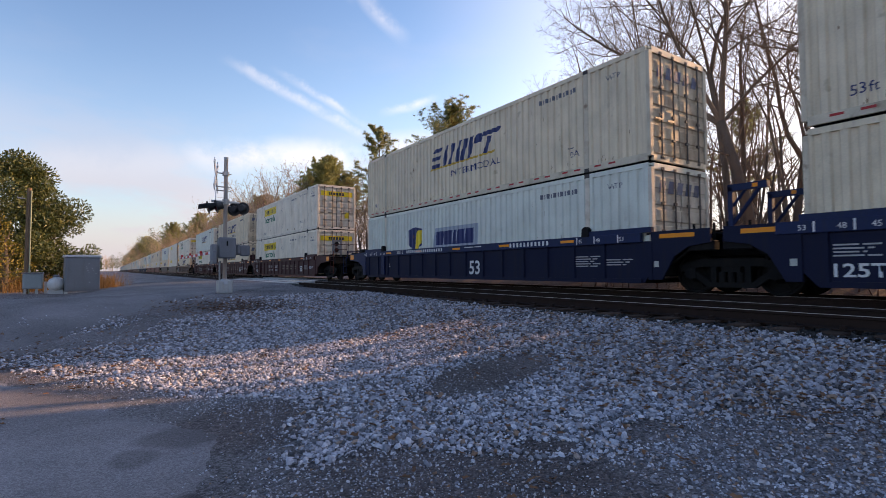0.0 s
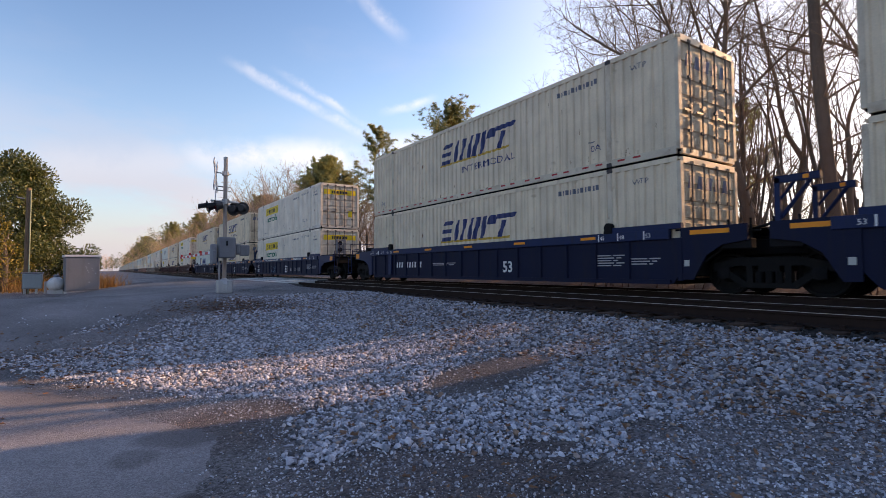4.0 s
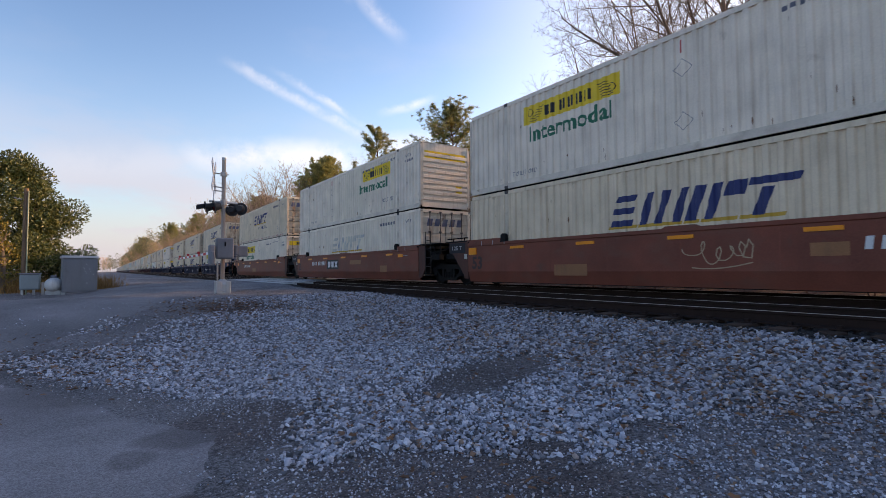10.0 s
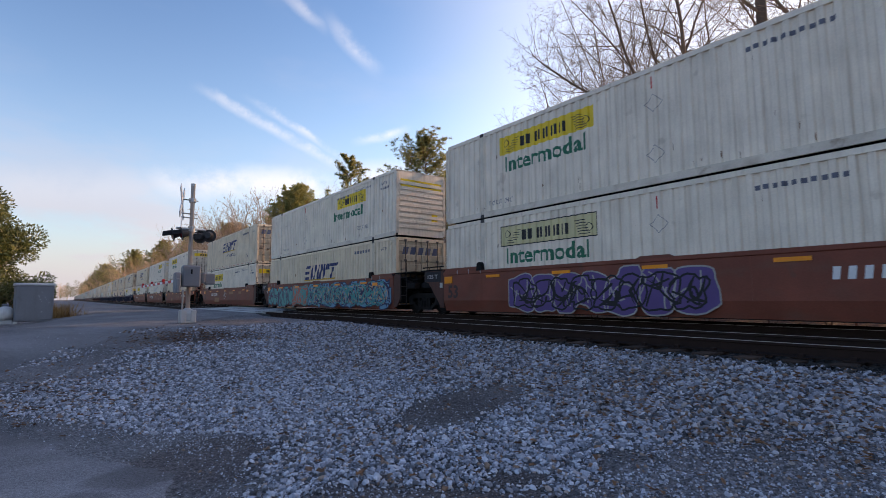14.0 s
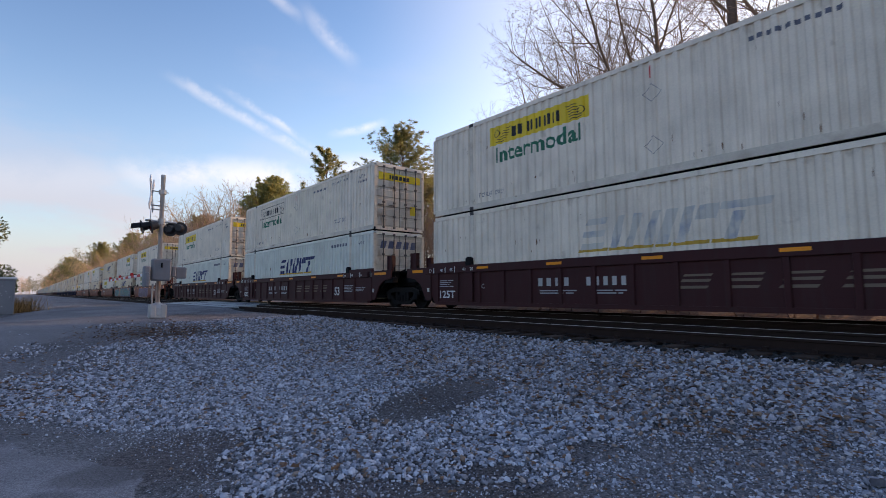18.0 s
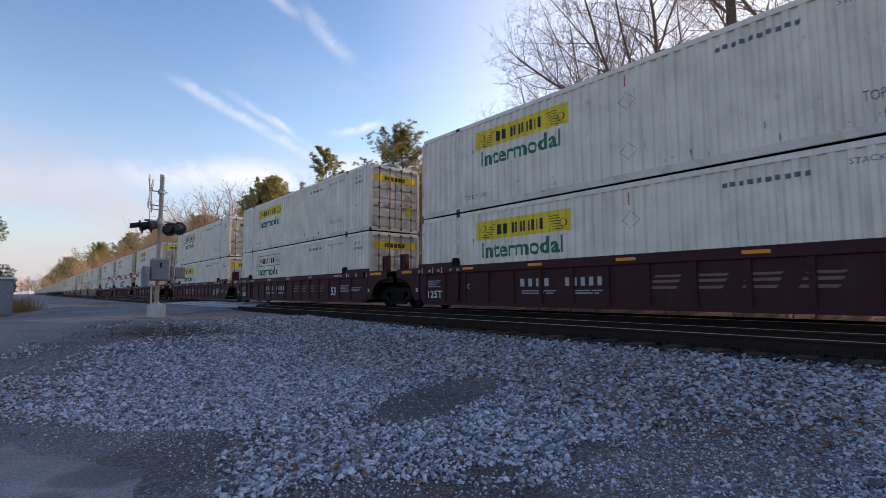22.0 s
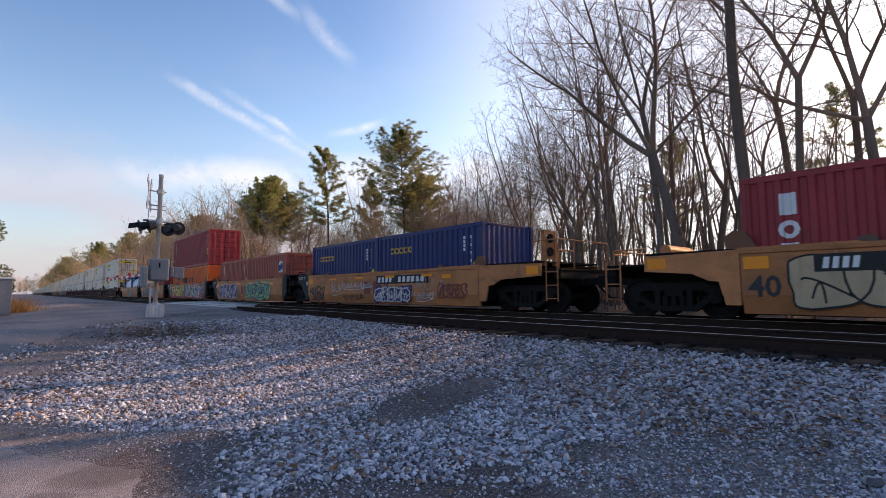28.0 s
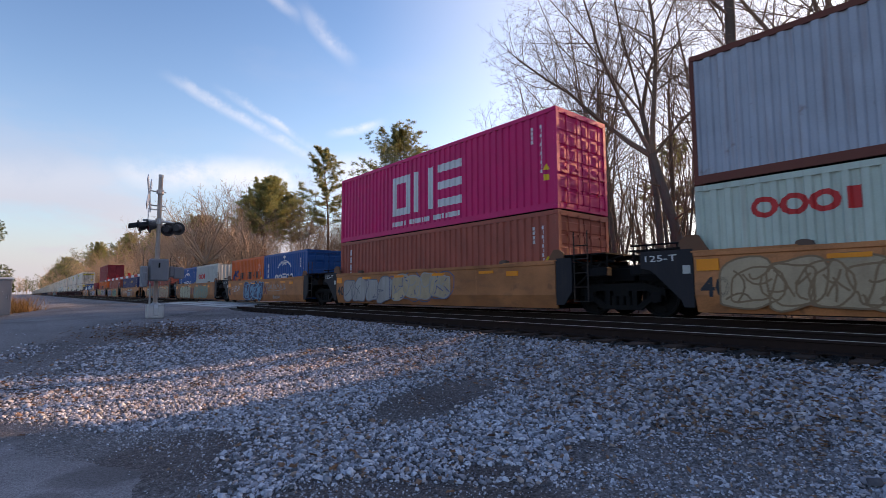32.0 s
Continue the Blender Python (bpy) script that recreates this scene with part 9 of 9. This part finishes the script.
def gravel_at(x, y):
    """How thickly the pale stones lie: 0 to 1."""
    d = 0.5
    edge = drive_edge(y) if y < 10 else -9
    off = x - edge
    if y < 10 and off < 0.0:
        return 0.0
    s, o = road_place(x, y)
    if o > 0.0:
        return max(0.0, 0.34 * math.exp(-o / 1.5) * (0.6 + noise.noise((x * 1.5, y * 1.5, 4.4))) + 0.05 * smooth01(0.1, 0.5, noise.noise((x * 0.5, y * 0.5, 6.4))))
    d = 1.0
    d *= 1 - 0.93 * blob(x, y, 3.6, 4.45, 0.98, 0.52, 10)       # dark bare patch
    d *= 1 - 0.9 * blob(x, y, 1.0, 5.2, 0.8, 0.42, -45)           # dark rim of the asphalt
    d *= 1 - 0.93 * blob(x, y, 1.6, 2.3, 1.25, 0.9, -20)         # brown dirt
    d *= 1 - 0.9 * blob(x, y, 2.64, 2.57, 0.26, 0.13, -50)
    d *= 1 - 0.8 * blob(x, y, 2.44, 2.12, 0.24, 0.12, -40)
    d *= 1 - 0.8 * blob(x, y, 3.36, 2.27, 0.24, 0.17, 20)
    d *= 1 - 0.45 * blob(x, y, 3.4, 1.2, 0.9, 0.8, 0)
    d *= 1 - 0.55 * blob(x, y, 2.6, 13.2, 1.2, 0.8, 0)
    d *= 0.92 + 0.5 * noise.noise((x * 0.8, y * 0.8, 2.2))
    d *= smooth01(0.0, 0.5, off) * 0.85 + 0.15 if y < 10 else 0.16 + 0.84 * smooth01(0.1, 2.2, -o)
    return max(0.01, min(1.0, d))


rs = random.Random(41)
pale, psz, dark, dsz = [], [], [], []
for _ in range(300000):
    y = 0.4 + 14.6 * rs.random() ** 1.45
    if rs.random() < 0.16:
        y = 0.8 - 5.2 * rs.random() ** 1.3
    x = rs.uniform(-2.6, 6.9)
    a = math.degrees(math.atan2(x, y))
    if y > 0.6 and (a < -18 or a > 92):
        continue
    thick = gravel_at(x, y)
    if rs.random() > thick:
        continue
    # older, browner and coarser ballast lies nearer the rails and to the side of the heap
    old = smooth01(3.4, 5.0, x + 0.5 * noise.noise((x, y, 8.8)) + 0.9 * noise.noise((x * 0.35, y * 0.35, 2.8)) * smooth01(4, 8, y)) * 0.9
    fine = blob(x, y, 3.6, 1.5, 1.5, 0.75, -20)
    brown = rs.random() < old
    r = min(0.038, max(0.008, rs.lognormvariate(math.log(0.0200 if brown else 0.0148), 0.30)))
    if thick < 0.2:
        r *= 0.55
    elif rs.random() < fine:
        r *= 0.55
    elif rs.random() < (0.42 if brown else 0.08):
        continue
    if y > 8:
        if rs.random() < 0.4:
            continue
        r *= 1.15
    z = height(x, y) + r * 0.3 + 0.5 * r * rs.random()
    if brown:
        dark.append((x, y, z))
        dsz.append(r)
    else:
        pale.append((x, y, z))
        psz.append(r)
stone_field("gravel_stones", "loose pale crushed granite over dark soil", STONE, np.array(pale), np.array(psz), 1)
bed = []
bsz = []
for _ in range(22000):
    x = rs.uniform(6.7, 15.2)
    y = -1.5 + 32 * rs.random() ** 1.5
    s, o = road_place(x, y)
    if o > -0.2 or min(abs(abs(x - NEAR) - 0.7525), abs(abs(x - FAR) - 0.7525)) < 0.09:
        continue
    r = rs.uniform(0.018, 0.036)
    bed.append((x, y, -0.215 + rs.uniform(0, 0.02)))
    bsz.append(r)
stone_field("shoulder_stones", "older brownish ballast stones on the shoulder", STONEDARK, np.array(dark), np.array(dsz), 2)
stone_field("ballast_stones", "ballast between the sleepers, darkened with the train's shade", BEDSTONE, np.array(bed), np.array(bsz), 4)
big = [(1.79, 2.88), (2.3, 2.75), (4.9, 2.6), (2.5, 6.3), (3.1, 8.2), (2.2, 2.1)]
stone_field("larger_stones", "a few larger grey stones lying on the dirt", STONE, np.array([(x, y, height(x, y) + 0.008) for x, y in big]), np.array([0.036, 0.024, 0.03, 0.034, 0.036, 0.024]), 3, 0.5)
grit, gsz = [], []
for _ in range(27000):
    y = 0.9 + 7.5 * rs.random() ** 1.3
    edge = drive_edge(y)
    x = edge + rs.gauss(0.7, 0.75) if rs.random() < 0.8 else rs.uniform(-4.5, 2.5)
    if road_place(x, y)[1] > 2.5:
        continue
    if x < edge and rs.random() > 0.10 + 0.9 * math.exp((x - edge) / 0.2):
        continue
    r = min(0.014, max(0.0025, rs.lognormvariate(math.log(0.0048), 0.42)))
    grit.append((x, y, height(x, y) + r * 0.4 + (0.006 if x < edge else 0)))
    gsz.append(r)
stone_field("fine_grit", "fine grit and chips strewn over dirt and asphalt", STONE, np.array(grit), np.array(gsz), 6)

lv, lf = [], []
for _ in range(3600):
    q = rs.random()
    if q < 0.45:
        x, y = rs.uniform(1.5, 6.8), rs.uniform(1.0, 9)
    elif q < 0.75:
        x, y = rs.gauss(2.6, 0.8), rs.gauss(13.3, 0.8)
    elif q < 0.87:
        x, y = rs.uniform(4.2, 6.9), rs.uniform(0.8, 5)
    else:
        x, y = rs.gauss(-0.3, 1.0), rs.gauss(9.2, 1.1)
    if rs.random() > 0.3 and q < 0.45 and x < 4:
        continue
    L = rs.uniform(0.018, 0.042)
    a = rs.uniform(0, 2 * math.pi)
    u, w = Vector((math.cos(a), math.sin(a), rs.gauss(0, 0.2))) * L, Vector((-math.sin(a), math.cos(a), rs.gauss(0, 0.2))) * L * 0.55
    up = Vector((0, 0, L * rs.uniform(0.1, 0.4)))
    p = Vector((x, y, height(x, y) + 0.022 + 0.012 * rs.random()))
    i = len(lv)
    # a lobed, curled oak leaf: a midrib with raised edges
    lv += [tuple(p - u), tuple(p), tuple(p + u), tuple(p - u * 0.55 + w * 0.8 + up), tuple(p + w * 0.6 + up * 0.7), tuple(p + u * 0.5 + w + up), tuple(p - u * 0.55 - w * 0.8 + up), tuple(p - w * 0.6 + up * 0.7), tuple(p + u * 0.5 - w + up)]
    lf += [(i, i + 1, i + 4, i + 3), (i + 1, i + 2, i + 5, i + 4), (i, i + 6, i + 7, i + 1), (i + 1, i + 7, i + 8, i + 2)]
fallen = tagged(raw("fallen_leaves", lv, lf, FALLEN), "scattered dry brown leaves on the gravel", "leaves", kind="stuff")


# ---- what moves ----
def rolled(t):
    """Metres that the train has gone since the start."""
    return 15.46 * t + 0.00696 * t * t


def motions():
    times = (0, 4, 8, 12, 16, 20, 24, 28, 32)
    for ob, x, y, z in TRAIN:
        walk(ob, [(t, pose(x, y + rolled(t), z)) for t in times])
    # the wheels roll with the train; alike wheelsets share one turn
    first = {}
    for ob, place in WHEELS:
        key = round(place, 2)
        if key not in first:
            walk(ob, [(i / 30, pose(0, place, WHEEL_R, -math.degrees(rolled(i / 30) / WHEEL_R) % 360)) for i in range(0, 961)])
            first[key] = ob.animation_data
        else:
            ob.rotation_mode = "QUATERNION"
            keys = ob.animation_data_create()
            keys.action = first[key].action
            keys.action_slot = first[key].action_slot


motions()
